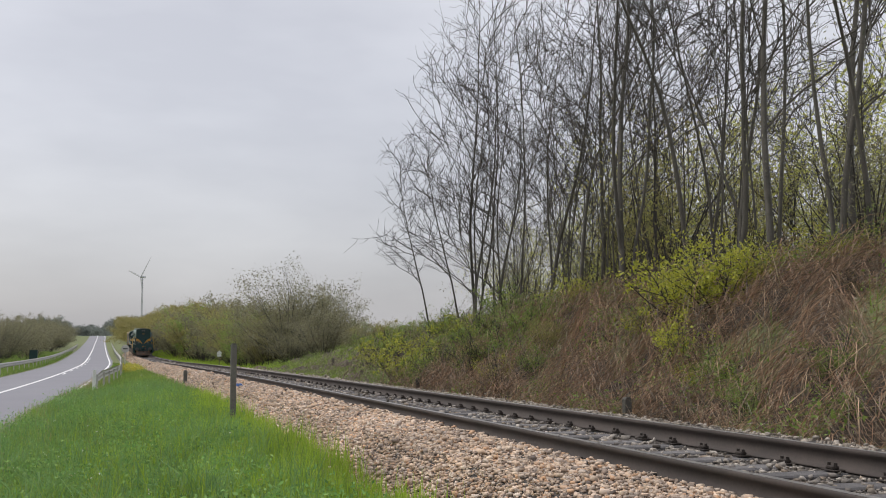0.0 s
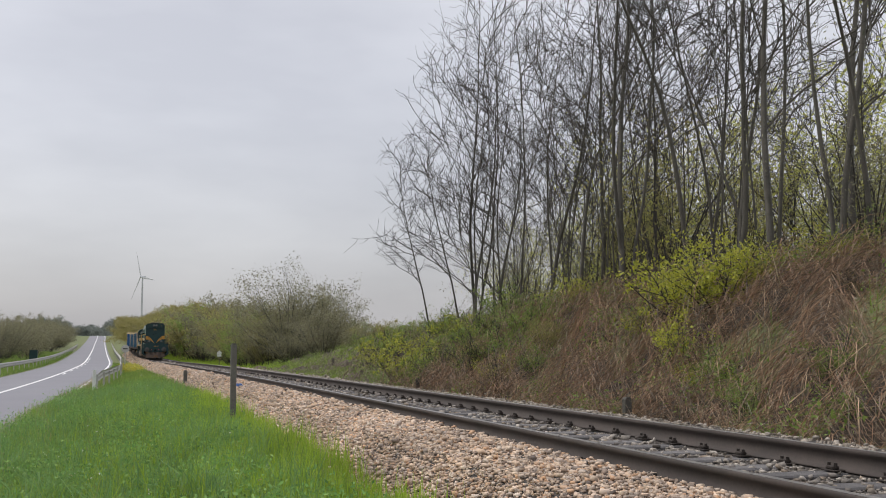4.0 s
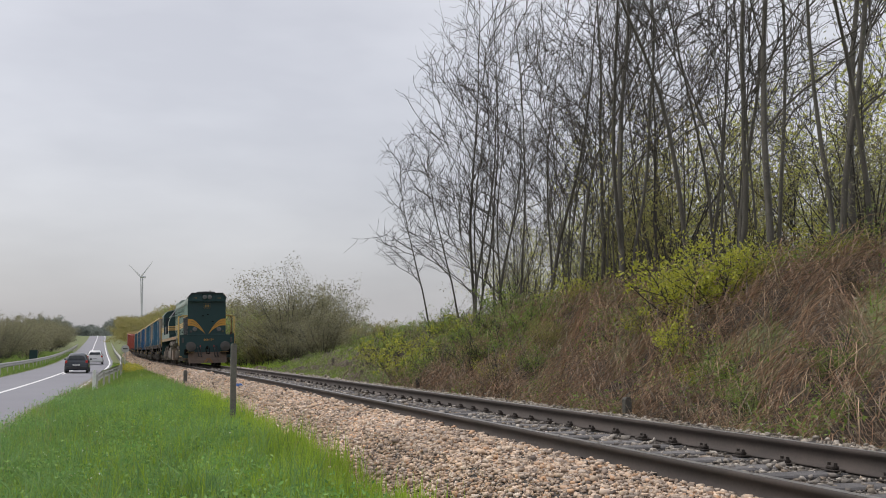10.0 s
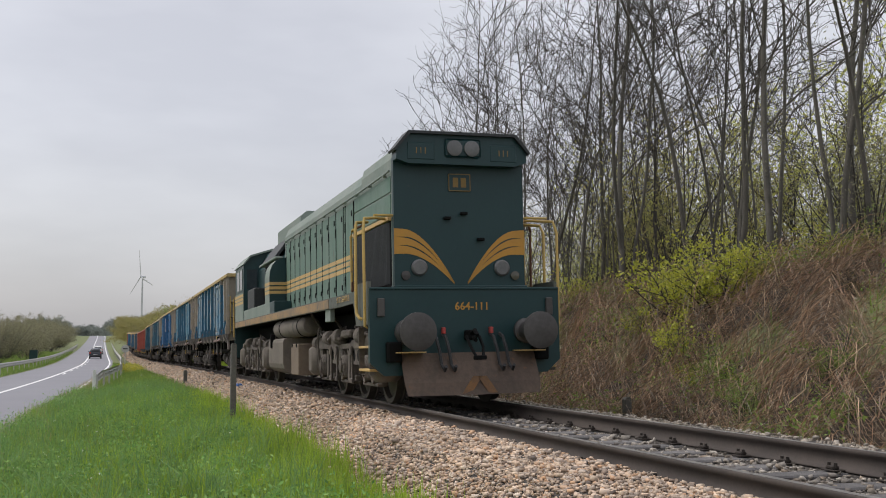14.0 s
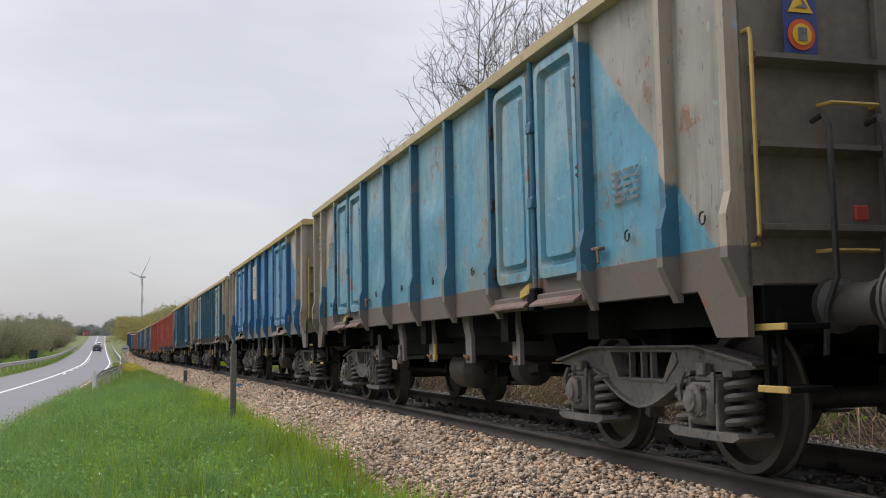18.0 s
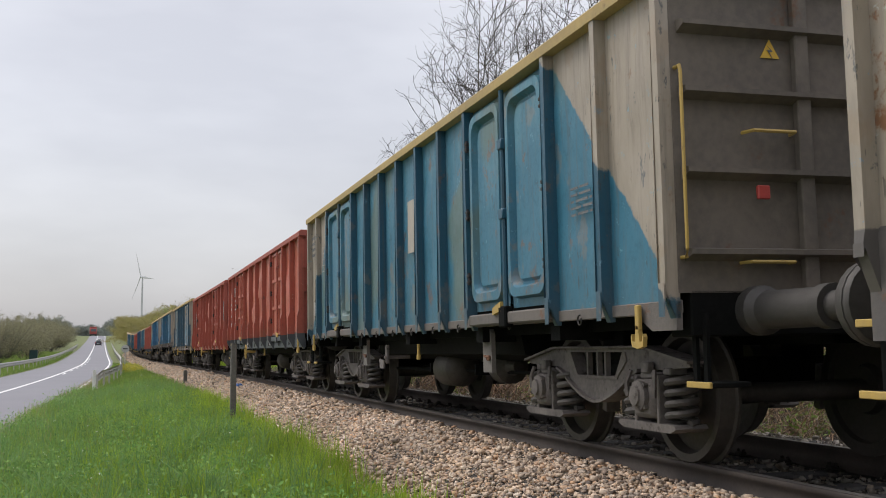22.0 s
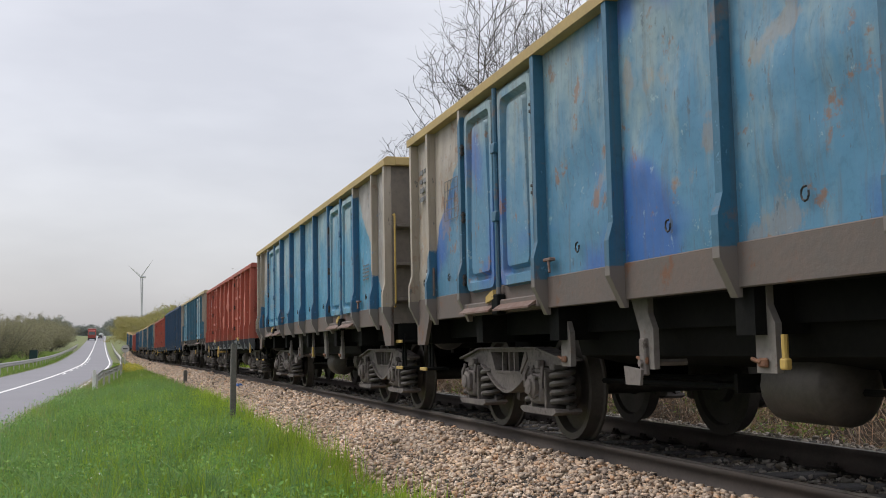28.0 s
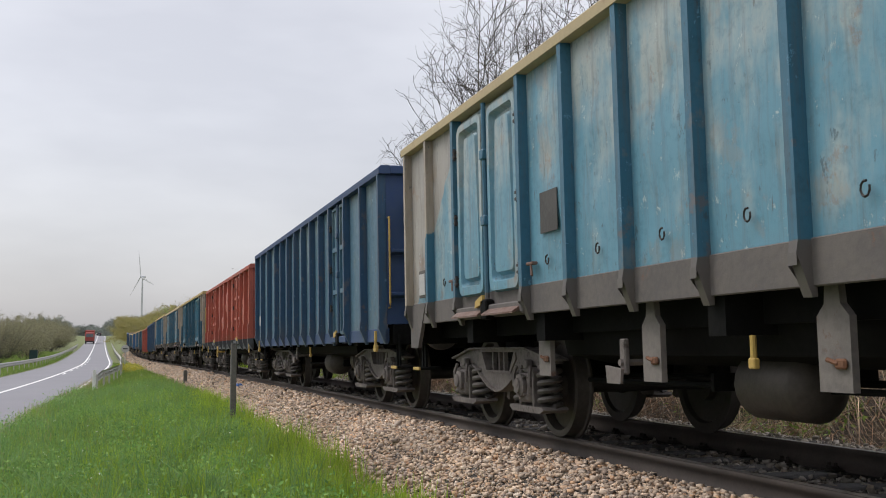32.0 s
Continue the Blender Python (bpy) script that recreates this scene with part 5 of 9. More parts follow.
M_DUST = surface("dusty_taupe_running_gear", (0.075, 0.064, 0.055), (0.16, 0.135, 0.113), 0.9, big=1.6, small=18, amount=0.9, relief=0.4, stain=(0.06, 0.05, 0.045), stain_at=0.57)
M_TANK = surface("dusty_taupe_fuel_tank", (0.12, 0.102, 0.086), (0.185, 0.158, 0.13), 0.85, big=0.9, small=16, amount=0.9, relief=0.25, stain=(0.10, 0.09, 0.08), stain_at=0.58)
M_BATTERY = surface("dusty_warm_brown_box", (0.15, 0.112, 0.083), (0.21, 0.16, 0.118), 0.85, big=1.2, small=16, amount=0.9, relief=0.2, stain=(0.12, 0.10, 0.085), stain_at=0.6)
M_PLOUGH = surface("rusty_brown_plough", (0.075, 0.055, 0.042), (0.13, 0.09, 0.065), 0.8, 0.1, big=2.2, small=16, amount=0.9, relief=0.4, stain=(0.17, 0.09, 0.05), stain_at=0.58)
M_CHROME = surface("lamp_rim_metal", (0.16, 0.16, 0.155), (0.1, 0.1, 0.1), 0.45, 0.5, big=5, small=30, relief=0.05)
M_LENS = surface("frosted_lamp_glass", (0.10, 0.095, 0.07), (0.05, 0.048, 0.04), 0.12, big=9, small=30, relief=0.05)
M_GLASS = surface("dark_cab_glass", (0.03, 0.04, 0.045), (0.05, 0.06, 0.065), 0.08, big=2, small=10, relief=0.0)
NOSE = 8.66


def loco_wheels():
    g = Geo()
    prof = [(0.1, -0.09), (0.17, -0.09), (0.2, -0.03), (0.42, 0.01), (0.44, -0.06), (0.505, -0.06), (0.51, 0.05), (0.54, 0.06), (0.54, 0.078), (0.44, 0.085), (0.2, 0.03), (0.1, 0.09)]
    for sgn in (-1, 1):
        g.lathe([(r, o * -sgn) for r, o in prof] if sgn > 0 else prof, (0, sgn * 0.755, 0), "y", 32)
    g.cyl((0, -1.0, 0), (0, 1.0, 0), 0.09, 12)
    return g.mesh("wheelset", M_WHEEL, True)


def loco_bogie(loco, cx, flip):
    # two long near-black plates are added as the shade behind the side frames
    bo = part("bogie", Geo().box(-2.3, 2.3, -0.9, -0.86, 0.42, 1.0).box(-2.3, 2.3, 0.86, 0.9, 0.42, 1.0).box(-1.7, 1.7, -0.35, 0.35, 0.6, 0.9, 0.05), M_UNDER, loco, "dusty three-axle bogie", at=pose(cx, 0, 0, 0, 0, 180 if flip else 0))
    me = MESH["loco_wheelset"]
    axles = (-1.68, 0.06, 1.68)
    for x in axles:
        part("wheelset", me, None, bo, "dusty steel wheelset", at=pose(x, 0, 0.51))

    def arch(c):
        """The hollow of the frame over an axle box."""
        return [(c + dx, z) for dx, z in ((0.44, 0.66), (0.4, 0.74), (0.32, 0.8), (0.2, 0.83), (-0.2, 0.83), (-0.32, 0.8), (-0.4, 0.74), (-0.44, 0.66))]

    def belly(c, w):
        return [(c + dx, z) for dx, z in ((w, 0.63), (w - 0.08, 0.585), (0.1, 0.57), (-0.1, 0.57), (-w + 0.08, 0.585), (-w, 0.63))]

    low = [(2.2, 0.8)] + arch(axles[2]) + belly(0.87, 0.34) + arch(axles[1]) + belly(-0.81, 0.34) + arch(axles[0]) + [(-2.2, 0.8)]
    prof = [(-2.32, 0.84), (-2.32, 0.97), (-2.2, 1.02), (-1.2, 1.02), (-1.05, 0.96), (-0.5, 0.93), (-0.4, 0.9), (0.5, 0.9), (0.62, 0.95), (1.05, 0.97), (1.2, 1.02), (2.2, 1.02), (2.32, 0.97), (2.32, 0.84)] + low
    for sgn in (-1, 1):
        y = sgn * 1.06
        fr = part("side_frame", Geo().prism(prof, "y", y - 0.07, y + 0.07), M_DUST, bo, smooth=False)
        part("frame_lip", Geo().prism([(p, q) for p, q in prof[:14]] + [(2.32, 0.82), (-2.32, 0.82)], "y", y + sgn * 0.075 - 0.012, y + sgn * 0.075 + 0.012), M_DUST, fr)
        # no holes are cut: solid dark ovals stand for the shaded slots
        for x in (-0.98, -0.68, 0.72, 1.02):
            ring = [(x + 0.07 * math.cos(k * math.pi / 6), 0.71 + 0.085 * math.sin(k * math.pi / 6)) for k in range(12)]
            part("frame_slot", Geo().prism(ring, "y", y - 0.076, y + 0.076), M_UNDER, fr, "dark oval patch for the shade in a frame opening")
        for x in axles:
            g = Geo().box(x - 0.17, x + 0.17, y - 0.12, y + 0.09, 0.36, 0.72, 0.035)
            g.lathe([(0.02, -sgn * 0.02), (0.15, 0), (0.16, sgn * 0.03), (0.15, sgn * 0.055), (0.1, sgn * 0.06), (0.1, sgn * 0.085), (0.05, sgn * 0.1), (0.01, sgn * 0.1)], (x, y + sgn * 0.08, 0.53), "y", 18)
            for k in range(6):
                bx, bz = x + 0.125 * math.cos(k * math.pi / 3 + 0.3), 0.53 + 0.125 * math.sin(k * math.pi / 3 + 0.3)
                g.cyl((bx, y + sgn * 0.1, bz), (bx, y + sgn * 0.155, bz), 0.018, 6)
            part("axle_box", g, M_DUST, bo, "dusty bolted axle box", smooth=True)
            for d in (-1, 1):
                part("pedestal", Geo().prism([(x + d * 0.2, 0.82), (x + d * 0.36, 0.72), (x + d * 0.33, 0.34), (x + d * 0.27, 0.3), (x + d * 0.2, 0.34)], "y", y - 0.08, y + 0.06), M_DUST, bo)
                part("pedestal_liner", Geo().box(*sorted((x + d * 0.175, x + d * 0.2)), y - 0.05, y + 0.11, 0.36, 0.78, 0.008), M_DUST, bo)
            part("tie_bar", Geo().box(x - 0.46, x + 0.46, y - 0.05, y + 0.1, 0.265, 0.315, 0.012).box(x - 0.44, x - 0.34, y, y + 0.12, 0.28, 0.4, 0.012).box(x + 0.34, x + 0.44, y, y + 0.12, 0.28, 0.4, 0.012), M_DUST, bo)
            part("equaliser_spring", Geo().box(x - 0.13, x + 0.13, y - 0.02, y + 0.1, 0.73, 0.8, 0.02), M_DUST, bo)
        for x in (-1.25, 1.35, -0.35):
            r = 0.135 if x > -1 else 0.12
            part("brake_cylinder", Geo().lathe([(0.02, -0.2), (r - 0.02, -0.19), (r, -0.16), (r, 0.14), (r - 0.03, 0.17), (0.06, 0.18), (0.05, 0.28), (0.02, 0.29)], (x, y + sgn * 0.06, 0.99 + r * 0.2), "x", 20), M_DUST, bo, "dusty brake cylinder", smooth=True)
            part("cylinder_clamp", Geo().box(x + 0.16, x + 0.26, y - 0.02, y + sgn * 0.06 + 0.1, 1.02, 1.13, 0.015), M_DUST, bo)
            part("brake_pipe", Geo().tube([(x + 0.2, y + sgn * 0.14, 1.0), (x + 0.32, y + sgn * 0.16, 0.96), (x + 0.5, y + sgn * 0.14, 1.03), (x + 0.75, y + sgn * 0.1, 1.0)], 0.018, 6), M_DUST, bo, smooth=True)
        part("equipment_pad", Geo().box(0.05, 0.75, y - 0.15, y + 0.06, 1.0, 1.12, 0.03), M_DUST, bo, "flat dusty top plate")
        for x in (-1.05, -0.55, 0.62):
            part("brake_hanger", Geo().box(x - 0.03, x + 0.03, y + sgn * 0.085 - 0.015, y + sgn * 0.085 + 0.015, 0.3, 0.86, 0.008).box(x - 0.06, x + 0.06, y + sgn * 0.1 - 0.02, y + sgn * 0.1 + 0.02, 0.72, 0.86, 0.01).box(x - 0.09, x + 0.09, y + sgn * 0.1 - 0.015, y + sgn * 0.1 + 0.015, 0.28, 0.36, 0.01), M_DUST, bo, "hanging brake lever")
            part("brake_shoe", Geo().prism([(x + 0.12, 0.24), (x + 0.2, 0.26), (x + 0.24, 0.6), (x + 0.16, 0.62)], "y", sgn * 0.7, sgn * 0.84), M_DUST, bo, "dusty brake shoe")
        for x in (-2.5, 2.4):
            g = Geo().box(x - 0.23, x + 0.23, y - 0.2, y + 0.22, 0.34, 0.9, 0.09)
            sb = part("sand_box", g, M_TANK, bo, "dusty rounded sand box", smooth=True)
            part("sand_neck", Geo().lathe([(0.05, -0.16), (0.12, -0.15), (0.13, 0.0), (0.12, 0.15), (0.05, 0.16)], (x + (0.12 if x < 0 else -0.12), y + sgn * 0.04, 0.93), "x", 16), M_DUST, sb, smooth=True)
        part("sand_pipe", Geo().tube([(-2.3, y + sgn * 0.1, 0.98), (-1.7, y + sgn * 0.14, 1.08), (-1.45, y + sgn * 0.15, 1.05)], 0.016, 5), M_DUST, bo)
        part("cable_drop", Geo().tube([(-1.72, y + sgn * 0.17, 1.2), (-1.78, y + sgn * 0.19, 0.95), (-1.7, y + sgn * 0.18, 0.6), (-1.62, y + sgn * 0.16, 0.36)], 0.017, 6), M_DUST, bo, smooth=True)


def side_box(loco, name, u0, u1, y0, y1, z0, z1, m, label="", c=0.02):
    return part(name, Geo().box(NOSE - u1, NOSE - u0, y0, y1, z0, z1, c), m, loco, label)


def bent_rail(name, pts, r, m, parent, label=""):
    return part(name, Geo().tube(pts, r, 8), m, parent, label, smooth=True)


def make_loco():
    loco = thing("locomotive", "dark green diesel locomotive with ochre stripes, hood first", "locomotive")
    MESH["loco_wheelset"] = loco_wheels()
    # frame and deck
    part("main_frame", Geo().box(-NOSE + 0.1, NOSE - 0.25, -0.7, 0.7, 1.1, 1.45, 0.03).box(-NOSE + 0.1, NOSE - 0.1, -1.38, 1.38, 1.5, 1.6, 0.01), M_UNDER, loco)
    for sgn in (-1, 1):
        ys = sorted((sgn * 1.36, sgn * 1.405))
        part("side_sill", Geo().box(-NOSE, NOSE - 2.15, *ys, 1.46, 1.64, 0.006), M_SILLGREEN, loco, "grimy grey-green sill")
        ys = sorted((sgn * 1.405, sgn * 1.411))
        part("sill_stripe", Geo().box(-NOSE, NOSE - 2.85, *ys, 1.475, 1.62), M_STRIPE_WORN, loco, "worn ochre stripe")
        ys = sorted((sgn * 1.36, sgn * 1.4))
        part("front_sill", Geo().prism([(NOSE - 2.15, 1.64), (NOSE - 2.15, 1.46), (NOSE - 1.02, 1.48), (NOSE - 0.82, 1.14), (NOSE - 0.06, 1.14), (NOSE - 0.06, 1.74), (NOSE - 0.8, 1.74), (NOSE - 0.98, 1.64)], "y", *ys), M_SILLGREEN, loco, "grimy grey-green sill plate")
        # steps behind the front plate
        for u in (0.12, 0.75):
            part("step_post", Geo().box(NOSE - u - 0.03, NOSE - u, *sorted((sgn * 1.3, sgn * 1.38)), 0.46, 1.12), M_DUST, loco)
        for z in (0.5, 0.82):
            part("step", Geo().box(NOSE - 0.75, NOSE - 0.1, *sorted((sgn * 1.12, sgn * 1.385)), z, z + 0.035, 0.006), M_STRIPE, loco, "yellow-edged step")
        bent_rail("handrail", [(NOSE - 0.42, sgn * 1.36, 1.22), (NOSE - 0.46, sgn * 1.43, 1.24), (NOSE - 0.55, sgn * 1.45, 1.3), (NOSE - 0.6, sgn * 1.45, 1.42), (NOSE - 0.6, sgn * 1.45, 2.5), (NOSE - 0.66, sgn * 1.42, 2.62), (NOSE - 0.9, sgn * 1.2, 2.66)], 0.023, M_YELLOW, loco, "yellow bent-tube handrail")
        for u in (0.1,):
            x = NOSE - u
            bent_rail("handrail", [(x - 0.05, sgn * 1.32, 1.05), (x, sgn * 1.44, 1.12), (x, sgn * 1.45, 2.45), (x - 0.06, sgn * 1.42, 2.62), (x - 0.3, sgn * 1.2, 2.66), (x - 0.42, sgn * 1.0, 2.66)], 0.021, M_YELLOW, loco, "yellow bent-tube handrail")
        bent_rail("handrail", [(NOSE - 0.1, sgn * 1.3, 2.66), (NOSE - 0.25, sgn * 0.99, 2.68)], 0.018, M_YELLOW, loco, "yellow handrail")
        for u, z0, m in ((1.22, 1.68, M_YELLOW), (0.95, 1.56, M_RUSTY)):
            bent_rail("handrail", [(NOSE - u, sgn * 1.37, z0), (NOSE - u, sgn * 1.38, 2.48), (NOSE - u + 0.04, sgn * 1.37, 2.56), (NOSE - u + 0.16, sgn * 1.3, 2.6)], 0.02, m, loco, "worn bent handrail")
            part("rail_foot", Geo().box(NOSE - u - 0.035, NOSE - u + 0.035, *sorted((sgn * 1.33, sgn * 1.385)), z0 - 0.03, z0 + 0.12, 0.01), M_RUSTY, loco, "rusty rail foot")
    # front plate, buffers, plough
    poly = [(-1.4, 1.63), (1.4, 1.63), (1.4, 0.62), (1.2, 0.44), (-1.2, 0.44), (-1.4, 0.62)]
    fp = part("front_plate", Geo().prism(poly, "x", NOSE - 0.09, NOSE), M_GREEN, loco, "dark green front plate")
    part("front_plate_lip", Geo().box(NOSE - 0.09, NOSE + 0.02, -1.4, 1.4, 1.62, 1.65, 0.006), M_GREEN, fp)
    part("running_number", text_mesh("664-111", 0.155, M_STRIPE_FRONT, 0.002), None, fp, "yellow running number", at=pose(NOSE + 0.006, 0.08, 1.38, 90, 0, 90))
    for y in (-0.875, 0.875):
        part("buffer", MESH["big_buffer"], None, loco, "large round grey buffer", at=pose(NOSE, y, 1.03))
        part("buffer", MESH["big_buffer"], None, loco, "large round grey buffer", at=pose(-NOSE, y, 1.03, 0, 0, 180))
        part("buffer_step", Geo().box(NOSE, NOSE + 0.26, y - 0.2, y + 0.2, 0.745, 0.762), M_STRIPE, loco, "yellow step above the plough")
        part("lamp_bracket", Geo().box(NOSE, NOSE + 0.05, y * 1.42 - 0.05, y * 1.42 + 0.05, 1.25, 1.5, 0.01), M_BUFFER, loco)
    g = Geo()
    vs = []
    for z, dx in ((0.74, 0.05), (0.62, 0.1), (0.34, 0.26), (0.17, 0.32)):
        for y in np.linspace(-0.98, 0.98, 9):
            vs.append((NOSE + dx + 0.12 * (1 - abs(y) / 0.98), y * (1.0 if z > 0.3 else 0.97), z))
    fs = [(r * 9 + c, r * 9 + c + 1, (r + 1) * 9 + c + 1, (r + 1) * 9 + c) for r in range(3) for c in range(8)]
    k = len(vs)
    vs += [(x - 0.03, y, z) for x, y, z in vs]
    fs += [tuple(i + k for i in f) for f in fs] + [(i, i + 1, k + i + 1, k + i) for i in range(27, 35)]
    pl = part("snow_plough", g.add(vs, fs), M_PLOUGH, loco, "rusty brown snow plough")
    for y in (-0.22, 0.16):
        d = 0.16 if y > 0 else -0.16
        part("chevron", Geo().prism([(y, 0.19), (y + 0.13, 0.19), (y + 0.13 - d, 0.42), (y - d, 0.42)], "x", NOSE + 0.395, NOSE + 0.41), M_CHEVRON, pl, "worn orange chevron")
    part("screw_coupler", MESH["coupler"], None, loco, "heavy screw coupler", at=pose(NOSE, 0, 0.98))
    for y in (-0.36, 0.34, -0.5, 0.48):
        part("brake_hose", MESH["hose"], None, loco, "black rubber brake hose", at=pose(NOSE, y, 1.0))
    for y in (-0.36, 0.34):
        part("hose_cock", Geo().box(NOSE, NOSE + 0.09, y - 0.022, y + 0.022, 1.0, 1.09, 0.008), M_LAMP_RED, loco, "red hose cock")
    for sgn in (-1, 1):
        part("rail_guard", Geo().box(NOSE - 0.02, NOSE + 0.14, sgn * 1.08 - 0.1, sgn * 1.08 + 0.1, 0.62, 0.9, 0.02), M_UNDER, loco)
    # long hood: front section and body
    sec_hi = [(-0.98, 1.6), (0.98, 1.6), (0.98, 3.5), (0.94, 3.64), (0.74, 3.8), (0.0, 3.85), (-0.74, 3.8), (-0.94, 3.64), (-0.98, 3.5)]
    sec_lo = [(-0.98, 1.6), (0.98, 1.6), (0.98, 3.42), (0.9, 3.6), (0.6, 3.74), (-0.6, 3.74), (-0.9, 3.6), (-0.98, 3.42)]
    hood = part("front_hood", Geo().prism(sec_hi, "x", NOSE - 2.2, NOSE - 0.32), M_GREYGREEN, loco, "dusty grey-green hood")
    nose = part("hood_nose", Geo().prism([(y * 1.0, z) for y, z in sec_hi], "x", NOSE - 0.32, NOSE - 0.22), M_GREEN, loco, "dark green hood front")
    part("nose_visor", Geo().prism([(-0.98, 3.46), (-0.8, 3.4), (0.8, 3.4), (0.98, 3.46), (0.97, 3.62), (0.78, 3.83), (-0.78, 3.83), (-0.97, 3.62)], "x", NOSE - 0.3, NOSE - 0.04), M_GREEN, nose)
    part("visor_lip", Geo().prism([(-1.02, 3.6), (-0.81, 3.86), (0.81, 3.86), (1.02, 3.6), (1.0, 3.57), (0.78, 3.82), (-0.78, 3.82), (-1.0, 3.57)], "x", NOSE - 0.34, NOSE + 0.02), M_LOUVRE, nose)
    part("lamp_plate", Geo().box(NOSE - 0.05, NOSE - 0.015, -0.27, 0.27, 3.5, 3.77, 0.03), M_GREEN, nose)
    for y in (-0.13, 0.13):
        part("headlight", Geo().lathe([(0.02, -0.05), (0.115, -0.04), (0.115, 0.02), (0.095, 0.025)], (NOSE - 0.01, y, 3.63), "x", 18), M_CHROME, nose, "round headlight", smooth=True)
        part("headlight_glass", Geo().lathe([(0.0, 0.0), (0.09, 0.005), (0.088, 0.012), (0.04, -0.01), (0.0, -0.02)], (NOSE - 0.005, y, 3.63), "x", 18), M_LENS, nose, "frosted lamp glass", smooth=True)
    for y in (-0.62, 0.62):
        part("number_board", Geo().box(NOSE - 0.05, NOSE - 0.032, y - 0.2, y + 0.2, 3.46, 3.7, 0.008), M_GREEN, nose, "dark number board")
        part("board_number", text_mesh("111", 0.13, M_STRIPE_DULL), None, nose, "yellow number", at=pose(NOSE - 0.03, y, 3.58, 90, 0, 90))
    part("maker_plate", Geo().box(NOSE - 0.22, NOSE - 0.205, -0.17, 0.17, 3.04, 3.3, 0.004), M_GREEN, nose, "dark plate with a yellow border")
    part("plate_border", grid_table(1, 1, 0.32, 0.24, 0.012).mesh("plate_border", M_STRIPE_DULL), None, nose, at=pose(NOSE - 0.203, 0, 3.17, 90, 0, 90))
    part("plate_bars", Geo().box(-0.1, -0.02, -0.07, 0.07, 0, 0.004).box(0.02, 0.1, -0.07, 0.07, 0, 0.004).mesh("plate_bars", M_STRIPE_DULL), None, nose, at=pose(NOSE - 0.203, 0, 3.17, 90, 0, 90))
    # the swept stripes of the nose
    for sgn in (-1, 1):
        for k, (z0, w) in enumerate(((2.42, 0.085), (2.3, 0.085), (2.18, 0.09))):
            n = 14
            up, lo = [], []
            for i in range(n + 1):
                t = i / n
                y = 0.98 - t * 0.88
                fall = (0.0 if t < 0.18 else ((t - 0.18) / 0.82) ** 1.75)
                zc = z0 + (1.72 - z0) * fall
                ww = w * (1 - 0.75 * t) + 0.008
                up.append((sgn * y, zc + ww / 2 + 0.03 * (1 - t)))
                lo.append((sgn * y, zc - ww / 2))
            part("nose_stripe", Geo().prism(up + lo[::-1], "x", NOSE - 0.222, NOSE - 0.214), M_STRIPE_FRONT, nose, "swept warm yellow stripe")
        y = sgn * 0.62
        part("marker_rim", Geo().lathe([(0.02, 0), (0.118, 0), (0.118, 0.03), (0.095, 0.05)], (NOSE - 0.22, y, 1.94), "x", 20), M_CHROME, nose, "round lamp rim", smooth=True)
        part("marker_glass", Geo().lathe([(0.0, 0.0), (0.09, 0.01), (0.092, 0.025), (0.05, 0.012), (0.0, 0.006)], (NOSE - 0.21, y, 1.94), "x", 20), M_LENS, nose, "frosted lamp glass", smooth=True)
        part("tail_lamp", Geo().lathe([(0.0, 0), (0.065, 0), (0.065, 0.03), (0.0, 0.04)], (NOSE - 0.22, sgn * 0.82, 1.83), "x", 14), M_BUFFER if sgn < 0 else M_LENS, nose, "small tail lamp", smooth=True)
    part("nose_sill", Geo().box(NOSE - 0.34, NOSE - 0.16, -1.0, 1.0, 1.63, 1.69, 0.01), M_GREEN, nose)
    for y, z in ((-0.2, 2.65), (0.05, 2.72), (0.3, 2.35)):
        part("nose_bracket", Geo().box(NOSE - 0.22, NOSE - 0.15, y - 0.05, y + 0.05, z - 0.02, z + 0.02, 0.006), M_UNDER, nose)
    body = part("long_hood", Geo().prism(sec_lo, "x", NOSE - 10.2, NOSE - 2.2), M_GREYGREEN, loco, "dusty grey-green hood")
    part("roof_box", Geo().prism([(-0.8, 3.5), (0.8, 3.5), (0.8, 3.8), (0.66, 3.92), (-0.66, 3.92), (-0.8, 3.8)], "x", NOSE - 12.6, NOSE - 9.1), M_GREYGREEN, loco, "grey-green roof box")
    for u in (0.8, 1.6):
        part("roof_fan", Geo().lathe([(0.05, 0), (0.5, 0), (0.5, 0.08), (0.42, 0.1), (0.05, 0.1)], (NOSE - u, 0, 3.85), "z", 20), M_LOUVRE, loco, smooth=True)
    for u in (9.9, 11.2, 12.2):
        part("exhaust_stack", Geo().box(NOSE - u - 0.16, NOSE - u + 0.16, -0.3, 0.1, 3.3, 3.78, 0.03), M_UNDER, loco)
    r = random.Random(4)
    for sgn in (-1, 1):
        # radiator shutters
        part("shutter_recess", Geo().box(NOSE - 2.72, NOSE - 0.36, *sorted((sgn * 0.975, sgn * 0.99)), 1.66, 2.64), M_UNDER, loco)
        if sgn < 0:
            for i in range(32):
                x = NOSE - 0.42 - i * 0.071
                part("shutter_slat", Geo().prism([(x, sgn * 0.985), (x - 0.045, sgn * 1.03), (x - 0.055, sgn * 1.03), (x - 0.012, sgn * 0.985)], "z", 1.72, 2.6), M_LOUVRE, loco)
        part("shutter_frame", Geo().box(NOSE - 2.74, NOSE - 0.34, *sorted((sgn * 0.98, sgn * 1.035)), 2.62, 2.68, 0.006), M_STRIPE, loco, "worn ochre frame bar")
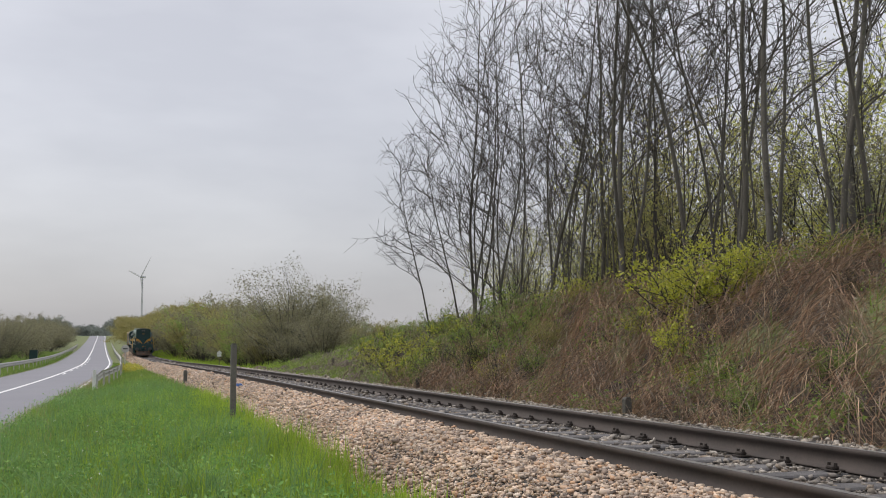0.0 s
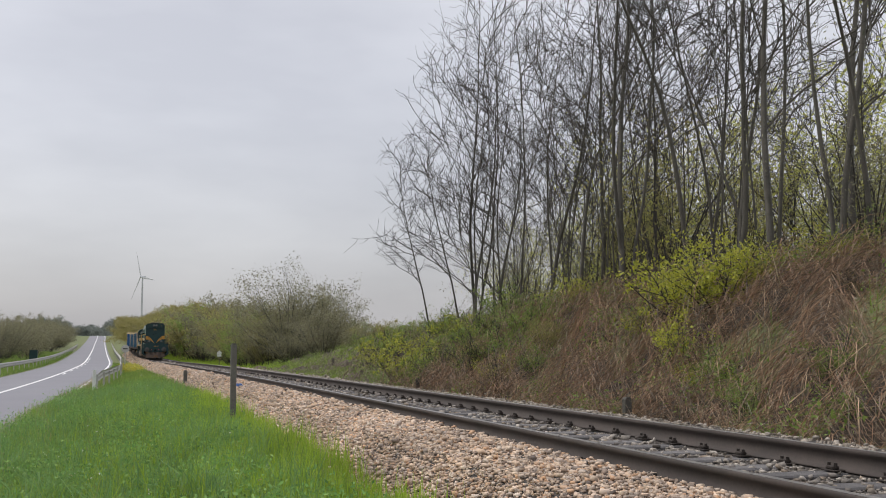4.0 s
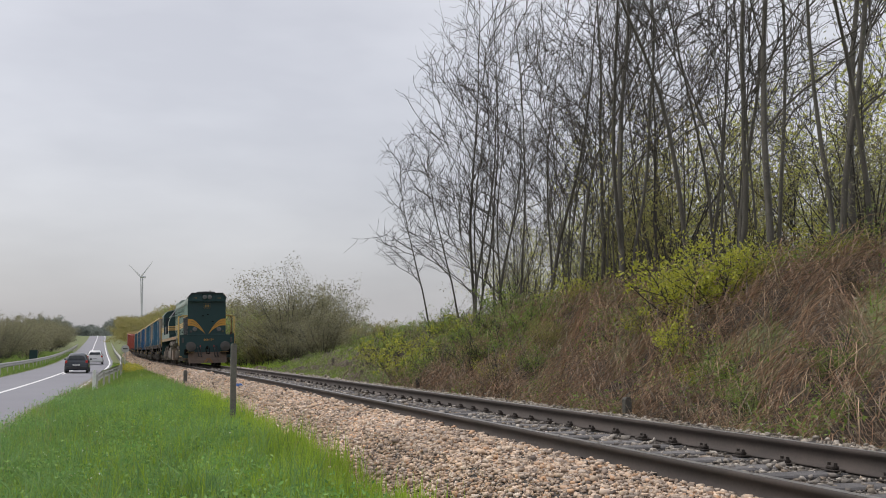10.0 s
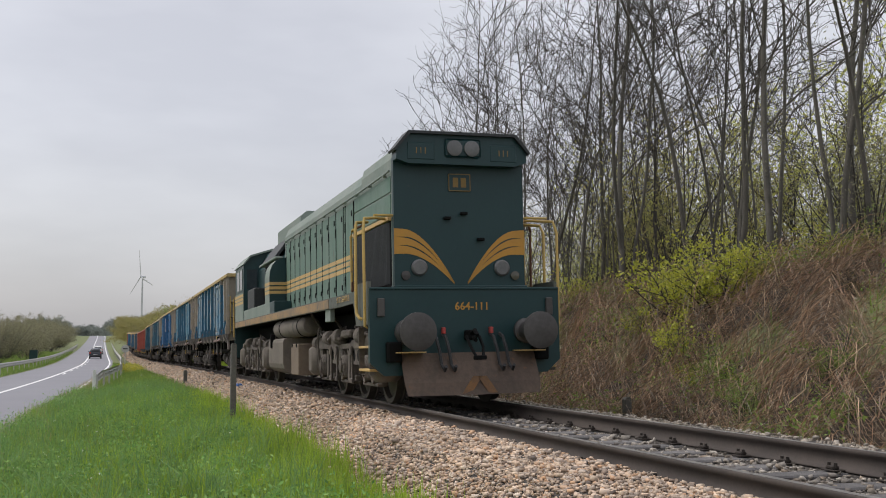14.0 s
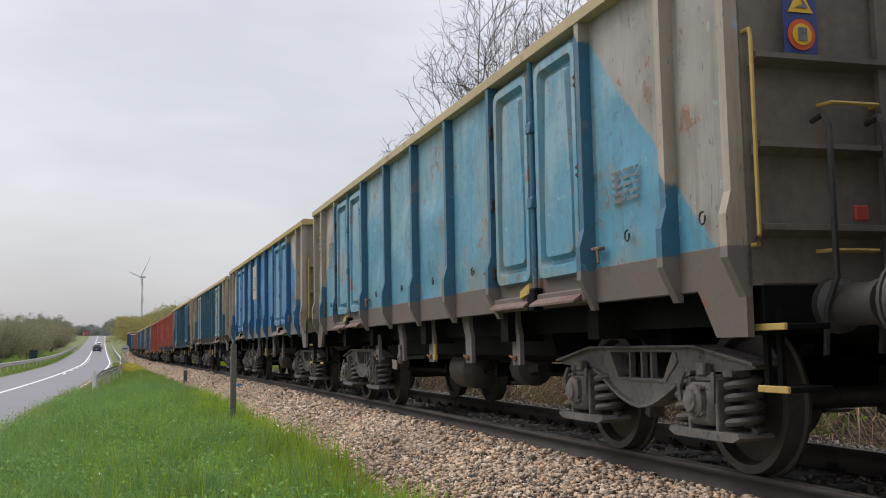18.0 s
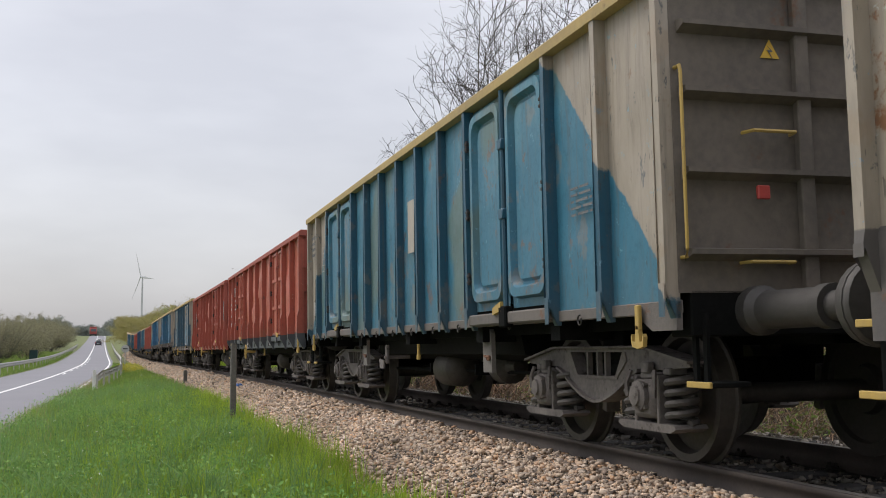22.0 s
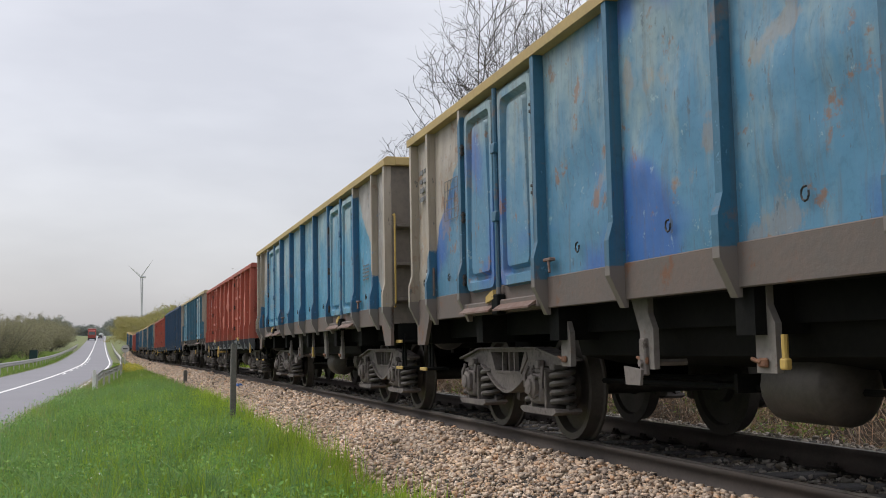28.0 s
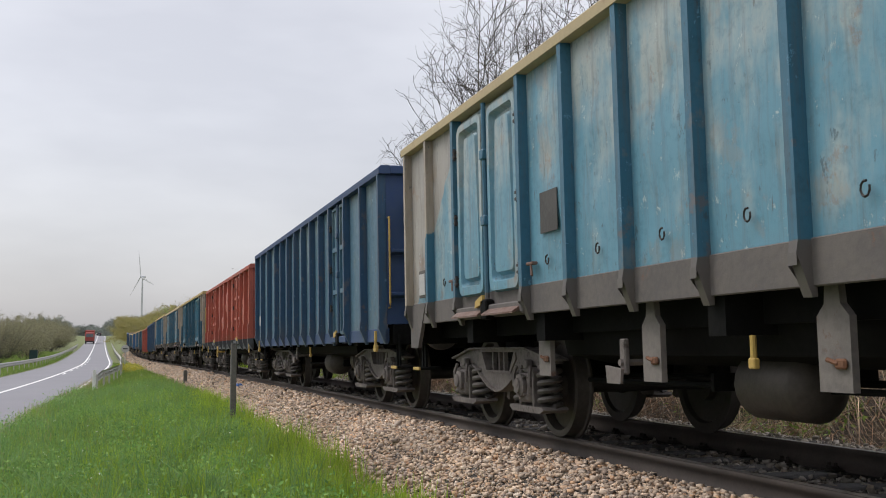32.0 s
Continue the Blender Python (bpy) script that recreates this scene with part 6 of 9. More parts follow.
        for z0, z1, u0, u1 in ((2.72, 3.0, 0.36, 1.2), (2.72, 3.0, 1.22, 2.72), (3.03, 3.26, 0.36, 2.72)):
            part("hood_panel", Geo().box(NOSE - u1, NOSE - u0, *sorted((sgn * 0.978, sgn * 0.992)), z0, z1, 0.004), M_PALEGREEN, loco, "faded pale green panel")
        # engine room doors
        edges = [2.75, 3.4, 3.55, 4.2, 4.85, 5.5, 6.1, 6.75, 7.4, 8.05, 8.7, 9.3, 9.95]
        for i in range(len(edges) - 1):
            u0, u1 = edges[i], edges[i + 1]
            d = part("engine_door", Geo().box(NOSE - u1 + 0.014, NOSE - u0 - 0.014, *sorted((sgn * 0.972, sgn * 0.996)), 1.7, 3.22, 0.006), M_PALEGREEN, loco, "faded pale green engine door")
            if u1 - u0 > 0.3:
                for z in (1.86, 3.05):
                    part("door_latch", Geo().box(NOSE - u0 - 0.16, NOSE - u0 - 0.1, *sorted((sgn * 0.996, sgn * 1.006)), z - 0.045, z + 0.045), M_UNDER, d, "dark latch")
                for z in (1.95, 2.85):
                    part("door_hinge", Geo().cyl((NOSE - u1 + 0.012, sgn * 1.0, z - 0.08), (NOSE - u1 + 0.012, sgn * 1.0, z + 0.08), 0.016, 6), M_UNDER, d)
            for k in range(3):
                z = 2.10 + k * 0.1
                part("door_stripe", Geo().box(NOSE - u1 + 0.014, NOSE - u0 - 0.014, *sorted((sgn * 0.996, sgn * 1.001)), z, z + 0.07), M_STRIPE, d, "ochre stripe")
        bent_rail("hood_rail", [(NOSE - 0.3, sgn * 1.02, 3.32), (NOSE - 2.2, sgn * 1.03, 3.29), (NOSE - 6.0, sgn * 1.03, 3.29), (NOSE - 9.9, sgn * 1.03, 3.29)], 0.016, M_GREYGREEN, loco, "thin grab rail along the hood")
        for i in range(11):
            u = 0.6 + i * 0.93
            part("rail_bracket", Geo().box(NOSE - u - 0.015, NOSE - u + 0.015, *sorted((sgn * 0.95, sgn * 1.04)), 3.27, 3.31), M_GREYGREEN, loco)
        # widened fairing behind the doors
        pr = [(sgn * 0.98, 1.62), (sgn * 1.38, 1.62), (sgn * 1.38, 2.5)] + [(sgn * (1.08 + 0.3 * math.cos(radians(a))), 2.5 + 0.42 * math.sin(radians(a))) for a in (20, 40, 60, 80)] + [(sgn * 0.98, 2.93)]
        fa = part("side_fairing", Geo().prism(pr, "x", NOSE - 10.75, NOSE - 10.0), M_GREYGREEN, loco, "pale curved fairing")
        part("fairing_face", Geo().prism([(y, z) for y, z in pr], "x", NOSE - 9.998, NOSE - 9.985), M_GREEN, fa, "dark green fairing front")
        for k in range(3):
            z = 2.10 + k * 0.1
            part("fairing_stripe", Geo().box(NOSE - 10.75, NOSE - 9.98, *sorted((sgn * 1.0, sgn * 1.385)), z, z + 0.07), M_STRIPE, fa, "ochre stripe")
        part("walkway_plate", Geo().box(NOSE - 15.1, NOSE - 9.9, *sorted((sgn * 1.33, sgn * 1.385)), 1.62, 1.9, 0.01), M_GREYGREEN, loco, "pale walkway side plate")
        part("walkway_end", Geo().box(NOSE - 9.9, NOSE - 9.2, *sorted((sgn * 1.0, sgn * 1.385)), 1.62, 1.9, 0.01), M_GREEN, loco)
        # rear equipment hood with grille
        part("grille", Geo().box(NOSE - 12.7, NOSE - 10.8, *sorted((sgn * 0.98, sgn * 1.1)), 1.95, 2.95, 0.01), M_LOUVRE, loco, "dark air grille")
        for i in range(14):
            if sgn < 0:
                part("grille_slat", Geo().box(NOSE - 12.66, NOSE - 10.84, -1.115, -1.1, 1.99 + i * 0.068, 2.025 + i * 0.068), M_UNDER, loco)
        part("slant_grille", Geo().prism([(sgn * 1.12, 2.97), (sgn * 1.16, 3.02), (sgn * 0.8, 3.5), (sgn * 0.74, 3.46)], "x", NOSE - 13.0, NOSE - 10.7), M_LOUVRE, loco, "slanted roof grille")
        part("grille_ledge", Geo().box(NOSE - 13.2, NOSE - 10.3, *sorted((sgn * 1.02, sgn * 1.2)), 2.95, 3.0, 0.008), M_GREYGREEN, loco)
        part("equipment_box", Geo().box(NOSE - 14.4, NOSE - 13.0, *sorted((sgn * 1.0, sgn * 1.36)), 1.9, 2.42, 0.02), M_LOUVRE, loco, "black equipment box")
    part("rear_hood", Geo().prism([(-0.98, 1.6), (0.98, 1.6), (0.98, 2.97), (0.74, 3.46), (-0.74, 3.46), (-0.98, 2.97)], "x", NOSE - 15.1, NOSE - 10.2), M_GREEN, loco, "dark green rear hood")
    # cab
    cab = part("cab", Geo().prism([(-1.39, 1.62), (1.39, 1.62), (1.39, 3.2), (1.2, 3.42), (0.6, 3.6), (-0.6, 3.6), (-1.2, 3.42), (-1.39, 3.2)], "x", NOSE - 17.15, NOSE - 15.1), M_GREEN, loco, "dark green driver's cab")
    part("cab_roof", Geo().prism([(-1.42, 3.18), (-1.22, 3.44), (-0.6, 3.63), (0.6, 3.63), (1.22, 3.44), (1.42, 3.18), (1.38, 3.18), (1.2, 3.4), (0.6, 3.58), (-0.6, 3.58), (-1.2, 3.4), (-1.38, 3.18)], "x", NOSE - 17.3, NOSE - 15.0), M_GREYGREEN, cab, "grey cab roof")
    for sgn in (-1, 1):
        part("cab_side", Geo().box(NOSE - 17.15, NOSE - 15.1, *sorted((sgn * 1.39, sgn * 1.4)), 1.64, 2.42), M_GREYGREEN, cab, "faded grey-green lower side")
        for k in range(3):
            z = 2.10 + k * 0.1
            part("cab_stripe", Geo().box(NOSE - 17.15, NOSE - 15.1, *sorted((sgn * 1.4, sgn * 1.405)), z, z + 0.07), M_STRIPE, cab, "ochre stripe")
        for u0, u1 in ((15.35, 16.0), (16.1, 16.75)):
            part("cab_window", Geo().box(NOSE - u1, NOSE - u0, *sorted((sgn * 1.385, sgn * 1.398)), 2.5, 3.08, 0.004), M_GLASS, cab, "dark sliding cab window")
            part("window_frame", grid_table(1, 1, u1 - u0, 0.58, 0.035).mesh("window_frame", M_GREYGREEN), None, cab, at=pose(NOSE - (u0 + u1) / 2, sgn * 1.4, 2.79, 90, 0, 0 if sgn < 0 else 180))
        part("front_cab_window", Geo().box(NOSE - 15.1, NOSE - 15.085, *sorted((sgn * 1.02, sgn * 1.3)), 2.5, 3.05, 0.004), M_GLASS, cab, "tall cab window")
        bent_rail("cab_rail", [(NOSE - 17.2, sgn * 1.43, 1.2), (NOSE - 17.2, sgn * 1.45, 2.3), (NOSE - 17.16, sgn * 1.4, 2.4)], 0.02, M_YELLOW, cab, "yellow handrail")
    # below the deck
    for sgn in (-1, 1):
        part("air_reservoir", Geo().lathe([(0.03, -1.95), (0.16, -1.92), (0.205, -1.84), (0.205, 1.84), (0.16, 1.92), (0.03, 1.95)], (NOSE - 7.8, sgn * 1.14, 1.27), "x", 20), M_TANK, loco, "dusty cylindrical air reservoir", smooth=True)
        for u in (8.75, 6.4):
            part("reservoir_strap", Geo().lathe([(0.208, -0.03), (0.214, -0.03), (0.214, 0.03), (0.208, 0.03)], (NOSE - u, sgn * 1.14, 1.27), "x", 20), M_UNDER, loco)
        ft = part("fuel_tank", Geo().prism([(sgn * 0.1, 1.04), (sgn * 1.28, 1.06), (sgn * 1.34, 1.03), (sgn * 1.36, 0.97), (sgn * 1.36, 0.52), (sgn * 1.33, 0.42), (sgn * 1.24, 0.34), (sgn * 1.05, 0.29), (sgn * 0.1, 0.28)], "x", NOSE - 10.3, NOSE - 8.08), M_TANK, loco, "dusty taupe fuel tank")
        part("tank_bracket", Geo().box(NOSE - 9.75, NOSE - 9.66, *sorted((sgn * 1.3, sgn * 1.4)), 0.85, 1.16, 0.01), M_UNDER, ft)
        part("battery_box", Geo().box(NOSE - 7.02, NOSE - 6.15, *sorted((sgn * 0.6, sgn * 1.36)), 0.32, 0.93, 0.015), M_BATTERY, loco, "dusty brown battery box")
        for u in (6.32, 6.85):
            part("box_latch", Geo().box(NOSE - u - 0.03, NOSE - u + 0.03, *sorted((sgn * 1.36, sgn * 1.375)), 0.86, 0.93), M_UNDER, loco)
        g = Geo()
        part("sill_drop", Geo().box(NOSE - 3.28, NOSE - 2.86, *sorted((sgn * 1.3, sgn * 1.38)), 1.26, 1.5, 0.008), M_GREYGREEN, loco)
        rc = random.Random(9)
        for u0, u1 in ((0.95, 2.5), (2.3, 3.5), (3.5, 5.6), (11.4, 14.0)):
            for i in range(6):
                pts = [(NOSE - (u0 + (u1 - u0) * q), sgn * (1.02 + rc.uniform(-0.04, 0.06)), 1.16 - 0.12 * math.sin(math.pi * q) + rc.uniform(-0.035, 0.035)) for q in (0, 0.16, 0.33, 0.5, 0.67, 0.84, 1)]
                part("cable", Geo().tube(pts, 0.013, 5), M_DUST, loco, "dusty black cable", smooth=True)
        for u in (1.35, 3.3, 5.0):
            part("strut", Geo().cyl((NOSE - u, sgn * 1.3, 1.46), (NOSE - u - 0.75, sgn * 0.85, 1.02), 0.025, 6), M_DUST, loco, "dusty steel strut")
        # dark seams between the engine doors
        for i, u in enumerate(edges):
            w = 0.016 if i % 2 else 0.008
            part("door_seam", Geo().box(NOSE - u - w, NOSE - u + w, *sorted((sgn * 0.985, sgn * 1.0025)), 1.69, 3.24), M_UNDER, loco, "dark seam between doors")
    part("number_line", text_mesh("92 73 2 664 111-3", 0.125, M_STRIPE), None, loco, "yellow lettering on the sill", at=side_sign(NOSE - 1.68, 1.565, -1.416))
    loco_bogie(loco, NOSE - 2.92, False)
    loco_bogie(loco, -NOSE + 2.9, True)
    part("rear_plate", Geo().box(-NOSE, -NOSE + 0.08, -1.4, 1.4, 0.6, 1.62, 0.01), M_GREEN, loco)
    TRAIN.insert(0, (loco, NOSE))


g = Geo().lathe([(0.12, 0.0), (0.18, 0.0), (0.18, 0.06), (0.14, 0.09), (0.135, 0.34), (0.1, 0.36), (0.1, 0.5), (0.23, 0.54), (0.255, 0.56), (0.255, 0.585), (0.2, 0.605), (0.0, 0.615)], (0, 0, 0), "x", 26)
MESH["big_buffer"] = g.mesh("buffer", M_BUFFER, True)
make_loco()

# ---- sleepers, fastenings, loose ballast ----
SLEEPER_MESH = Geo().box(-0.12, 0.12, -1.28, 1.28, -0.33, -0.168, 0.014).mesh("sleeper", M_SLEEPER)
g = Geo().box(-0.08, 0.08, -0.17, 0.17, -0.17, -0.158, 0.004)
for yy in (-0.12, 0.12):
    g.box(-0.05, 0.05, yy - 0.03, yy + 0.03, -0.16, -0.13, 0.008)
    for xx in (-0.04, 0.04):
        g.cyl((xx, yy, -0.15), (xx, yy, -0.108), 0.015, 6)
FASTEN_MESH = g.mesh("rail_fastening", M_CLIP)


def lay_sleepers():
    r = random.Random(11)
    s = -6.0
    while s < 150:
        p = on_track(s)
        a = float(np.interp(s, ARC, TURN))
        m = pose(p.x, p.y, p.z, CANT * 0, 0, 90 - math.degrees(a)) @ pose(0, 0, r.uniform(-0.012, 0.004), 0, 0, r.uniform(-1.5, 1.5))
        sl = part("sleeper", SLEEPER_MESH, None, track, at=m)
        if s < 45:
            for side in (-0.753, 0.753):
                part("rail_fastening", FASTEN_MESH, None, sl, at=pose(0, side, side * math.sin(radians(CANT)) * -1))
        s += 0.61 + r.uniform(-0.02, 0.02)


lay_sleepers()


def palette(name, cols, rough=0.9, relief=0.5, scale=30.0, through_light=0.0, dist=0.01):
    """A material whose colour is drawn from a row of colours, one draw for each loose piece."""
    m, nt, b = node_mat(name)
    ge = nt.nodes.new("ShaderNodeNewGeometry")
    ramp = nt.nodes.new("ShaderNodeValToRGB")
    ramp.color_ramp.interpolation = "LINEAR"
    el = ramp.color_ramp.elements
    while len(el) < len(cols):
        el.new(0.5)
    for i, c in enumerate(cols):
        el[i].position, el[i].color = i / (len(cols) - 1), (*c, 1)
    nt.links.new(ge.outputs["Random Per Island"], ramp.inputs["Fac"])
    v = coords(nt)
    n = noise_of(nt, v, scale, 5.0, 0.65)
    big = noise_of(nt, v, 0.5, 3.0, 0.5)
    col = mixc(nt, mth(nt, "MULTIPLY", step(nt, n, 0.45, 0.7), 0.35), ramp.outputs["Color"], tuple(c * 0.5 for c in cols[0]))
    hv = nt.nodes.new("ShaderNodeHueSaturation")
    nt.links.new(col, hv.inputs["Color"])
    nt.links.new(mth(nt, "ADD", mth(nt, "MULTIPLY", big, 1.0), 0.55), hv.inputs["Value"])
    nt.links.new(hv.outputs["Color"], b.inputs["Base Color"])
    b.inputs["Roughness"].default_value = rough
    if relief:
        bump(nt, b, n, relief, dist)
    if through_light:
        tr = nt.nodes.new("ShaderNodeBsdfTranslucent")
        mx = nt.nodes.new("ShaderNodeMixShader")
        mx.inputs[0].default_value = through_light
        nt.links.new(hv.outputs["Color"], tr.inputs["Color"])
        nt.links.new(b.outputs[0], mx.inputs[1])
        nt.links.new(tr.outputs[0], mx.inputs[2])
        nt.links.new(mx.outputs[0], nt.nodes["Material Output"].inputs["Surface"])
    return m


M_STONE = palette("crushed_limestone", [(0.594, 0.445, 0.318), (0.424, 0.318, 0.233), (0.7, 0.551, 0.413), (0.265, 0.201, 0.159), (0.668, 0.562, 0.456), (0.583, 0.35, 0.201), (0.53, 0.435, 0.35), (0.127, 0.101, 0.085), (0.636, 0.456, 0.307), (0.466, 0.392, 0.339)], relief=0.12)
M_STONE_DARK = palette("sooty_grey_ballast", [(0.2, 0.175, 0.15), (0.32, 0.285, 0.24), (0.08, 0.07, 0.062), (0.46, 0.41, 0.35), (0.14, 0.125, 0.105), (0.3, 0.24, 0.18)], relief=0.12)
M_STONE_PALE = palette("pale_ballast", [(0.4, 0.345, 0.28), (0.29, 0.25, 0.2), (0.46, 0.40, 0.33), (0.17, 0.15, 0.125)])
rng = np.random.default_rng(5)


def track_points(s, lat, z):
    x, y, a, h = (np.interp(s, ARC, t) for t in (TX, TY, TURN, TZ))
    return np.stack([x + lat * np.cos(a), y - lat * np.sin(a), h + z + lat * math.sin(radians(CANT))], 1)


def scatter_stones(name, zones, material, label):
    """Crushed stones, six-sided and irregular. zones: s from, to, lat from, to, number, size from, to."""
    cube = np.array([(x, y, z) for x in (-1, 1) for y in (-1, 1) for z in (-1, 1)], dtype=float)
    quads = np.array([(0, 1, 3, 2), (4, 6, 7, 5), (0, 4, 5, 1), (2, 3, 7, 6), (0, 2, 6, 4), (1, 5, 7, 3)])
    px, pz = zip(*BALLAST_PROFILE)
    out = []
    for s0, s1, l0, l1, n, r0, r1 in zones:
        s, lat = rng.uniform(s0, s1, n), rng.uniform(l0, l1, n)
        size = rng.uniform(r0, r1, n) * rng.choice([0.6, 0.85, 1.0, 1.0, 1.35, 1.7], n, p=[0.2, 0.25, 0.2, 0.2, 0.11, 0.04])
        z = np.interp(lat, px, pz) + size * rng.uniform(-0.45, 0.8, n)
        c = track_points(s, lat, z)
        shape = cube[None] * rng.uniform(0.3, 1.0, (n, 8, 3)) * np.stack([np.full(n, 1.2), rng.uniform(0.6, 1.1, n), rng.uniform(0.4, 0.8, n)], 1)[:, None]
        e = rng.uniform(0, 2 * np.pi, n)
        t = rng.normal(0, 0.75, n)
        ce, se, ct, st = np.cos(e), np.sin(e), np.cos(t), np.sin(t)
        x, y, zz = shape[..., 0], shape[..., 1], shape[..., 2]
        y, zz = y * ct[:, None] - zz * st[:, None], y * st[:, None] + zz * ct[:, None]
        x, y = x * ce[:, None] - y * se[:, None], x * se[:, None] + y * ce[:, None]
        out.append(c[:, None] + np.stack([x, y, zz], 2) * (size * 0.62)[:, None, None])
    v = np.concatenate(out)
    n = len(v)
    f = (np.arange(n)[:, None, None] * 8 + quads[None]).reshape(-1, 4)
    return tagged(new(name, quick_mesh(name, v.reshape(-1, 3), f, material)), label, "gravel", kind="stuff")


scatter_stones("loose_ballast", [(3, 16, -2.25, -0.84, 34000, 0.019, 0.037), (16, 34, -2.25, -0.84, 24000, 0.024, 0.044), (34, 80, -2.3, -0.84, 17000, 0.034, 0.06), (80, 190, -2.3, -0.84, 9000, 0.06, 0.1)], M_STONE, "warm beige and grey crushed stones on the track shoulder")
scatter_stones("track_gravel", [(3, 18, -0.66, 0.66, 8500, 0.022, 0.044), (18, 45, -0.66, 0.66, 5500, 0.03, 0.06), (45, 110, -0.66, 0.66, 4000, 0.05, 0.08)], M_STONE_DARK, "sooty grey stones between the rails")
scatter_stones("far_shoulder_gravel", [(3, 30, 0.9, 2.5, 11000, 0.02, 0.036), (30, 60, 0.9, 2.4, 3500, 0.04, 0.06)], M_STONE_PALE, "pale grey crushed stones on the far shoulder")

# ---- grass ----
M_GRASS = palette("meadow_grass", [(0.174, 0.278, 0.052), (0.244, 0.371, 0.07), (0.139, 0.232, 0.064), (0.29, 0.406, 0.081), (0.197, 0.325, 0.052), (0.371, 0.36, 0.151)], 0.55, 0.0, through_light=0.4)
M_GRASS_BRIGHT = palette("young_bright_grass", [(0.269, 0.403, 0.039), (0.358, 0.493, 0.05), (0.213, 0.336, 0.045), (0.403, 0.515, 0.067), (0.302, 0.437, 0.045)], 0.5, 0.0, through_light=0.4)
M_STRAW = palette("dry_straw_grass", [(0.40, 0.34, 0.2), (0.3, 0.25, 0.15), (0.48, 0.40, 0.25), (0.23, 0.22, 0.1)], 0.8, 0.0, through_light=0.25)
M_WEED = palette("weed_leaves", [(0.18, 0.324, 0.09), (0.252, 0.408, 0.102), (0.144, 0.252, 0.078), (0.312, 0.444, 0.108)], 0.85, 0.0, through_light=0.35)


def blades(name, a, b, h0, h1, w, material, label, category="grass", curl=0.35):
    """Grass blades of two bends rising from the ground at a, b."""
    n = len(a)
    x, y = ab(a, b)
    z = ground_z(a, b) - 0.02
    h = rng.uniform(h0, h1, n) * rng.choice([0.6, 0.8, 1.0, 1.35], n) * (0.8 + 0.45 * np.sin(a * 1.9 + 2 * np.sin(b * 2.3)) * np.sin(b * 3.1 + np.sin(a * 1.3)))
    t = rng.uniform(0, 2 * np.pi, n)
    lean = rng.uniform(0.05, curl, n)
    d = np.stack([np.cos(t), np.sin(t)], 1)
    q = rng.uniform(0, 2 * np.pi, n)
    sd = np.stack([np.cos(q), np.sin(q)], 1)
    ww = w * rng.uniform(0.7, 1.4, n)
    base = np.stack([x, y, z], 1)
    v = np.zeros((n, 5, 3))
    for k, (f, off, wide) in enumerate(((0, 0, -1), (0, 0, 1), (0.55, 0.3, -0.8), (0.55, 0.3, 0.8), (1.0, 1.0, 0))):
        v[:, k] = base
        v[:, k, :2] += d * (lean * h * off)[:, None] + sd * (ww * wide / 2)[:, None]
        v[:, k, 2] += h * f * (1 - 0.25 * lean * off)
    f = (np.arange(n)[:, None, None] * 5 + np.array([(0, 1, 3), (0, 3, 2), (2, 3, 4)])[None]).reshape(-1, 3)
    return tagged(new(name, quick_mesh(name, v.reshape(-1, 3), f, material)), label, category, kind="stuff")


def verge(n, a0, a1, l0, l1, power=1.0):
    """Points between the ballast and the road: l from 0 at the ballast to 1 at the road's edge."""
    a = a0 + (a1 - a0) * rng.uniform(0, 1, n) ** power
    tb, rb = track_b(a) - 2.2, road_b(a) + ROAD_HALF
    l = rng.uniform(l0, l1, n)
    return a, tb + (rb - tb) * l + rng.normal(0, 0.06, n)


def patchy(a, b, scale, level):
    """Keep points where a slow noise is above the level."""
    keep = [noise.noise(Vector((float(p) * scale, float(q) * scale, 3.0))) > level for p, q in zip(a[:], b[:])]
    k = np.array(keep)
    return a[k], b[k]


a, b = verge(78000, 5, 34, 0.05, 1.06, 1.25)
blades("meadow_grass", a, b, 0.14, 0.34, 0.011, M_GRASS, "mixed green meadow grass on the verge")
a, b = verge(60000, 34, 110, 0.0, 1.0, 1.4)
blades("distant_verge_grass", a, b, 0.12, 0.24, 0.022, M_GRASS, "green grass along the road verge")
a, b = verge(75000, 5, 32, -0.02, 1.0, 1.1)
k = rng.uniform(0, 1, len(a)) < np.clip(1.25 - 1.6 * (track_b(a) - 2.2 - b) / np.maximum(track_b(a) - 2.2 - road_b(a) - ROAD_HALF, 0.5), 0.12, 1)
a, b = a[k], b[k]
blades("tall_young_grass", a, b, 0.2, 0.4, 0.010, M_GRASS_BRIGHT, "tall bright yellow-green young grass beside the ballast")
a, b = verge(15000, 6, 70, 0.8, 1.12, 1.2)
blades("dry_grass", a, b, 0.12, 0.3, 0.008, M_STRAW, "dry straw-coloured grass at the road's edge")
a, b = verge(7000, 5, 60, 0.0, 0.08, 1.0)
blades("dry_ballast_grass", a, b, 0.08, 0.22, 0.008, M_STRAW, "dry grass at the foot of the ballast")
a = rng.uniform(10, 200, 50000)
b = road_b(a) - ROAD_HALF - 0.3 - rng.uniform(0, 1, 50000) ** 1.3 * 9
blades("far_verge_grass", a, b, 0.15, 0.4, 0.03, M_GRASS, "green grass beyond the road")
a = 40 + 170 * rng.uniform(0, 1, 52000) ** 1.3
b = track_b(a) + 2.6 + rng.uniform(0, 1, 52000) * 7
blades("trackside_grass", a, b, 0.12, 0.35, 0.032, M_GRASS_BRIGHT, "bright grass on the far side of the track")


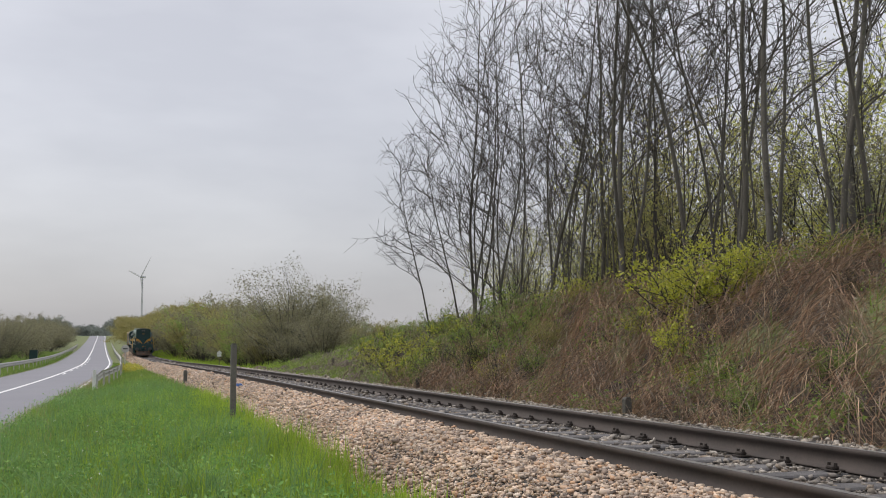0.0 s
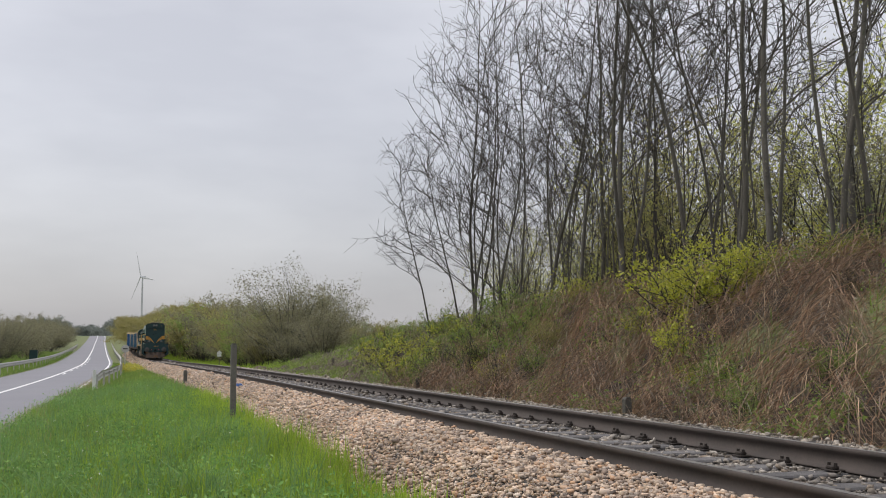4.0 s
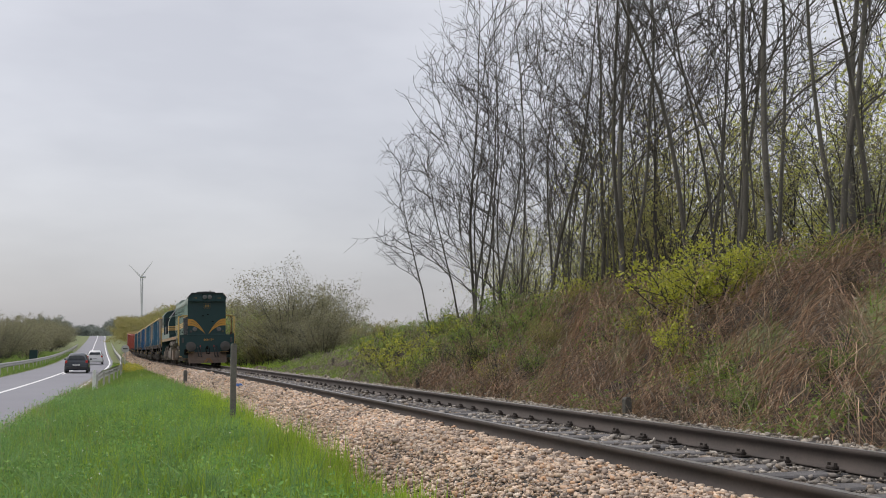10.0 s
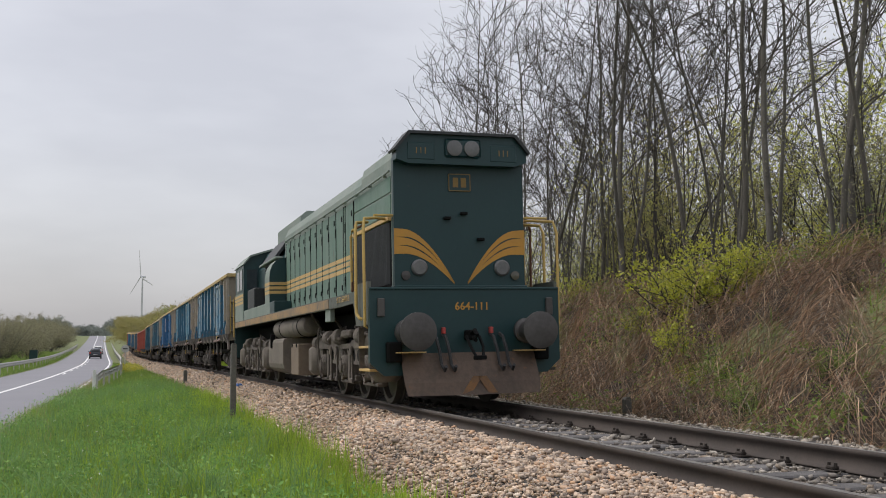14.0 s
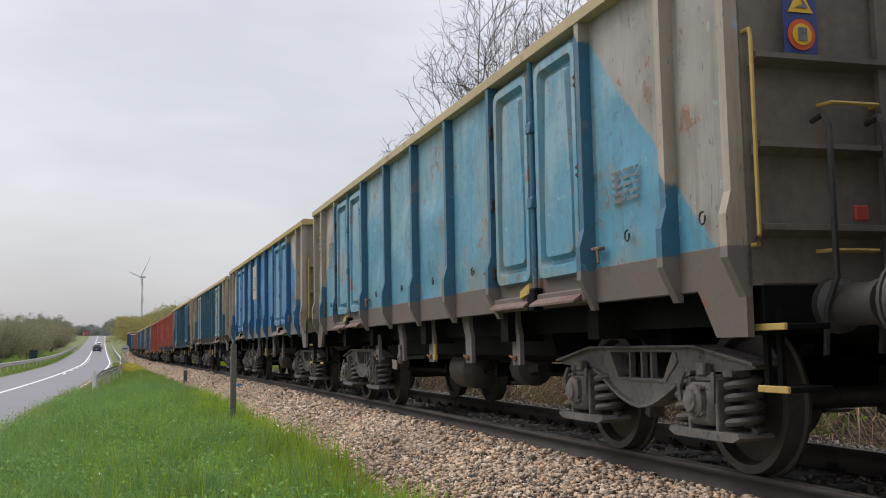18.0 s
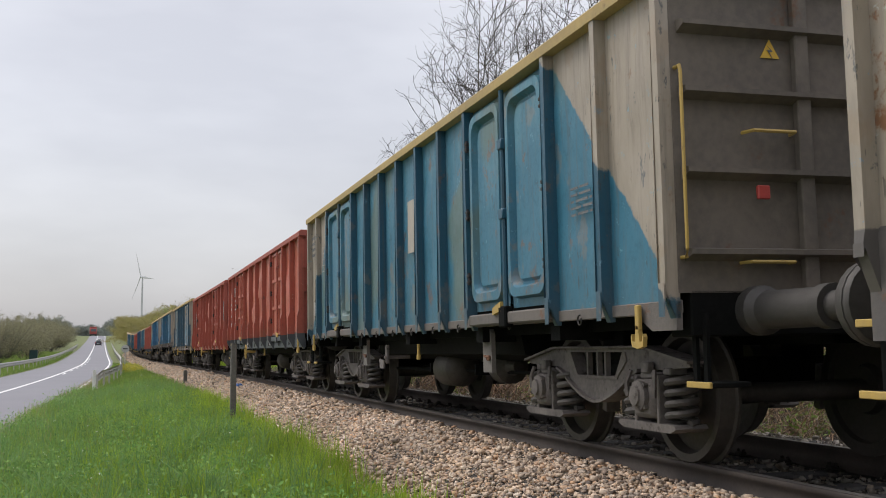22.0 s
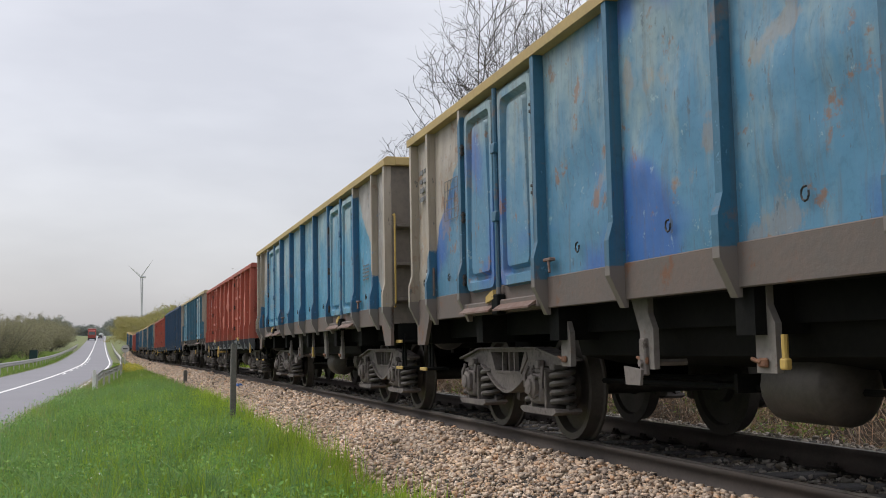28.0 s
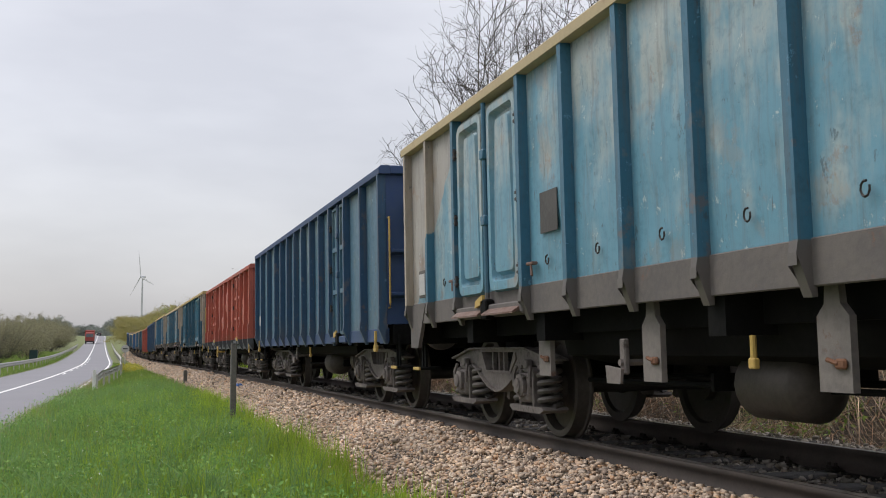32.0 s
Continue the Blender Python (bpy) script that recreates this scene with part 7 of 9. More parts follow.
def leaf_cloud(centres, n_each, spread, size, seed):
    """Leaf quads scattered round centres: returns vertices and faces."""
    r = np.random.default_rng(seed)
    c = np.repeat(np.asarray(centres, dtype=float), n_each, axis=0)
    n = len(c)
    c = c + r.normal(0, 1, (n, 3)) * np.asarray(spread)
    u = r.normal(0, 1, (n, 3))
    u /= np.linalg.norm(u, axis=1)[:, None]
    w = np.cross(u, r.normal(0, 1, (n, 3)))
    w /= np.linalg.norm(w, axis=1)[:, None]
    s = (size * r.uniform(0.6, 1.4, n))[:, None]
    v = np.stack([c - u * s, c + w * s * 0.45, c + u * s, c - w * s * 0.45], 1)
    return v.reshape(-1, 3), np.arange(4 * n).reshape(-1, 4)


# broad-leaved weeds among the grass
a, b = verge(1300, 6, 45, 0.2, 1.04, 1.2)
a, b = patchy(a, b, 0.5, -0.05)
cx, cy = ab(a, b)
v, f = leaf_cloud(np.stack([cx, cy, ground_z(a, b) + 0.16], 1), 30, (0.15, 0.15, 0.08), 0.026, 8)
tagged(new("weeds", quick_mesh("weeds", v, f, M_WEED)), "low broad-leaved weeds among the grass", "weeds", kind="stuff")

a, b = verge(1300, 6, 40, 0.12, 1.04, 1.2)
a, b = patchy(a, b, 0.7, 0.05)
cx, cy = ab(a, b)
v, f = leaf_cloud(np.stack([cx, cy, ground_z(a, b) + 0.24], 1), 44, (0.13, 0.13, 0.1), 0.021, 12)
M_HERB = palette("blue_green_herbs", [(0.162, 0.311, 0.081), (0.23, 0.405, 0.101), (0.115, 0.23, 0.068), (0.297, 0.446, 0.121)], 0.85, 0.0, through_light=0.35)
tagged(new("herbs", quick_mesh("herbs", v, f, M_HERB)), "clumps of taller blue-green herbs in the grass", "herbs", kind="stuff")
M_TUFT = palette("dark_blue_green_tussock_grass", [(0.168, 0.308, 0.105), (0.224, 0.378, 0.126), (0.126, 0.238, 0.084), (0.28, 0.434, 0.154)], 0.5, 0.0, through_light=0.35)
a, b = verge(420, 6, 36, 0.15, 1.0, 1.2)
a, b = np.repeat(a, 70) + rng.normal(0, 0.12, 420 * 70), np.repeat(b, 70) + rng.normal(0, 0.12, 420 * 70)
blades("tussock_grass", a, b, 0.24, 0.44, 0.012, M_TUFT, "dark tussocks of long grass on the verge", curl=0.7)
M_FLOWER = palette("small_pale_flowers", [(0.75, 0.75, 0.7), (0.7, 0.66, 0.45), (0.78, 0.78, 0.76), (0.72, 0.55, 0.06)], 0.6, 0.0)
a, b = verge(150, 6, 60, 0.1, 1.0, 1.2)
cx, cy = ab(a, b)
v, f = leaf_cloud(np.stack([cx, cy, ground_z(a, b) + 0.3], 1), 3, (0.02, 0.02, 0.015), 0.012, 9)
tagged(new("wild_flowers", quick_mesh("wild_flowers", v, f, M_FLOWER)), "tiny white and yellow flowers scattered in the grass", "flowers", kind="stuff")
a = rng.uniform(66, 88, 240)
b = track_b(a) - 2.7 - rng.uniform(0, 1.3, 240)
cx, cy = ab(a, b)
M_RAPE = palette("yellow_blossom", [(0.6, 0.5, 0.05), (0.5, 0.45, 0.07), (0.3, 0.34, 0.06)], 0.6, 0.0, through_light=0.3)
v, f = leaf_cloud(np.stack([cx, cy, ground_z(a, b) + 0.35], 1), 14, (0.12, 0.12, 0.09), 0.04, 10)
tagged(new("yellow_flowering_weeds", quick_mesh("yellow_flowering_weeds", v, f, M_RAPE)), "patch of yellow flowering weeds beside the ballast", "weeds", kind="stuff")

# ---- bank of the cutting: litter, brambles, shrubs ----
# litter colour is kept dark to serve as shade in gaps between canes
M_LITTER = surface("leaf_litter_and_soil", (0.035, 0.026, 0.019), (0.10, 0.07, 0.048), 0.95, big=0.9, small=16, amount=1.0, relief=0.9, dist=0.05, stain=(0.07, 0.085, 0.03), stain_at=0.56)
bank_rows = np.arange(-10, 66, 0.5)
bank_lat = np.arange(3.0, 11.5, 0.35)


def bank_relief(a, b):
    """Hummocks and hollows of the bank, fading out towards the track and the crest's far side."""
    a, b = np.broadcast_arrays(np.asarray(a, dtype=float), np.asarray(b, dtype=float))
    h = np.array([noise.noise(Vector((p * 0.8, q * 0.9, 0.0))) * 0.6 + noise.noise(Vector((p * 2.3, q * 2.1, 5.0))) * 0.3 for p, q in zip(a.ravel().tolist(), b.ravel().tolist())]).reshape(a.shape)
    lat = b - track_b(a)
    return h * np.clip(lat - 3.0, 0, 1) * np.clip((9.6 - lat) / 3.0, 0.15, 1)


def bank_z(a, b):
    return ground_z(np.full(len(b), a), b) + 0.05 + bank_relief(a, b)


tagged(new("cutting_bank", sheet("cutting_bank", bank_rows, lambda a: track_b(a) + bank_lat, bank_z, M_LITTER)), "cutting bank covered with leaf litter", "bank", kind="structure")
M_CANE = palette("reddish_bramble_canes", [(0.307, 0.171, 0.1), (0.519, 0.342, 0.212), (0.106, 0.073, 0.052), (0.661, 0.484, 0.319), (0.083, 0.066, 0.052), (0.389, 0.236, 0.142), (0.189, 0.136, 0.094)], 0.75, 0.0)
M_TWIG_GREY = palette("grey_dead_twigs", [(0.24, 0.2, 0.155), (0.34, 0.28, 0.215), (0.15, 0.125, 0.1), (0.42, 0.35, 0.265)], 0.8, 0.0)
M_LEAF_LIME = palette("lime_green_spring_leaves", [(0.40, 0.42, 0.05), (0.48, 0.48, 0.06), (0.3, 0.34, 0.05), (0.53, 0.51, 0.085)], 0.55, 0.0, through_light=0.45)
M_LEAF_GREEN = palette("fresh_green_leaves", [(0.2, 0.29, 0.06), (0.26, 0.35, 0.075), (0.15, 0.23, 0.05), (0.32, 0.37, 0.085)], 0.55, 0.0, through_light=0.4)
M_LEAF_OLIVE = palette("olive_spring_leaves", [(0.25, 0.24, 0.085), (0.33, 0.3, 0.10), (0.2, 0.19, 0.08), (0.38, 0.34, 0.115), (0.26, 0.205, 0.10)], 0.6, 0.0, through_light=0.5)
M_LEAF_BUD = palette("yellow_green_buds", [(0.46, 0.48, 0.11), (0.55, 0.55, 0.13), (0.38, 0.41, 0.10), (0.6, 0.58, 0.16)], 0.6, 0.0, through_light=0.6)
# distance haze is mixed into these greyed leaf colours
M_LEAF_HAZE = palette("haze_tinted_leaves", [(0.2, 0.225, 0.2), (0.23, 0.25, 0.22), (0.17, 0.195, 0.18), (0.25, 0.265, 0.23)], 0.8, 0.0, through_light=0.4)
M_LEAF_BROWN = palette("brownish_buds", [(0.22, 0.205, 0.13), (0.27, 0.255, 0.145), (0.17, 0.16, 0.11), (0.28, 0.28, 0.14)], 0.7, 0.0, through_light=0.35)
M_BARK = surface("grey_brown_bark", (0.068, 0.063, 0.053), (0.12, 0.11, 0.09), 0.9, big=3, small=30, amount=0.9, relief=0.7, dist=0.01, sc=(3, 3, 0.7), stain=(0.06, 0.065, 0.035), stain_at=0.58)
M_TWIG = surface("dark_fine_twigs", (0.038, 0.033, 0.029), (0.07, 0.06, 0.05), 0.85, big=2, small=20, relief=0.0)


def cane_curves(n, a0, a1, l0, l1, len0, len1, arch, r0, r1, seed, flat=0.8, wild=0.5):
    """Arching, crossing canes as three-sided tubes: arrays of vertices and faces."""
    r = np.random.default_rng(seed)
    k = 8
    a, lat = r.uniform(a0, a1, n), r.uniform(l0, l1, n)
    t = r.uniform(0, 2 * np.pi, n)
    ln = r.uniform(len0, len1, n)
    up = r.uniform(0.05, 1.0, n) ** 1.6 * arch * np.minimum(1.0, ln * 0.45)
    rad = r.uniform(r0, r1, n)
    bend = r.normal(0, wild, n)
    tilt = r.uniform(0.7, 1.5, n)
    pts = np.zeros((n, k, 3))
    aa, bb, e, lift = a.copy(), lat.copy(), t.copy(), r.uniform(0, 0.15, n)
    for i in range(k):
        q = i / (k - 1)
        e = e + bend / k + r.normal(0, 0.62, n)
        if i:
            aa = aa + np.cos(e) * ln / (k - 1) * 1.9
            bb = np.clip(bb + np.sin(e) * ln / (k - 1) * flat * 0.75, 2.9, 12)
            lift = np.clip(lift + r.normal(0, 0.07, n), -0.03, 0.5)
        x, y = ab(aa, track_b(a) + bb)
        pts[:, i, 0], pts[:, i, 1] = x, y
        pts[:, i, 2] = ground_z(aa, track_b(a) + bb) + bank_relief(aa, track_b(a) + bb) + 0.03 + lift + up * np.sin(np.pi * np.minimum(1.0, q * tilt) * 0.92)
    pts[:, 1:-1] += r.normal(0, 0.06, (n, k - 2, 3))
    ring = np.array([(1, 0, 0), (-0.5, 0.6, 0.6), (-0.5, -0.6, 0.6)])
    v = pts[:, :, None, :] + ring[None, None] * (rad[:, None] * np.linspace(1, 0.4, k)[None])[:, :, None, None]
    f = []
    for i in range(k - 1):
        for j in range(3):
            f.append((i * 3 + j, i * 3 + (j + 1) % 3, (i + 1) * 3 + (j + 1) % 3, (i + 1) * 3 + j))
    f = (np.arange(n)[:, None, None] * (3 * k) + np.array(f)[None]).reshape(-1, 4)
    return v.reshape(-1, 3), f


v, f = cane_curves(7500, 9, 31, 3.1, 8.8, 0.6, 2.6, 0.6, 0.004, 0.010, 21, 0.9, 0.9)
tagged(new("bramble_thicket", quick_mesh("bramble_thicket", v, f, M_CANE)), "tangle of reddish-brown dead bramble canes on the bank", "brambles", kind="stuff")
v, f = cane_curves(2600, 9, 50, 3.3, 10.0, 0.6, 2.2, 1.0, 0.004, 0.009, 22, 0.9, 1.0)
tagged(new("dead_branches", quick_mesh("dead_branches", v, f, M_TWIG_GREY)), "pale dead stems lying and arching over the bank", "branches", kind="stuff")
v, f = cane_curves(210, 11, 40, 3.3, 7.8, 0.9, 2.4, 0.6, 0.007, 0.017, 23, 0.8, 0.3)
tagged(new("fallen_branches", quick_mesh("fallen_branches", v, f, M_STRAW)), "pale barkless fallen branches on the brambles", "branches", kind="stuff")
a = rng.uniform(9, 62, 14000)
b = track_b(a) + rng.uniform(2.9, 9.5, 14000)
a, b = patchy(a, b, 0.45, 0.02)
blades("bank_grass", a, b, 0.15, 0.45, 0.012, M_GRASS, "green grass tufts between the brambles")
a = rng.uniform(10, 62, 4600)
b = track_b(a) + rng.uniform(3.0, 9.4, 4600)
a, b = patchy(a, b, 0.5, 0.1)
cx, cy = ab(a, b)
v, f = leaf_cloud(np.stack([cx, cy, ground_z(a, b) + bank_relief(a, b) + 0.28], 1), 22, (0.24, 0.24, 0.14), 0.034, 18)
tagged(new("bank_weeds", quick_mesh("bank_weeds", v, f, M_LEAF_GREEN)), "patches of fresh green nettles and ivy on the bank", "weeds", kind="stuff")
a = rng.uniform(10, 60, 1800)
b = track_b(a) + rng.uniform(2.9, 9.0, 1800)
cx, cy = ab(a, b)
v, f = leaf_cloud(np.stack([cx, cy, ground_z(a, b) + 0.12], 1), 6, (0.2, 0.2, 0.08), 0.035, 19)
tagged(new("fallen_leaves", quick_mesh("fallen_leaves", v, f, M_TWIG_GREY)), "dry fallen leaves caught in the brambles", "leaves", kind="stuff")


# ---- trees ----


class Wood:
    """Tapered limbs as tubes, kept as flat arrays."""

    def __init__(self):
        self.v, self.f = [], []

    def limb(self, pts, r0, r1, sides):
        o = len(self.v)
        n = len(pts)
        for i in range(n):
            p = pts[i]
            d = (pts[min(i + 1, n - 1)] - pts[max(i - 1, 0)]).normalized()
            a = d.cross(Vector((0.31, 0.17, 0.93)) if abs(d.z) < 0.9 else Vector((1, 0.2, 0))).normalized()
            b = d.cross(a)
            r = r0 + (r1 - r0) * i / (n - 1)
            for k in range(sides):
                t = 2 * math.pi * k / sides
                self.v.append(p + (a * math.cos(t) + b * math.sin(t)) * r)
        for i in range(n - 1):
            for k in range(sides):
                self.f.append((o + i * sides + k, o + i * sides + (k + 1) % sides, o + (i + 1) * sides + (k + 1) % sides, o + (i + 1) * sides + k))


def wander(r, start, d, length, n, bend, lift=0.0):
    """A slightly crooked line of n steps."""
    pts = [start]
    d = d.normalized()
    for _ in range(n):
        d = (d + Vector((r.gauss(0, bend), r.gauss(0, bend), r.gauss(0, bend) + lift))).normalized()
        pts.append(pts[-1] + d * (length / n))
    return pts


def fork_off(r, d, angle, lift):
    """A direction at an angle from d, on any side."""
    n = d.normalized()
    p = n.cross(Vector((r.gauss(0, 1), r.gauss(0, 1), r.gauss(0, 1)))).normalized()
    e = n * math.cos(angle) + p * math.sin(angle)
    return (e + Vector((0, 0, lift))).normalized()


def tree_meshes(seed, height, girth, first=0.3, n_limb=14, n_sub=6, n_twig=4, spread=0.6, lean=(0, 0), forks=1, sweep=(0, 0), reach=1.0):
    """Meshes of a bare tree: trunk with limbs, and its fine crown; also the tips for buds."""
    r = random.Random(seed)
    trunk, crown, tips = Wood(), Wood(), []
    for fk in range(forks):
        d = Vector((lean[0] + r.gauss(0, 0.018) + (0.09 * math.cos(fk * 2.4 + seed) if forks > 1 else 0), lean[1] + r.gauss(0, 0.018) + (0.09 * math.sin(fk * 2.4 + seed) if forks > 1 else 0), 1))
        h = height * r.uniform(0.85, 1.0)
        gr = girth * (0.75 if fk else 1.0)
        main = wander(r, Vector((r.uniform(-0.1, 0.1) * fk, r.uniform(-0.1, 0.1) * fk, -0.3)), d, h, 14, 0.055, 0.025)
        trunk.limb(main, gr, gr * 0.12, 7)
        for i in range(n_limb):
            q = first + (0.97 - first) * (i + r.random()) / n_limb
            k = q * (len(main) - 1)
            p = main[int(k)].lerp(main[min(int(k) + 1, len(main) - 1)], k % 1)
            az = r.uniform(0, 2 * math.pi)
            ld = Vector((math.cos(az) * spread + sweep[0] * 1.7 * (1 - q), math.sin(az) * spread + sweep[1], r.uniform(0.4, 1.0)))
            ln = height * min(0.35, (0.14 + 0.24 * (1 - q)) * r.uniform(0.7, 1.25) * reach)
            rr = gr * (1 - 0.85 * q) * r.uniform(0.28, 0.45)
            limb = wander(r, p, ld, ln, 9, 0.16, 0.04)
            trunk.limb(limb, max(rr, 0.018), 0.008, 5)
            for _ in range(n_sub):
                j = r.uniform(0.12, 0.98) * (len(limb) - 1)
                p2 = limb[int(j)].lerp(limb[min(int(j) + 1, len(limb) - 1)], j % 1)
                sd = fork_off(r, limb[min(int(j) + 1, len(limb) - 1)] - limb[int(j)] if int(j) < len(limb) - 1 else ld, r.uniform(0.45, 1.0), 0.12)
                sub = wander(r, p2, sd, ln * r.uniform(0.2, 0.5) * (1.15 - 0.5 * j / len(limb)), 6, 0.2, 0.05)
                crown.limb(sub, 0.0125, 0.0065, 3)
                tips.append(sub[-1])
                for _ in range(n_twig):
                    m = r.uniform(0.15, 1.0) * (len(sub) - 1)
                    p3 = sub[int(m)].lerp(sub[min(int(m) + 1, len(sub) - 1)], m % 1)
                    tw = wander(r, p3, fork_off(r, sd, r.uniform(0.4, 1.1), 0.1), r.uniform(0.35, 1.05), 3, 0.28, 0.04)
                    crown.limb(tw, 0.0075, 0.005, 3)
                    tips.append(tw[-1])
    return (quick_mesh("trunk", [p[:] for p in trunk.v], trunk.f, M_BARK, True), quick_mesh("crown", [p[:] for p in crown.v], crown.f, M_TWIG), tips)


def tree(label, meshes, m, group="", leaves=None):
    th = thing("tree", label, "tree", group, at=m)
    part("trunk", meshes[0], None, th)
    part("crown", meshes[1], None, th)
    if leaves:
        part("foliage", leaves, None, th, "sparse spring leaves")
    return th


BARE = [tree_meshes(101 + i, 14.0 + i % 3, 0.052 + 0.015 * (i % 3), 0.22 + 0.08 * (i % 2), 12, 5, 2, 0.7, (0.008 * (i - 2), 0.0), 1 + (i % 2)) for i in range(6)]
THIN = [tree_meshes(121 + i, 12.5, 0.034, 0.2, 10, 4, 2, 0.55, (0.01 * (i - 1), 0.0), 2) for i in range(3)]
LEAN = tree_meshes(140, 13.0, 0.06, 0.08, 14, 5, 2, 0.55, (-0.02, -0.03), 2, (-0.7, 0), 1.15)
LEAN_SMALL = tree_meshes(163, 8.8, 0.045, 0.24, 13, 5, 3, 0.5, (-0.23, 0.0), 1, (-0.2, 0), 0.8)
r5 = random.Random(77)


def by_sight(x_over_y, lat):
    ys = np.arange(8, 140, 0.1)
    xs = x_over_y * ys
    aa, bb = xs * AX.x + ys * AX.y, xs * BX.x + ys * BX.y
    k = int(np.argmin(np.abs(bb - track_b(aa) - lat)))
    return float(aa[k]), float(bb[k])


# the front row on the crest of the bank
FRONT = ((0.034, 8.6, 1, 1.0), (0.052, 9.5, 3, 0.9), (0.075, 9.2, 0, 0.95), (0.103, 9.6, 2, 0.9), (0.133, 9.0, 4, 1.0), (0.154, 10.2, 5, 0.95), (0.174, 8.4, 2, 1.1), (0.181, 8.7, 1, 1.05), (0.207, 10.4, 0, 0.95), (0.241, 8.9, 4, 1.05), (0.266, 10.2, 3, 0.95), (0.289, 9.6, 5, 1.0), (0.32, 8.8, 2, 1.1), (0.328, 9.1, 0, 1.0), (0.385, 8.8, 1, 1.1), (0.399, 9.2, 2, 1.0), (0.422, 9.4, 4, 0.9))
for k, (sx, lat, v, size) in enumerate(FRONT):
    p = on_ground(*by_sight(sx, lat), -0.05)
    tree("tall bare deciduous tree on the cutting bank", BARE[v], pose(p.x, p.y, p.z, r5.uniform(-2, 2), r5.uniform(-2, 2), r5.uniform(0, 360)) @ Matrix.Scale(size, 4), "bare trees on the bank")
for sx, lat, me, size in ((0.032, 8.2, LEAN, 0.95), (-0.009, 7.4, LEAN_SMALL, 0.95), (0.02, 9.6, LEAN_SMALL, 1.1), (0.056, 9.2, LEAN, 0.95)):
    p = on_ground(*by_sight(sx, lat), -0.05)
    tree("bare tree leaning out over open ground", me, pose(p.x, p.y, p.z, 0, 0, r5.uniform(-15, 15)) @ Matrix.Scale(size, 4), "bare trees on the bank")
# thin bare trees further in
for k in range(28):
    sx = 0.045 + 0.36 * (k + r5.random()) / 28
    p = on_ground(*by_sight(sx, r5.uniform(9.5, 19)), -0.05)
    tree("slender bare tree behind the front row", THIN[r5.randrange(3)] if k % 4 else BARE[r5.randrange(6)], pose(p.x, p.y, p.z, r5.uniform(-4, 4), r5.uniform(-4, 4), r5.uniform(0, 360)) @ Matrix.Scale(r5.uniform(0.7, 0.95), 4), "bare trees on the bank")

r6 = random.Random(91)
for k in range(7):
    sx = 0.04 + 0.13 * (k + r6.random()) / 7
    p = on_ground(*by_sight(sx, r6.uniform(9.0, 14)), -0.05)
    tree("slender bare tree among the bank's thicker growth", THIN[k % 3], pose(p.x, p.y, p.z, r6.uniform(-4, 4), r6.uniform(-4, 4), r6.uniform(0, 360)) @ Matrix.Scale(r6.uniform(0.8, 1.0), 4), "bare trees on the bank")


def budding(seed, height, girth, size, per_tip, material):
    tr, cr, tips = tree_meshes(seed, height, girth, 0.12, 11, 4, 2, 0.8, (0, 0), 1)
    v, f = leaf_cloud([t[:] for t in tips], per_tip, (0.2, 0.2, 0.2), size, seed)
    return tr, cr, quick_mesh("foliage", v, f, material)


BUD = [budding(201, 10.0, 0.05, 0.065, 13, M_LEAF_BUD), budding(202, 8.5, 0.045, 0.065, 13, M_LEAF_BUD), budding(203, 9.0, 0.045, 0.065, 12, M_LEAF_OLIVE)]
for k in range(28):
    sx = 0.08 + 0.38 * (k + r5.random()) / 28
    tr, cr, fo = BUD[r5.choice((0, 0, 1, 2))]
    p = on_ground(*by_sight(sx, r5.uniform(15, 26)), -0.05)
    tree("slender tree coming into yellow-green leaf", (tr, cr), pose(p.x, p.y, p.z, 0, 0, r5.uniform(0, 360)) @ Matrix.Scale(r5.uniform(0.75, 1.1), 4), "budding trees behind the bank", fo)


# ---- shrubs ----


def shrub_meshes(seed, height, width, n_stem, n_leaf, leaf, material, wood=None, bare=0.0):
    """A many-stemmed shrub: stems with twigs, and leaf clumps round the twig tips with an uneven outline."""
    r = random.Random(seed)
    w, tips = Wood(), []
    for i in range(n_stem):
        az = r.uniform(0, 2 * math.pi)
        out = r.uniform(0.1, 1.0) * width / height
        p0 = Vector((math.cos(az) * 0.12 * width * r.random(), math.sin(az) * 0.12 * width * r.random(), -0.1))
        st = wander(r, p0, Vector((math.cos(az) * out, math.sin(az) * out, 1)), height * r.uniform(0.55, 1.1), 7, 0.12, 0.02)
        w.limb(st, 0.012 * height ** 0.6, 0.005, 4)
        for _ in range(9):
            k = r.uniform(0.25, 1.0) * (len(st) - 1)
            p = st[int(k)].lerp(st[min(int(k) + 1, len(st) - 1)], k % 1)
            tw = wander(r, p, Vector((r.gauss(0, 0.8), r.gauss(0, 0.8), r.uniform(0.0, 1.0))), height * r.uniform(0.1, 0.28), 3, 0.25)
            w.limb(tw, 0.006, 0.003, 3)
            if r.random() > bare:
                tips += [tw[-1][:], tw[-2][:]]
    sp = height * 0.045
    v, f = leaf_cloud(tips, max(1, n_leaf // max(1, len(tips))), (sp, sp, sp * 0.8), leaf, seed)
    return quick_mesh("branchwork", [p[:] for p in w.v], w.f, wood or M_TWIG), quick_mesh("foliage", v, f, material)


def shrub(label, me, m, group):
    th = thing("shrub", label, "shrub", group, at=m)
    part("branchwork", me[0], None, th)
    part("foliage", me[1], None, th)
    return th


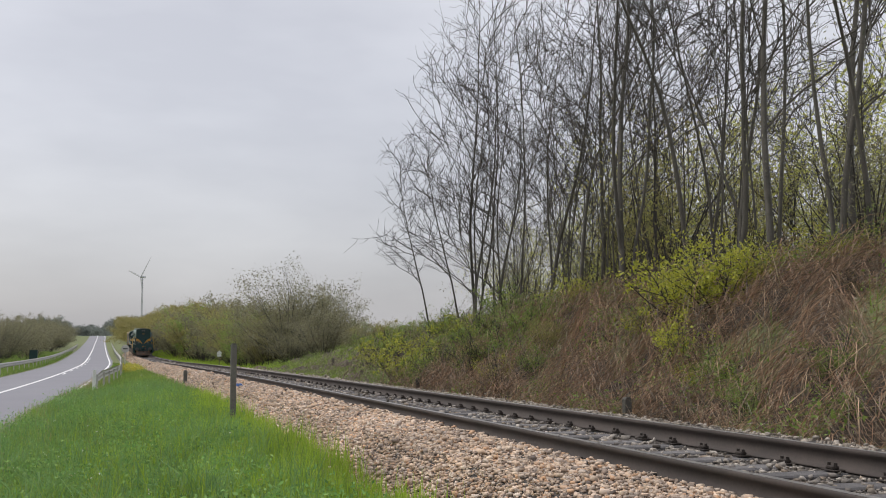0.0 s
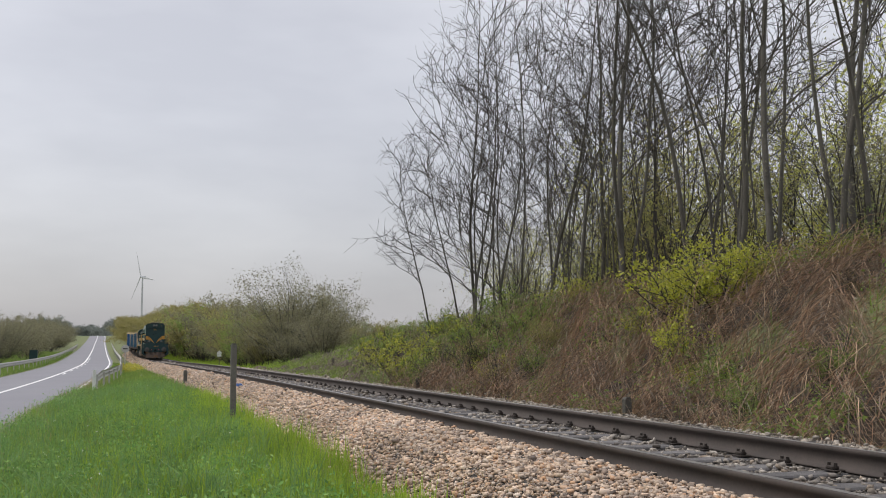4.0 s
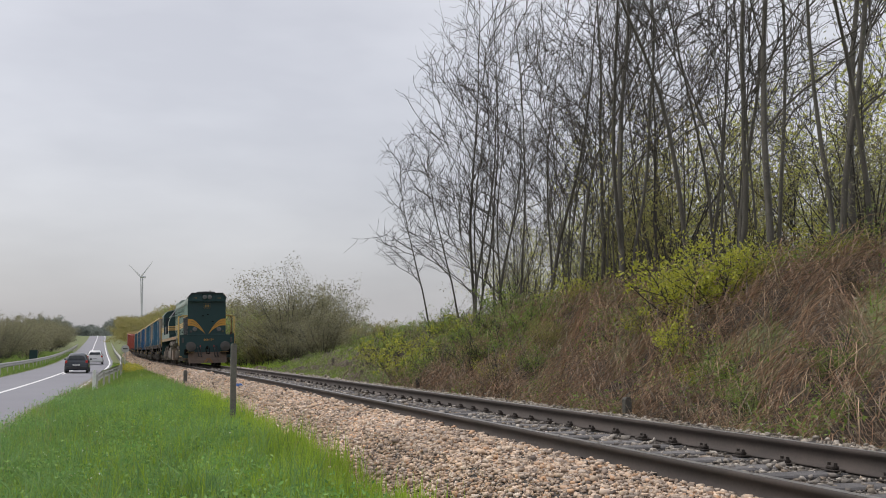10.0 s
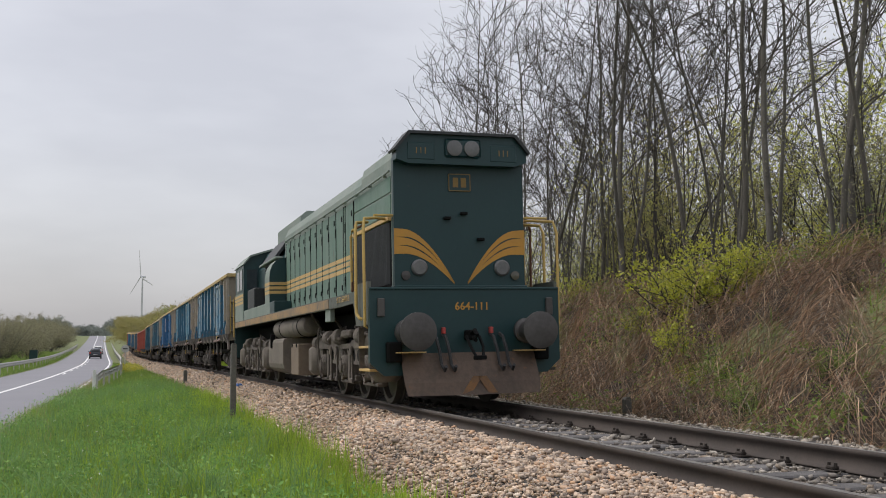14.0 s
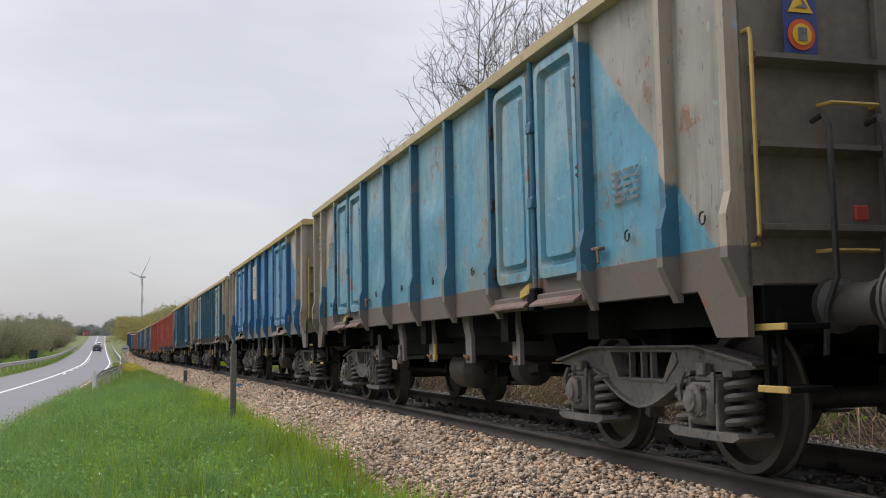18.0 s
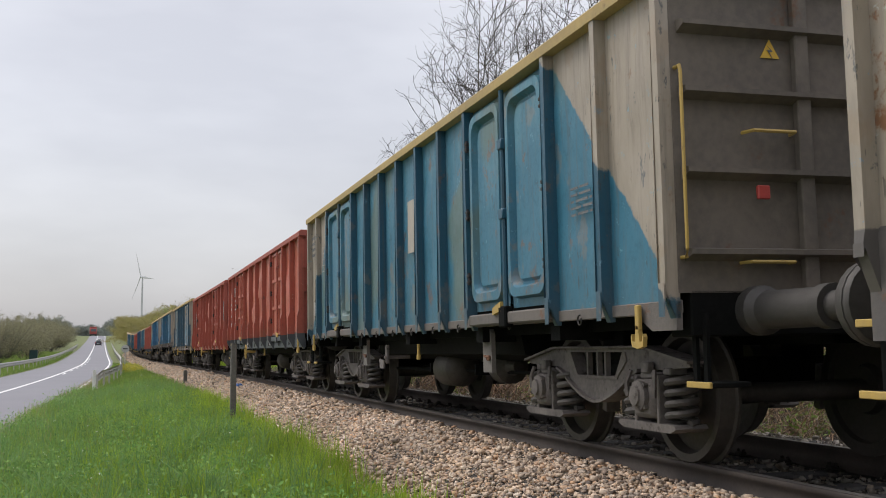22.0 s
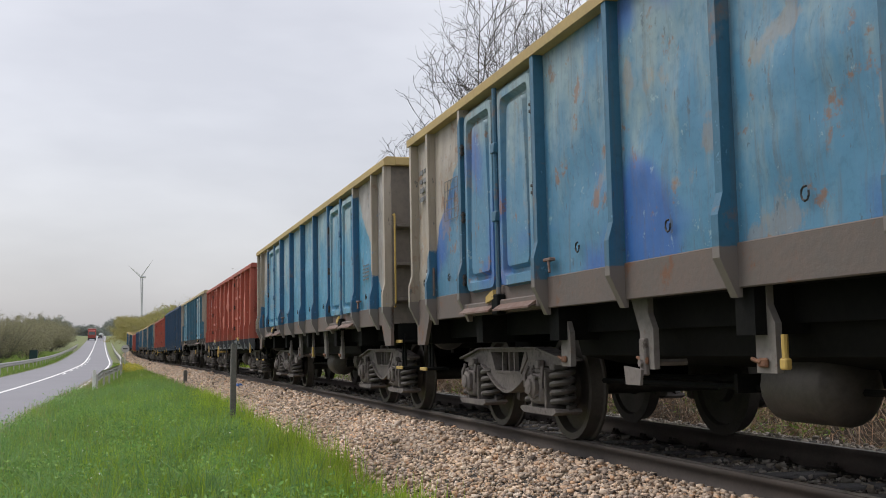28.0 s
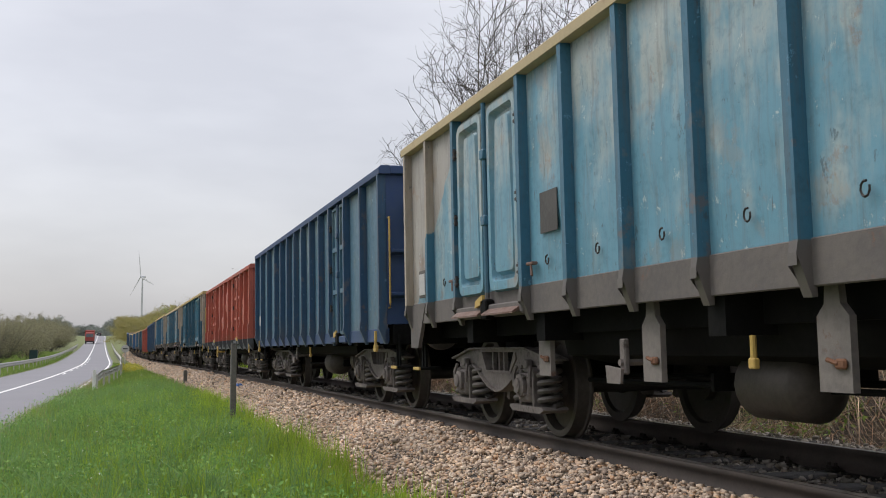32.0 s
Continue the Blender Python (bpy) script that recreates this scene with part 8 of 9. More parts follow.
# the tops of the scrub fall and rise along the line: bearing and slope from the verge
BROW_X = (-0.46, -0.432, -0.40, -0.386, -0.374, -0.36, -0.33, -0.32, -0.30, -0.28, -0.272, -0.245, -0.212, -0.186, -0.1, -0.085, -0.07, -0.012, 0.01, 0.1, 0.3, 0.46)
BROW_Z = (0.049, 0.041, 0.036, 0.03, 0.032, 0.024, 0.023, 0.031, 0.033, 0.036, 0.041, 0.045, 0.05, 0.054, 0.05, 0.037, 0.032, 0.032, 0.038, 0.05, 0.075, 0.09)


def brow_scale(p, tall, want):
    """The wanted size of a shrub of that height at p, or less where the scrub is low."""
    room = EYE[2] + float(np.interp(p.x / p.y, BROW_X, BROW_Z)) * p.y - p.z
    return max(0.12, min(want, room / (1.16 * tall)))


S_LIME = [shrub_meshes(301 + i, 1.9, 2.3, 13, 1500, 0.045, M_LEAF_LIME, None, 0.25) for i in range(2)]
S_GREEN = [shrub_meshes(311 + i, 1.5, 1.8, 14, 1600, 0.034, M_LEAF_GREEN, None, 0.2) for i in range(2)]
S_DRY = [shrub_meshes(321 + i, 1.7, 2.2, 18, 700, 0.03, M_LEAF_OLIVE, None, 0.6) for i in range(2)]
S_SAP = [shrub_meshes(325 + i, 5.5, 2.6, 12, 1900, 0.045, (M_LEAF_OLIVE, M_LEAF_BUD, M_LEAF_BROWN)[i], None, 0.4) for i in range(3)]
for k in range(56):
    p = on_ground(*by_sight(r5.uniform(0.05, 0.2) if k % 2 else r5.uniform(0.16, 0.45), r5.uniform(9.5, 22)))
    shrub("thin upright sapling with a few olive leaves", S_SAP[k % 3], pose(p.x, p.y, p.z - 0.05, 0, 0, r5.uniform(0, 360)) @ Matrix.Scale(r5.uniform(0.55, 1.15), 4), "saplings between the trees")
for sx, lat, me, size in ((0.215, 6.9, S_LIME[0], 0.9), (0.24, 6.6, S_LIME[1], 1.0), (0.265, 6.9, S_LIME[0], 1.0), (0.232, 5.4, S_LIME[1], 0.65), (0.285, 7.2, S_LIME[1], 0.8), (0.25, 4.7, S_LIME[0], 0.4), (0.34, 8.4, S_LIME[1], 0.6), (0.4, 8.6, S_LIME[0], 0.5), (0.19, 6.2, S_LIME[1], 0.4), (0.1, 6.8, S_GREEN[0], 0.8), (0.075, 6.2, S_GREEN[0], 0.9), (0.05, 6.6, S_GREEN[1], 0.8), (0.03, 6.0, S_GREEN[1], 0.9), (0.06, 8.0, S_GREEN[0], 1.0), (0.13, 8.2, S_LIME[0], 0.7), (0.09, 5.0, S_GREEN[1], 0.6), (0.0, 7.0, S_GREEN[0], 0.9), (0.37, 5.0, S_GREEN[0], 0.6), (0.395, 4.2, S_GREEN[1], 0.5), (0.29, 4.2, S_GREEN[0], 0.45), (0.26, 4.9, S_GREEN[1], 0.6), (0.405, 9.2, S_GREEN[0], 0.8)):
    p = on_ground(*by_sight(sx, lat))
    shrub("lime-green leafing shrub on the bank" if me in S_LIME else "fresh green low shrub on the bank", me, pose(p.x, p.y, p.z, 0, 0, r5.uniform(0, 360)) @ Matrix.Scale(size, 4), "shrubs on the bank")
for k in range(26):
    p = on_ground(*by_sight(-0.03 + 0.50 * (k + r5.random()) / 26, r5.uniform(6.0, 9.8)))
    shrub("leafless brown scrub on the bank", S_DRY[k % 2], pose(p.x, p.y, p.z, 0, 0, r5.uniform(0, 360)) @ Matrix.Scale(brow_scale(p, 1.7, r5.uniform(0.5, 1.0)), 4), "scrub on the bank")
S_TALL = [shrub_meshes(331 + i, 5.0, 5.0, 30, 15000, 0.055, (M_LEAF_OLIVE, M_LEAF_BROWN, M_LEAF_GREEN)[i], None, 0.1) for i in range(3)]
S_BIG = shrub_meshes(341, 6.6, 6.2, 60, 30000, 0.06, M_LEAF_BROWN, None, 0.1)
S_HEDGE = [shrub_meshes(351 + i, 5.2, 5.0, 44, 10000, 0.062, M_LEAF_BROWN, M_TWIG, 0.2) for i in range(2)]
for k in range(30):
    p = on_ground(*by_sight(-0.075 + 0.14 * (k + r5.random()) / 30, r5.uniform(3.8, 7.5)))
    shrub("low mixed green and brown scrub at the foot of the bank", (S_GREEN[0], S_DRY[0], S_LIME[1], S_DRY[1], S_GREEN[1])[k % 5], pose(p.x, p.y, p.z - 0.05, 0, 0, r5.uniform(0, 360)) @ Matrix.Scale(brow_scale(p, 1.7, r5.uniform(0.45, 0.95)), 4), "scrub at the foot of the bank")
# low scrub at the open end of the bank
for k in range(30):
    p = on_ground(*by_sight(-0.095 + 0.2 * (k + r5.random()) / 30, r5.uniform(5.4, 9.5) if k % 2 else r5.uniform(9, 20)))
    shrub("low olive-green bush in young leaf at the foot of the bank", S_TALL[r5.choice((0, 1, 0, 2))] if k % 4 else S_HEDGE[0], pose(p.x, p.y, p.z - 0.1, 0, 0, r5.uniform(0, 360)) @ Matrix.Scale(brow_scale(p, 5.0, 0.6) * r5.uniform(0.7, 1.0), 4), "bushes along the line")
S_TALL_FAR = [shrub_meshes(361 + i, 5.0, 5.0, 14, 4600, 0.10, (M_LEAF_OLIVE, M_LEAF_BROWN, M_LEAF_GREEN)[i], None, 0.1) for i in range(3)]
S_HEDGE_FAR = [shrub_meshes(371 + i, 5.2, 5.0, 16, 3600, 0.11, M_LEAF_BROWN, M_TWIG, 0.15) for i in range(2)]
for sx, lat, me, turn, size, label in ((-0.142, 7.8, S_BIG, 0, 1.0, "large half-bare bush with olive buds beside the line"), (-0.125, 10.5, S_BIG, 120, 0.9, "thin half-bare bush beside the line"), (-0.115, 7.0, S_TALL[1], 40, 0.72, "brown budding bush beside the line"), (-0.165, 7.0, S_TALL[0], 80, 0.8, "olive-green bush beside the line"), (-0.15, 6.2, S_HEDGE[1], 200, 0.6, "brown budding bush beside the line")):
    p = on_ground(*by_sight(sx, lat))
    shrub(label, me, pose(p.x, p.y, p.z - 0.1, 0, 0, turn) @ Matrix.Scale(size, 4), "bushes along the line")
# the hedge that closes in on the line
for k in range(70):
    aa = 76 + k * 2.7 + r5.uniform(-1.5, 1.5)
    p = on_ground(aa, float(track_b(aa)) + (r5.uniform(5.2, 8.5) if k % 2 else r5.uniform(7.5, 15)))
    shrub("olive-green bush in young leaf beside the line", (S_TALL if k < 16 else S_TALL_FAR)[r5.choice((0, 0, 1, 1, 2))], pose(p.x, p.y, p.z - 0.1, 0, 0, r5.uniform(0, 360)) @ Matrix.Scale(brow_scale(p, 5.0, 1.5) * r5.uniform(0.72, 1.12), 4), "bushes along the line")
for k in range(14):
    aa = 78 + k * 7.5 + r5.uniform(-2, 2)
    p = on_ground(aa, float(track_b(aa)) + r5.uniform(6, 10))
    shrub("thin sapling standing out of the hedge", S_SAP[k % 2], pose(p.x, p.y, p.z - 0.1, 0, 0, r5.uniform(0, 360)) @ Matrix.Scale(brow_scale(p, 5.5, 1.6) * r5.uniform(1.0, 1.25), 4), "bushes along the line")
for k in range(14):
    p = on_ground(*by_sight(-0.1 + 0.12 * (k + r5.random()) / 14, r5.uniform(22, 48)))
    shrub("low green bush in the field", S_TALL_FAR[2 if k % 3 else 0], pose(p.x, p.y, p.z - 0.2, 0, 0, r5.uniform(0, 360)) @ Matrix.Scale(brow_scale(p, 5.0, 1.2) * r5.uniform(0.85, 1.0), 4), "bushes in the field")
for k in range(42):
    aa = 48 + k * 6.2 + r5.uniform(-1.5, 1.5)
    p = on_ground(aa, float(road_b(aa)) - ROAD_HALF - r5.uniform(4.2, 10) - (5 if aa < 60 else 0))
    shrub("brownish budding hedge bush beyond the road", (S_HEDGE if k < 14 else S_HEDGE_FAR)[k % 2], pose(p.x, p.y, p.z - 0.1, 0, 0, r5.uniform(0, 360)) @ Matrix.Scale(brow_scale(p, 5.2, 1.4) * r5.uniform(0.86, 1.05), 4), "hedge beyond the road")

# ---- far woods: too many to count ----


def woods(name, spots, material, seed, leaf, per, label):
    """Crowns of leaves on spots (x, y, z, height)."""
    r = np.random.default_rng(seed)
    cs = []
    for x, y, z, h in spots:
        for _ in range(11):
            q = r.uniform(0.05, 0.93)
            w = h * 0.3 * (1.05 - q)
            cs.append((x + r.normal(0, w), y + r.normal(0, w), z + h * q))
    k = float(np.mean([q[3] for q in spots]))
    v, f = leaf_cloud(cs, per, (k * 0.075, k * 0.075, k * 0.05), leaf, seed)
    return tagged(new(name, quick_mesh(name, v, f, material)), label, "woods", kind="stuff")


def wood_height(x, y, z):
    return EYE[2] + float(np.interp(x / y, BROW_X, BROW_Z)) * y - z


spots = []
while len(spots) < 170:
    y = r5.uniform(270, 430)
    x = y * r5.uniform(-0.325, -0.2)
    aa, bb = x * AX.x + y * AX.y, x * BX.x + y * BX.y
    if bb - float(road_b(aa)) > 7 and abs(bb - float(track_b(aa))) > 7:
        p = on_ground(aa, bb)
        spots.append((p.x, p.y, p.z, wood_height(*p) * r5.uniform(0.75, 1.02)))
woods("far_woods", spots, M_LEAF_OLIVE, 61, 0.2, 80, "olive-green wood in young leaf on rising ground")
spots = []
for k in range(130):
    y = r5.uniform(620, 900)
    x = y * r5.uniform(-0.40, -0.29)
    p = on_ground(x * AX.x + y * AX.y, x * BX.x + y * BX.y)
    spots.append((p.x, p.y, p.z, wood_height(*p) * r5.uniform(0.7, 1.02)))
woods("distant_tree_line", spots, M_LEAF_HAZE, 62, 0.6, 90, "hazy grey-blue distant trees on the horizon")
spots = []
for k in range(150):
    aa = r5.uniform(150, 620)
    p = on_ground(aa, float(road_b(aa)) - 16 - r5.uniform(0, 120))
    spots.append((p.x, p.y, p.z, min(8.0, wood_height(*p)) * r5.uniform(0.7, 1.0)))
woods("left_woods", spots, M_LEAF_BROWN, 63, 0.24, 50, "brownish budding wood beyond the road")

# ---- posts, guard rails, signs ----
M_POST = surface("weathered_dark_concrete", (0.10, 0.095, 0.085), (0.16, 0.15, 0.13), 0.9, big=3, small=30, amount=0.9, relief=0.5, stain=(0.06, 0.055, 0.05), stain_at=0.58)
M_GALV = surface("galvanised_steel", (0.46, 0.455, 0.43), (0.36, 0.35, 0.32), 0.6, 0.2, big=1.5, small=20, amount=0.8, relief=0.1, stain=(0.22, 0.2, 0.17), stain_at=0.64)
M_WHITE = surface("white_paint_plate", (0.72, 0.72, 0.70), (0.55, 0.55, 0.53), 0.6, big=3, small=20, amount=0.7, relief=0.1)


def post(label, p, w, h, m=None, name="post"):
    th = thing(name, label, "post", at=pose(p.x, p.y, p.z - 0.2, 0, 0, 18))
    part("shaft", Geo().box(-w / 2, w / 2, -w / 2, w / 2, 0, h + 0.2 - w * 0.25, 0.012), m or M_POST, th)
    part("cap", Geo().prism([(-w / 2, h + 0.2 - w * 0.25), (w / 2, h + 0.2 - w * 0.25), (w / 4, h + 0.2), (-w / 4, h + 0.2)], "y", -w / 2, w / 2), m or M_POST, th)
    return th


def ray_spot(x_over_y, lat):
    return on_ground(*by_sight(x_over_y, lat))


p = on_track(20.3, -2.57, -0.62)
post("weathered dark concrete marker post beside the ballast", Vector((p.x, p.y, p.z)), 0.11, 1.58)
p = on_track(43.0, -2.0, -0.45)
post("short dark marker post in the ballast", Vector((p.x, p.y, p.z)), 0.15, 0.5)
for sx, lat, h, w in ((-0.107, 5.0, 0.5, 0.1), (-0.025, 3.4, 0.5, 0.1), (0.177, 3.1, 0.55, 0.12)):
    post("short dark wooden stake beside the track", ray_spot(sx, lat), w, h, M_BARK, "stake")
p = on_track(88.0, 4.0, -0.5)
th = thing("marker_board", "small white marker board on a stake", "sign", at=pose(p.x, p.y, p.z, 0, 0, 17))
part("stake", Geo().box(-0.03, 0.03, -0.03, 0.03, 0, 0.9, 0.006), M_POST, th)
part("board", Geo().prism([(-0.18, 0.85), (0.18, 0.85), (0.18, 1.2), (0.0, 1.36), (-0.18, 1.2)], "y", -0.05, -0.035), M_WHITE, th)
p = on_track(84.0, -3.6, -0.5)
th = thing("road_sign", "round road sign on a thin pole beside the guard rail", "road sign", at=pose(p.x, p.y, p.z, 0, 0, 17))
part("pole", Geo().cyl((0, 0, -0.3), (0, 0, 1.9), 0.032, 8), M_GALV, th, smooth=True)
part("plate", Geo().lathe([(0.0, -0.012), (0.29, -0.012), (0.3, 0.0), (0.29, 0.012), (0.0, 0.012)], (0, -0.05, 1.62), "y", 24), M_GALV, th, "grey sign plate", smooth=True)
part("sign_bar", Geo().box(-0.17, 0.17, -0.075, -0.066, 1.58, 1.66), M_UNDER, th)
BEAM = [(0.0, 0.0), (-0.045, 0.05), (-0.045, 0.1), (0.0, 0.15), (0.0, 0.17), (-0.045, 0.22), (-0.045, 0.27), (0.0, 0.32)]


def guard_rail(a0, a1, off, face, label):
    th = thing("guard_rail", label, "guard rail")
    rows = np.arange(a0, a1 + 0.1, 4.0)
    shift = (lambda a: off) if off < 0 else (lambda a: float(np.interp(a, (43, 54, 65, 84, 115, 160, 260), (3.46, 3.72, 3.98, 3.75, 3.65, 3.8, 4.15))))
    sweep = []
    for a in rows:
        q = min(1.0, (a - a0) / 4.0)
        for d, z in BEAM:
            x, y = ab(a, float(road_b(a)) + shift(a) + d * face)
            sweep.append((x, y, float(road_z(a)) + 0.42 + z - 0.12 * (1 - q)))
    n = len(BEAM)
    fs = [(i * n + j, i * n + j + 1, (i + 1) * n + j + 1, (i + 1) * n + j) for i in range(len(rows) - 1) for j in range(n - 1)]
    part("beam", Geo().add(sweep, fs), M_GALV, th, "corrugated steel beam")
    for a in rows[:-1]:
        x, y = ab(a, float(road_b(a)) + shift(a) + 0.07 * face)
        part("rail_post", Geo().box(-0.04, 0.04, -0.03, 0.03, -0.3, 0.66, 0.005), M_GALV, th, at=pose(x, y, float(road_z(a)), 0, 0, -math.degrees(HEAD)))
    return th


gr = guard_rail(43.3, 268, ROAD_HALF + 0.45, 1, "grey corrugated guard rail along the verge")
x, y = ab(42.9, float(road_b(42.9)) + 3.44)
post("white delineator post at the end of the guard rail", Vector((x, y, float(road_z(42.9)))), 0.13, 0.85, M_WHITE, "delineator_post")
guard_rail(30, 258, -ROAD_HALF - 0.7, -1, "grey corrugated guard rail along the far side of the road")
x, y = ab(118, float(road_b(118)) - ROAD_HALF - 2.2)
th = thing("utility_box", "dark green utility box beyond the guard rail", "box", at=pose(x, y, float(road_z(118)), 0, 0, 18))
part("cabinet", Geo().box(-0.4, 0.4, -0.3, 0.3, 0, 1.3, 0.03), M_GREEN, th)
part("lid", Geo().box(-0.45, 0.45, -0.35, 0.35, 1.3, 1.38, 0.02), M_GREEN, th)
p = on_track(28.5, -1.55, -0.14)
th = thing("litter", "crumpled blue plastic scrap on the ballast", "litter", at=pose(p.x, p.y, p.z, 10, 0, 40))
M_BLUE = surface("blue_plastic", (0.03, 0.10, 0.32), (0.06, 0.16, 0.4), 0.5, big=8, small=40, relief=0.3)
part("scrap", Geo().prism([(-0.08, 0), (0.02, -0.02), (0.09, 0.0), (0.06, 0.06), (0.0, 0.045), (-0.06, 0.07)], "y", -0.05, 0.05), M_BLUE, th)

# ---- wind turbine ----
M_TURBINE = surface("pale_grey_turbine_paint", (0.5, 0.51, 0.53), (0.45, 0.46, 0.48), 0.6, big=0.05, small=1.0, relief=0.0)
TD = 2300.0
TXY = (-0.2935 * TD, TD)
HUB_Z = 0.76 + (616 - 489) / 1817 * TD
turbine = thing("wind_turbine", "pale grey three-bladed wind turbine on the horizon", "wind turbine", at=pose(TXY[0], TXY[1], HUB_Z - 115, 0, 0, 0))
part("tower", Geo().tube([(0, 0, -60), (0, 0, 60), (0, 0, 114)], [2.6, 2.1, 1.5], 16), M_TURBINE, turbine, smooth=True)
part("nacelle", Geo().box(-5.5, 7.0, -2.0, 2.0, 113, 117.5, 0.8), M_TURBINE, turbine, at=pose(0, 0, 0, 0, 0, 45))
YAW = -45.0
rotor = part("rotor", Geo().lathe([(0.0, -2.5), (1.2, -1.8), (1.8, 0.0), (1.8, 1.5), (0.3, 2.0)], (0, 0, 0), "y", 14), M_TURBINE, turbine, "three-bladed rotor", smooth=True)
for k in range(3):
    g = Geo()
    vs = []
    for q, c, t in ((0.02, 1.4, 0.9), (0.15, 2.4, 0.5), (0.4, 1.9, 0.32), (0.75, 1.2, 0.2), (1.0, 0.35, 0.1)):
        z = q * 62
        vs += [(-c * 0.9, 0, z), (0, -t, z), (c * 1.1, 0, z), (0, t, z)]
    fs = [(i * 4 + j, i * 4 + (j + 1) % 4, i * 4 + 4 + (j + 1) % 4, i * 4 + 4 + j) for i in range(4) for j in range(4)] + [(0, 1, 2, 3), (16, 17, 18, 19)]
    part("blade", g.add(vs, fs), M_TURBINE, rotor, at=pose(0, 0, 0, 0, k * 120, 0))

# ---- cars and lorry ----
M_TYRE = surface("black_tyre_rubber", (0.02, 0.02, 0.021), (0.035, 0.033, 0.032), 0.85, big=6, small=40, relief=0.3)
M_ALLOY = surface("grey_alloy", (0.4, 0.4, 0.41), (0.3, 0.3, 0.31), 0.35, 0.7, big=6, small=30, relief=0.05)
M_CARGLASS = surface("tinted_car_glass", (0.05, 0.058, 0.062), (0.075, 0.082, 0.088), 0.12, big=2, small=10, relief=0.0)
M_REDLENS = surface("red_lamp_lens", (0.45, 0.02, 0.015), (0.35, 0.02, 0.015), 0.25, big=6, small=30, relief=0.0)
M_BLACKPLASTIC = surface("black_bumper_plastic", (0.025, 0.025, 0.027), (0.04, 0.04, 0.04), 0.7, big=4, small=30, relief=0.1)
MESH["tyre"] = Geo().lathe([(0.2, -0.1), (0.29, -0.1), (0.315, -0.07), (0.315, 0.07), (0.29, 0.1), (0.2, 0.1)], (0, 0, 0), "y", 22).mesh("wheel", M_TYRE, True)
MESH["rim"] = Geo().lathe([(0.02, -0.07), (0.07, -0.08), (0.2, -0.05), (0.2, 0.05), (0.07, 0.08), (0.02, 0.07)], (0, 0, 0), "y", 16).mesh("rim", M_ALLOY, True)


def loft(sections):
    """A closed body through sections (x, half width, list of (y share, z))."""
    g = Geo()
    n = len(sections[0][2])
    vs, fs = [], []
    for x, hw, prof in sections:
        vs += [(x, hw * y, z) for y, z in prof]
    for i in range(len(sections) - 1):
        for j in range(n):
            fs.append((i * n + j, i * n + (j + 1) % n, (i + 1) * n + (j + 1) % n, (i + 1) * n + j))
    fs += [tuple(range(n)), tuple(range((len(sections) - 1) * n, len(sections) * n))]
    return g.add(vs, fs)


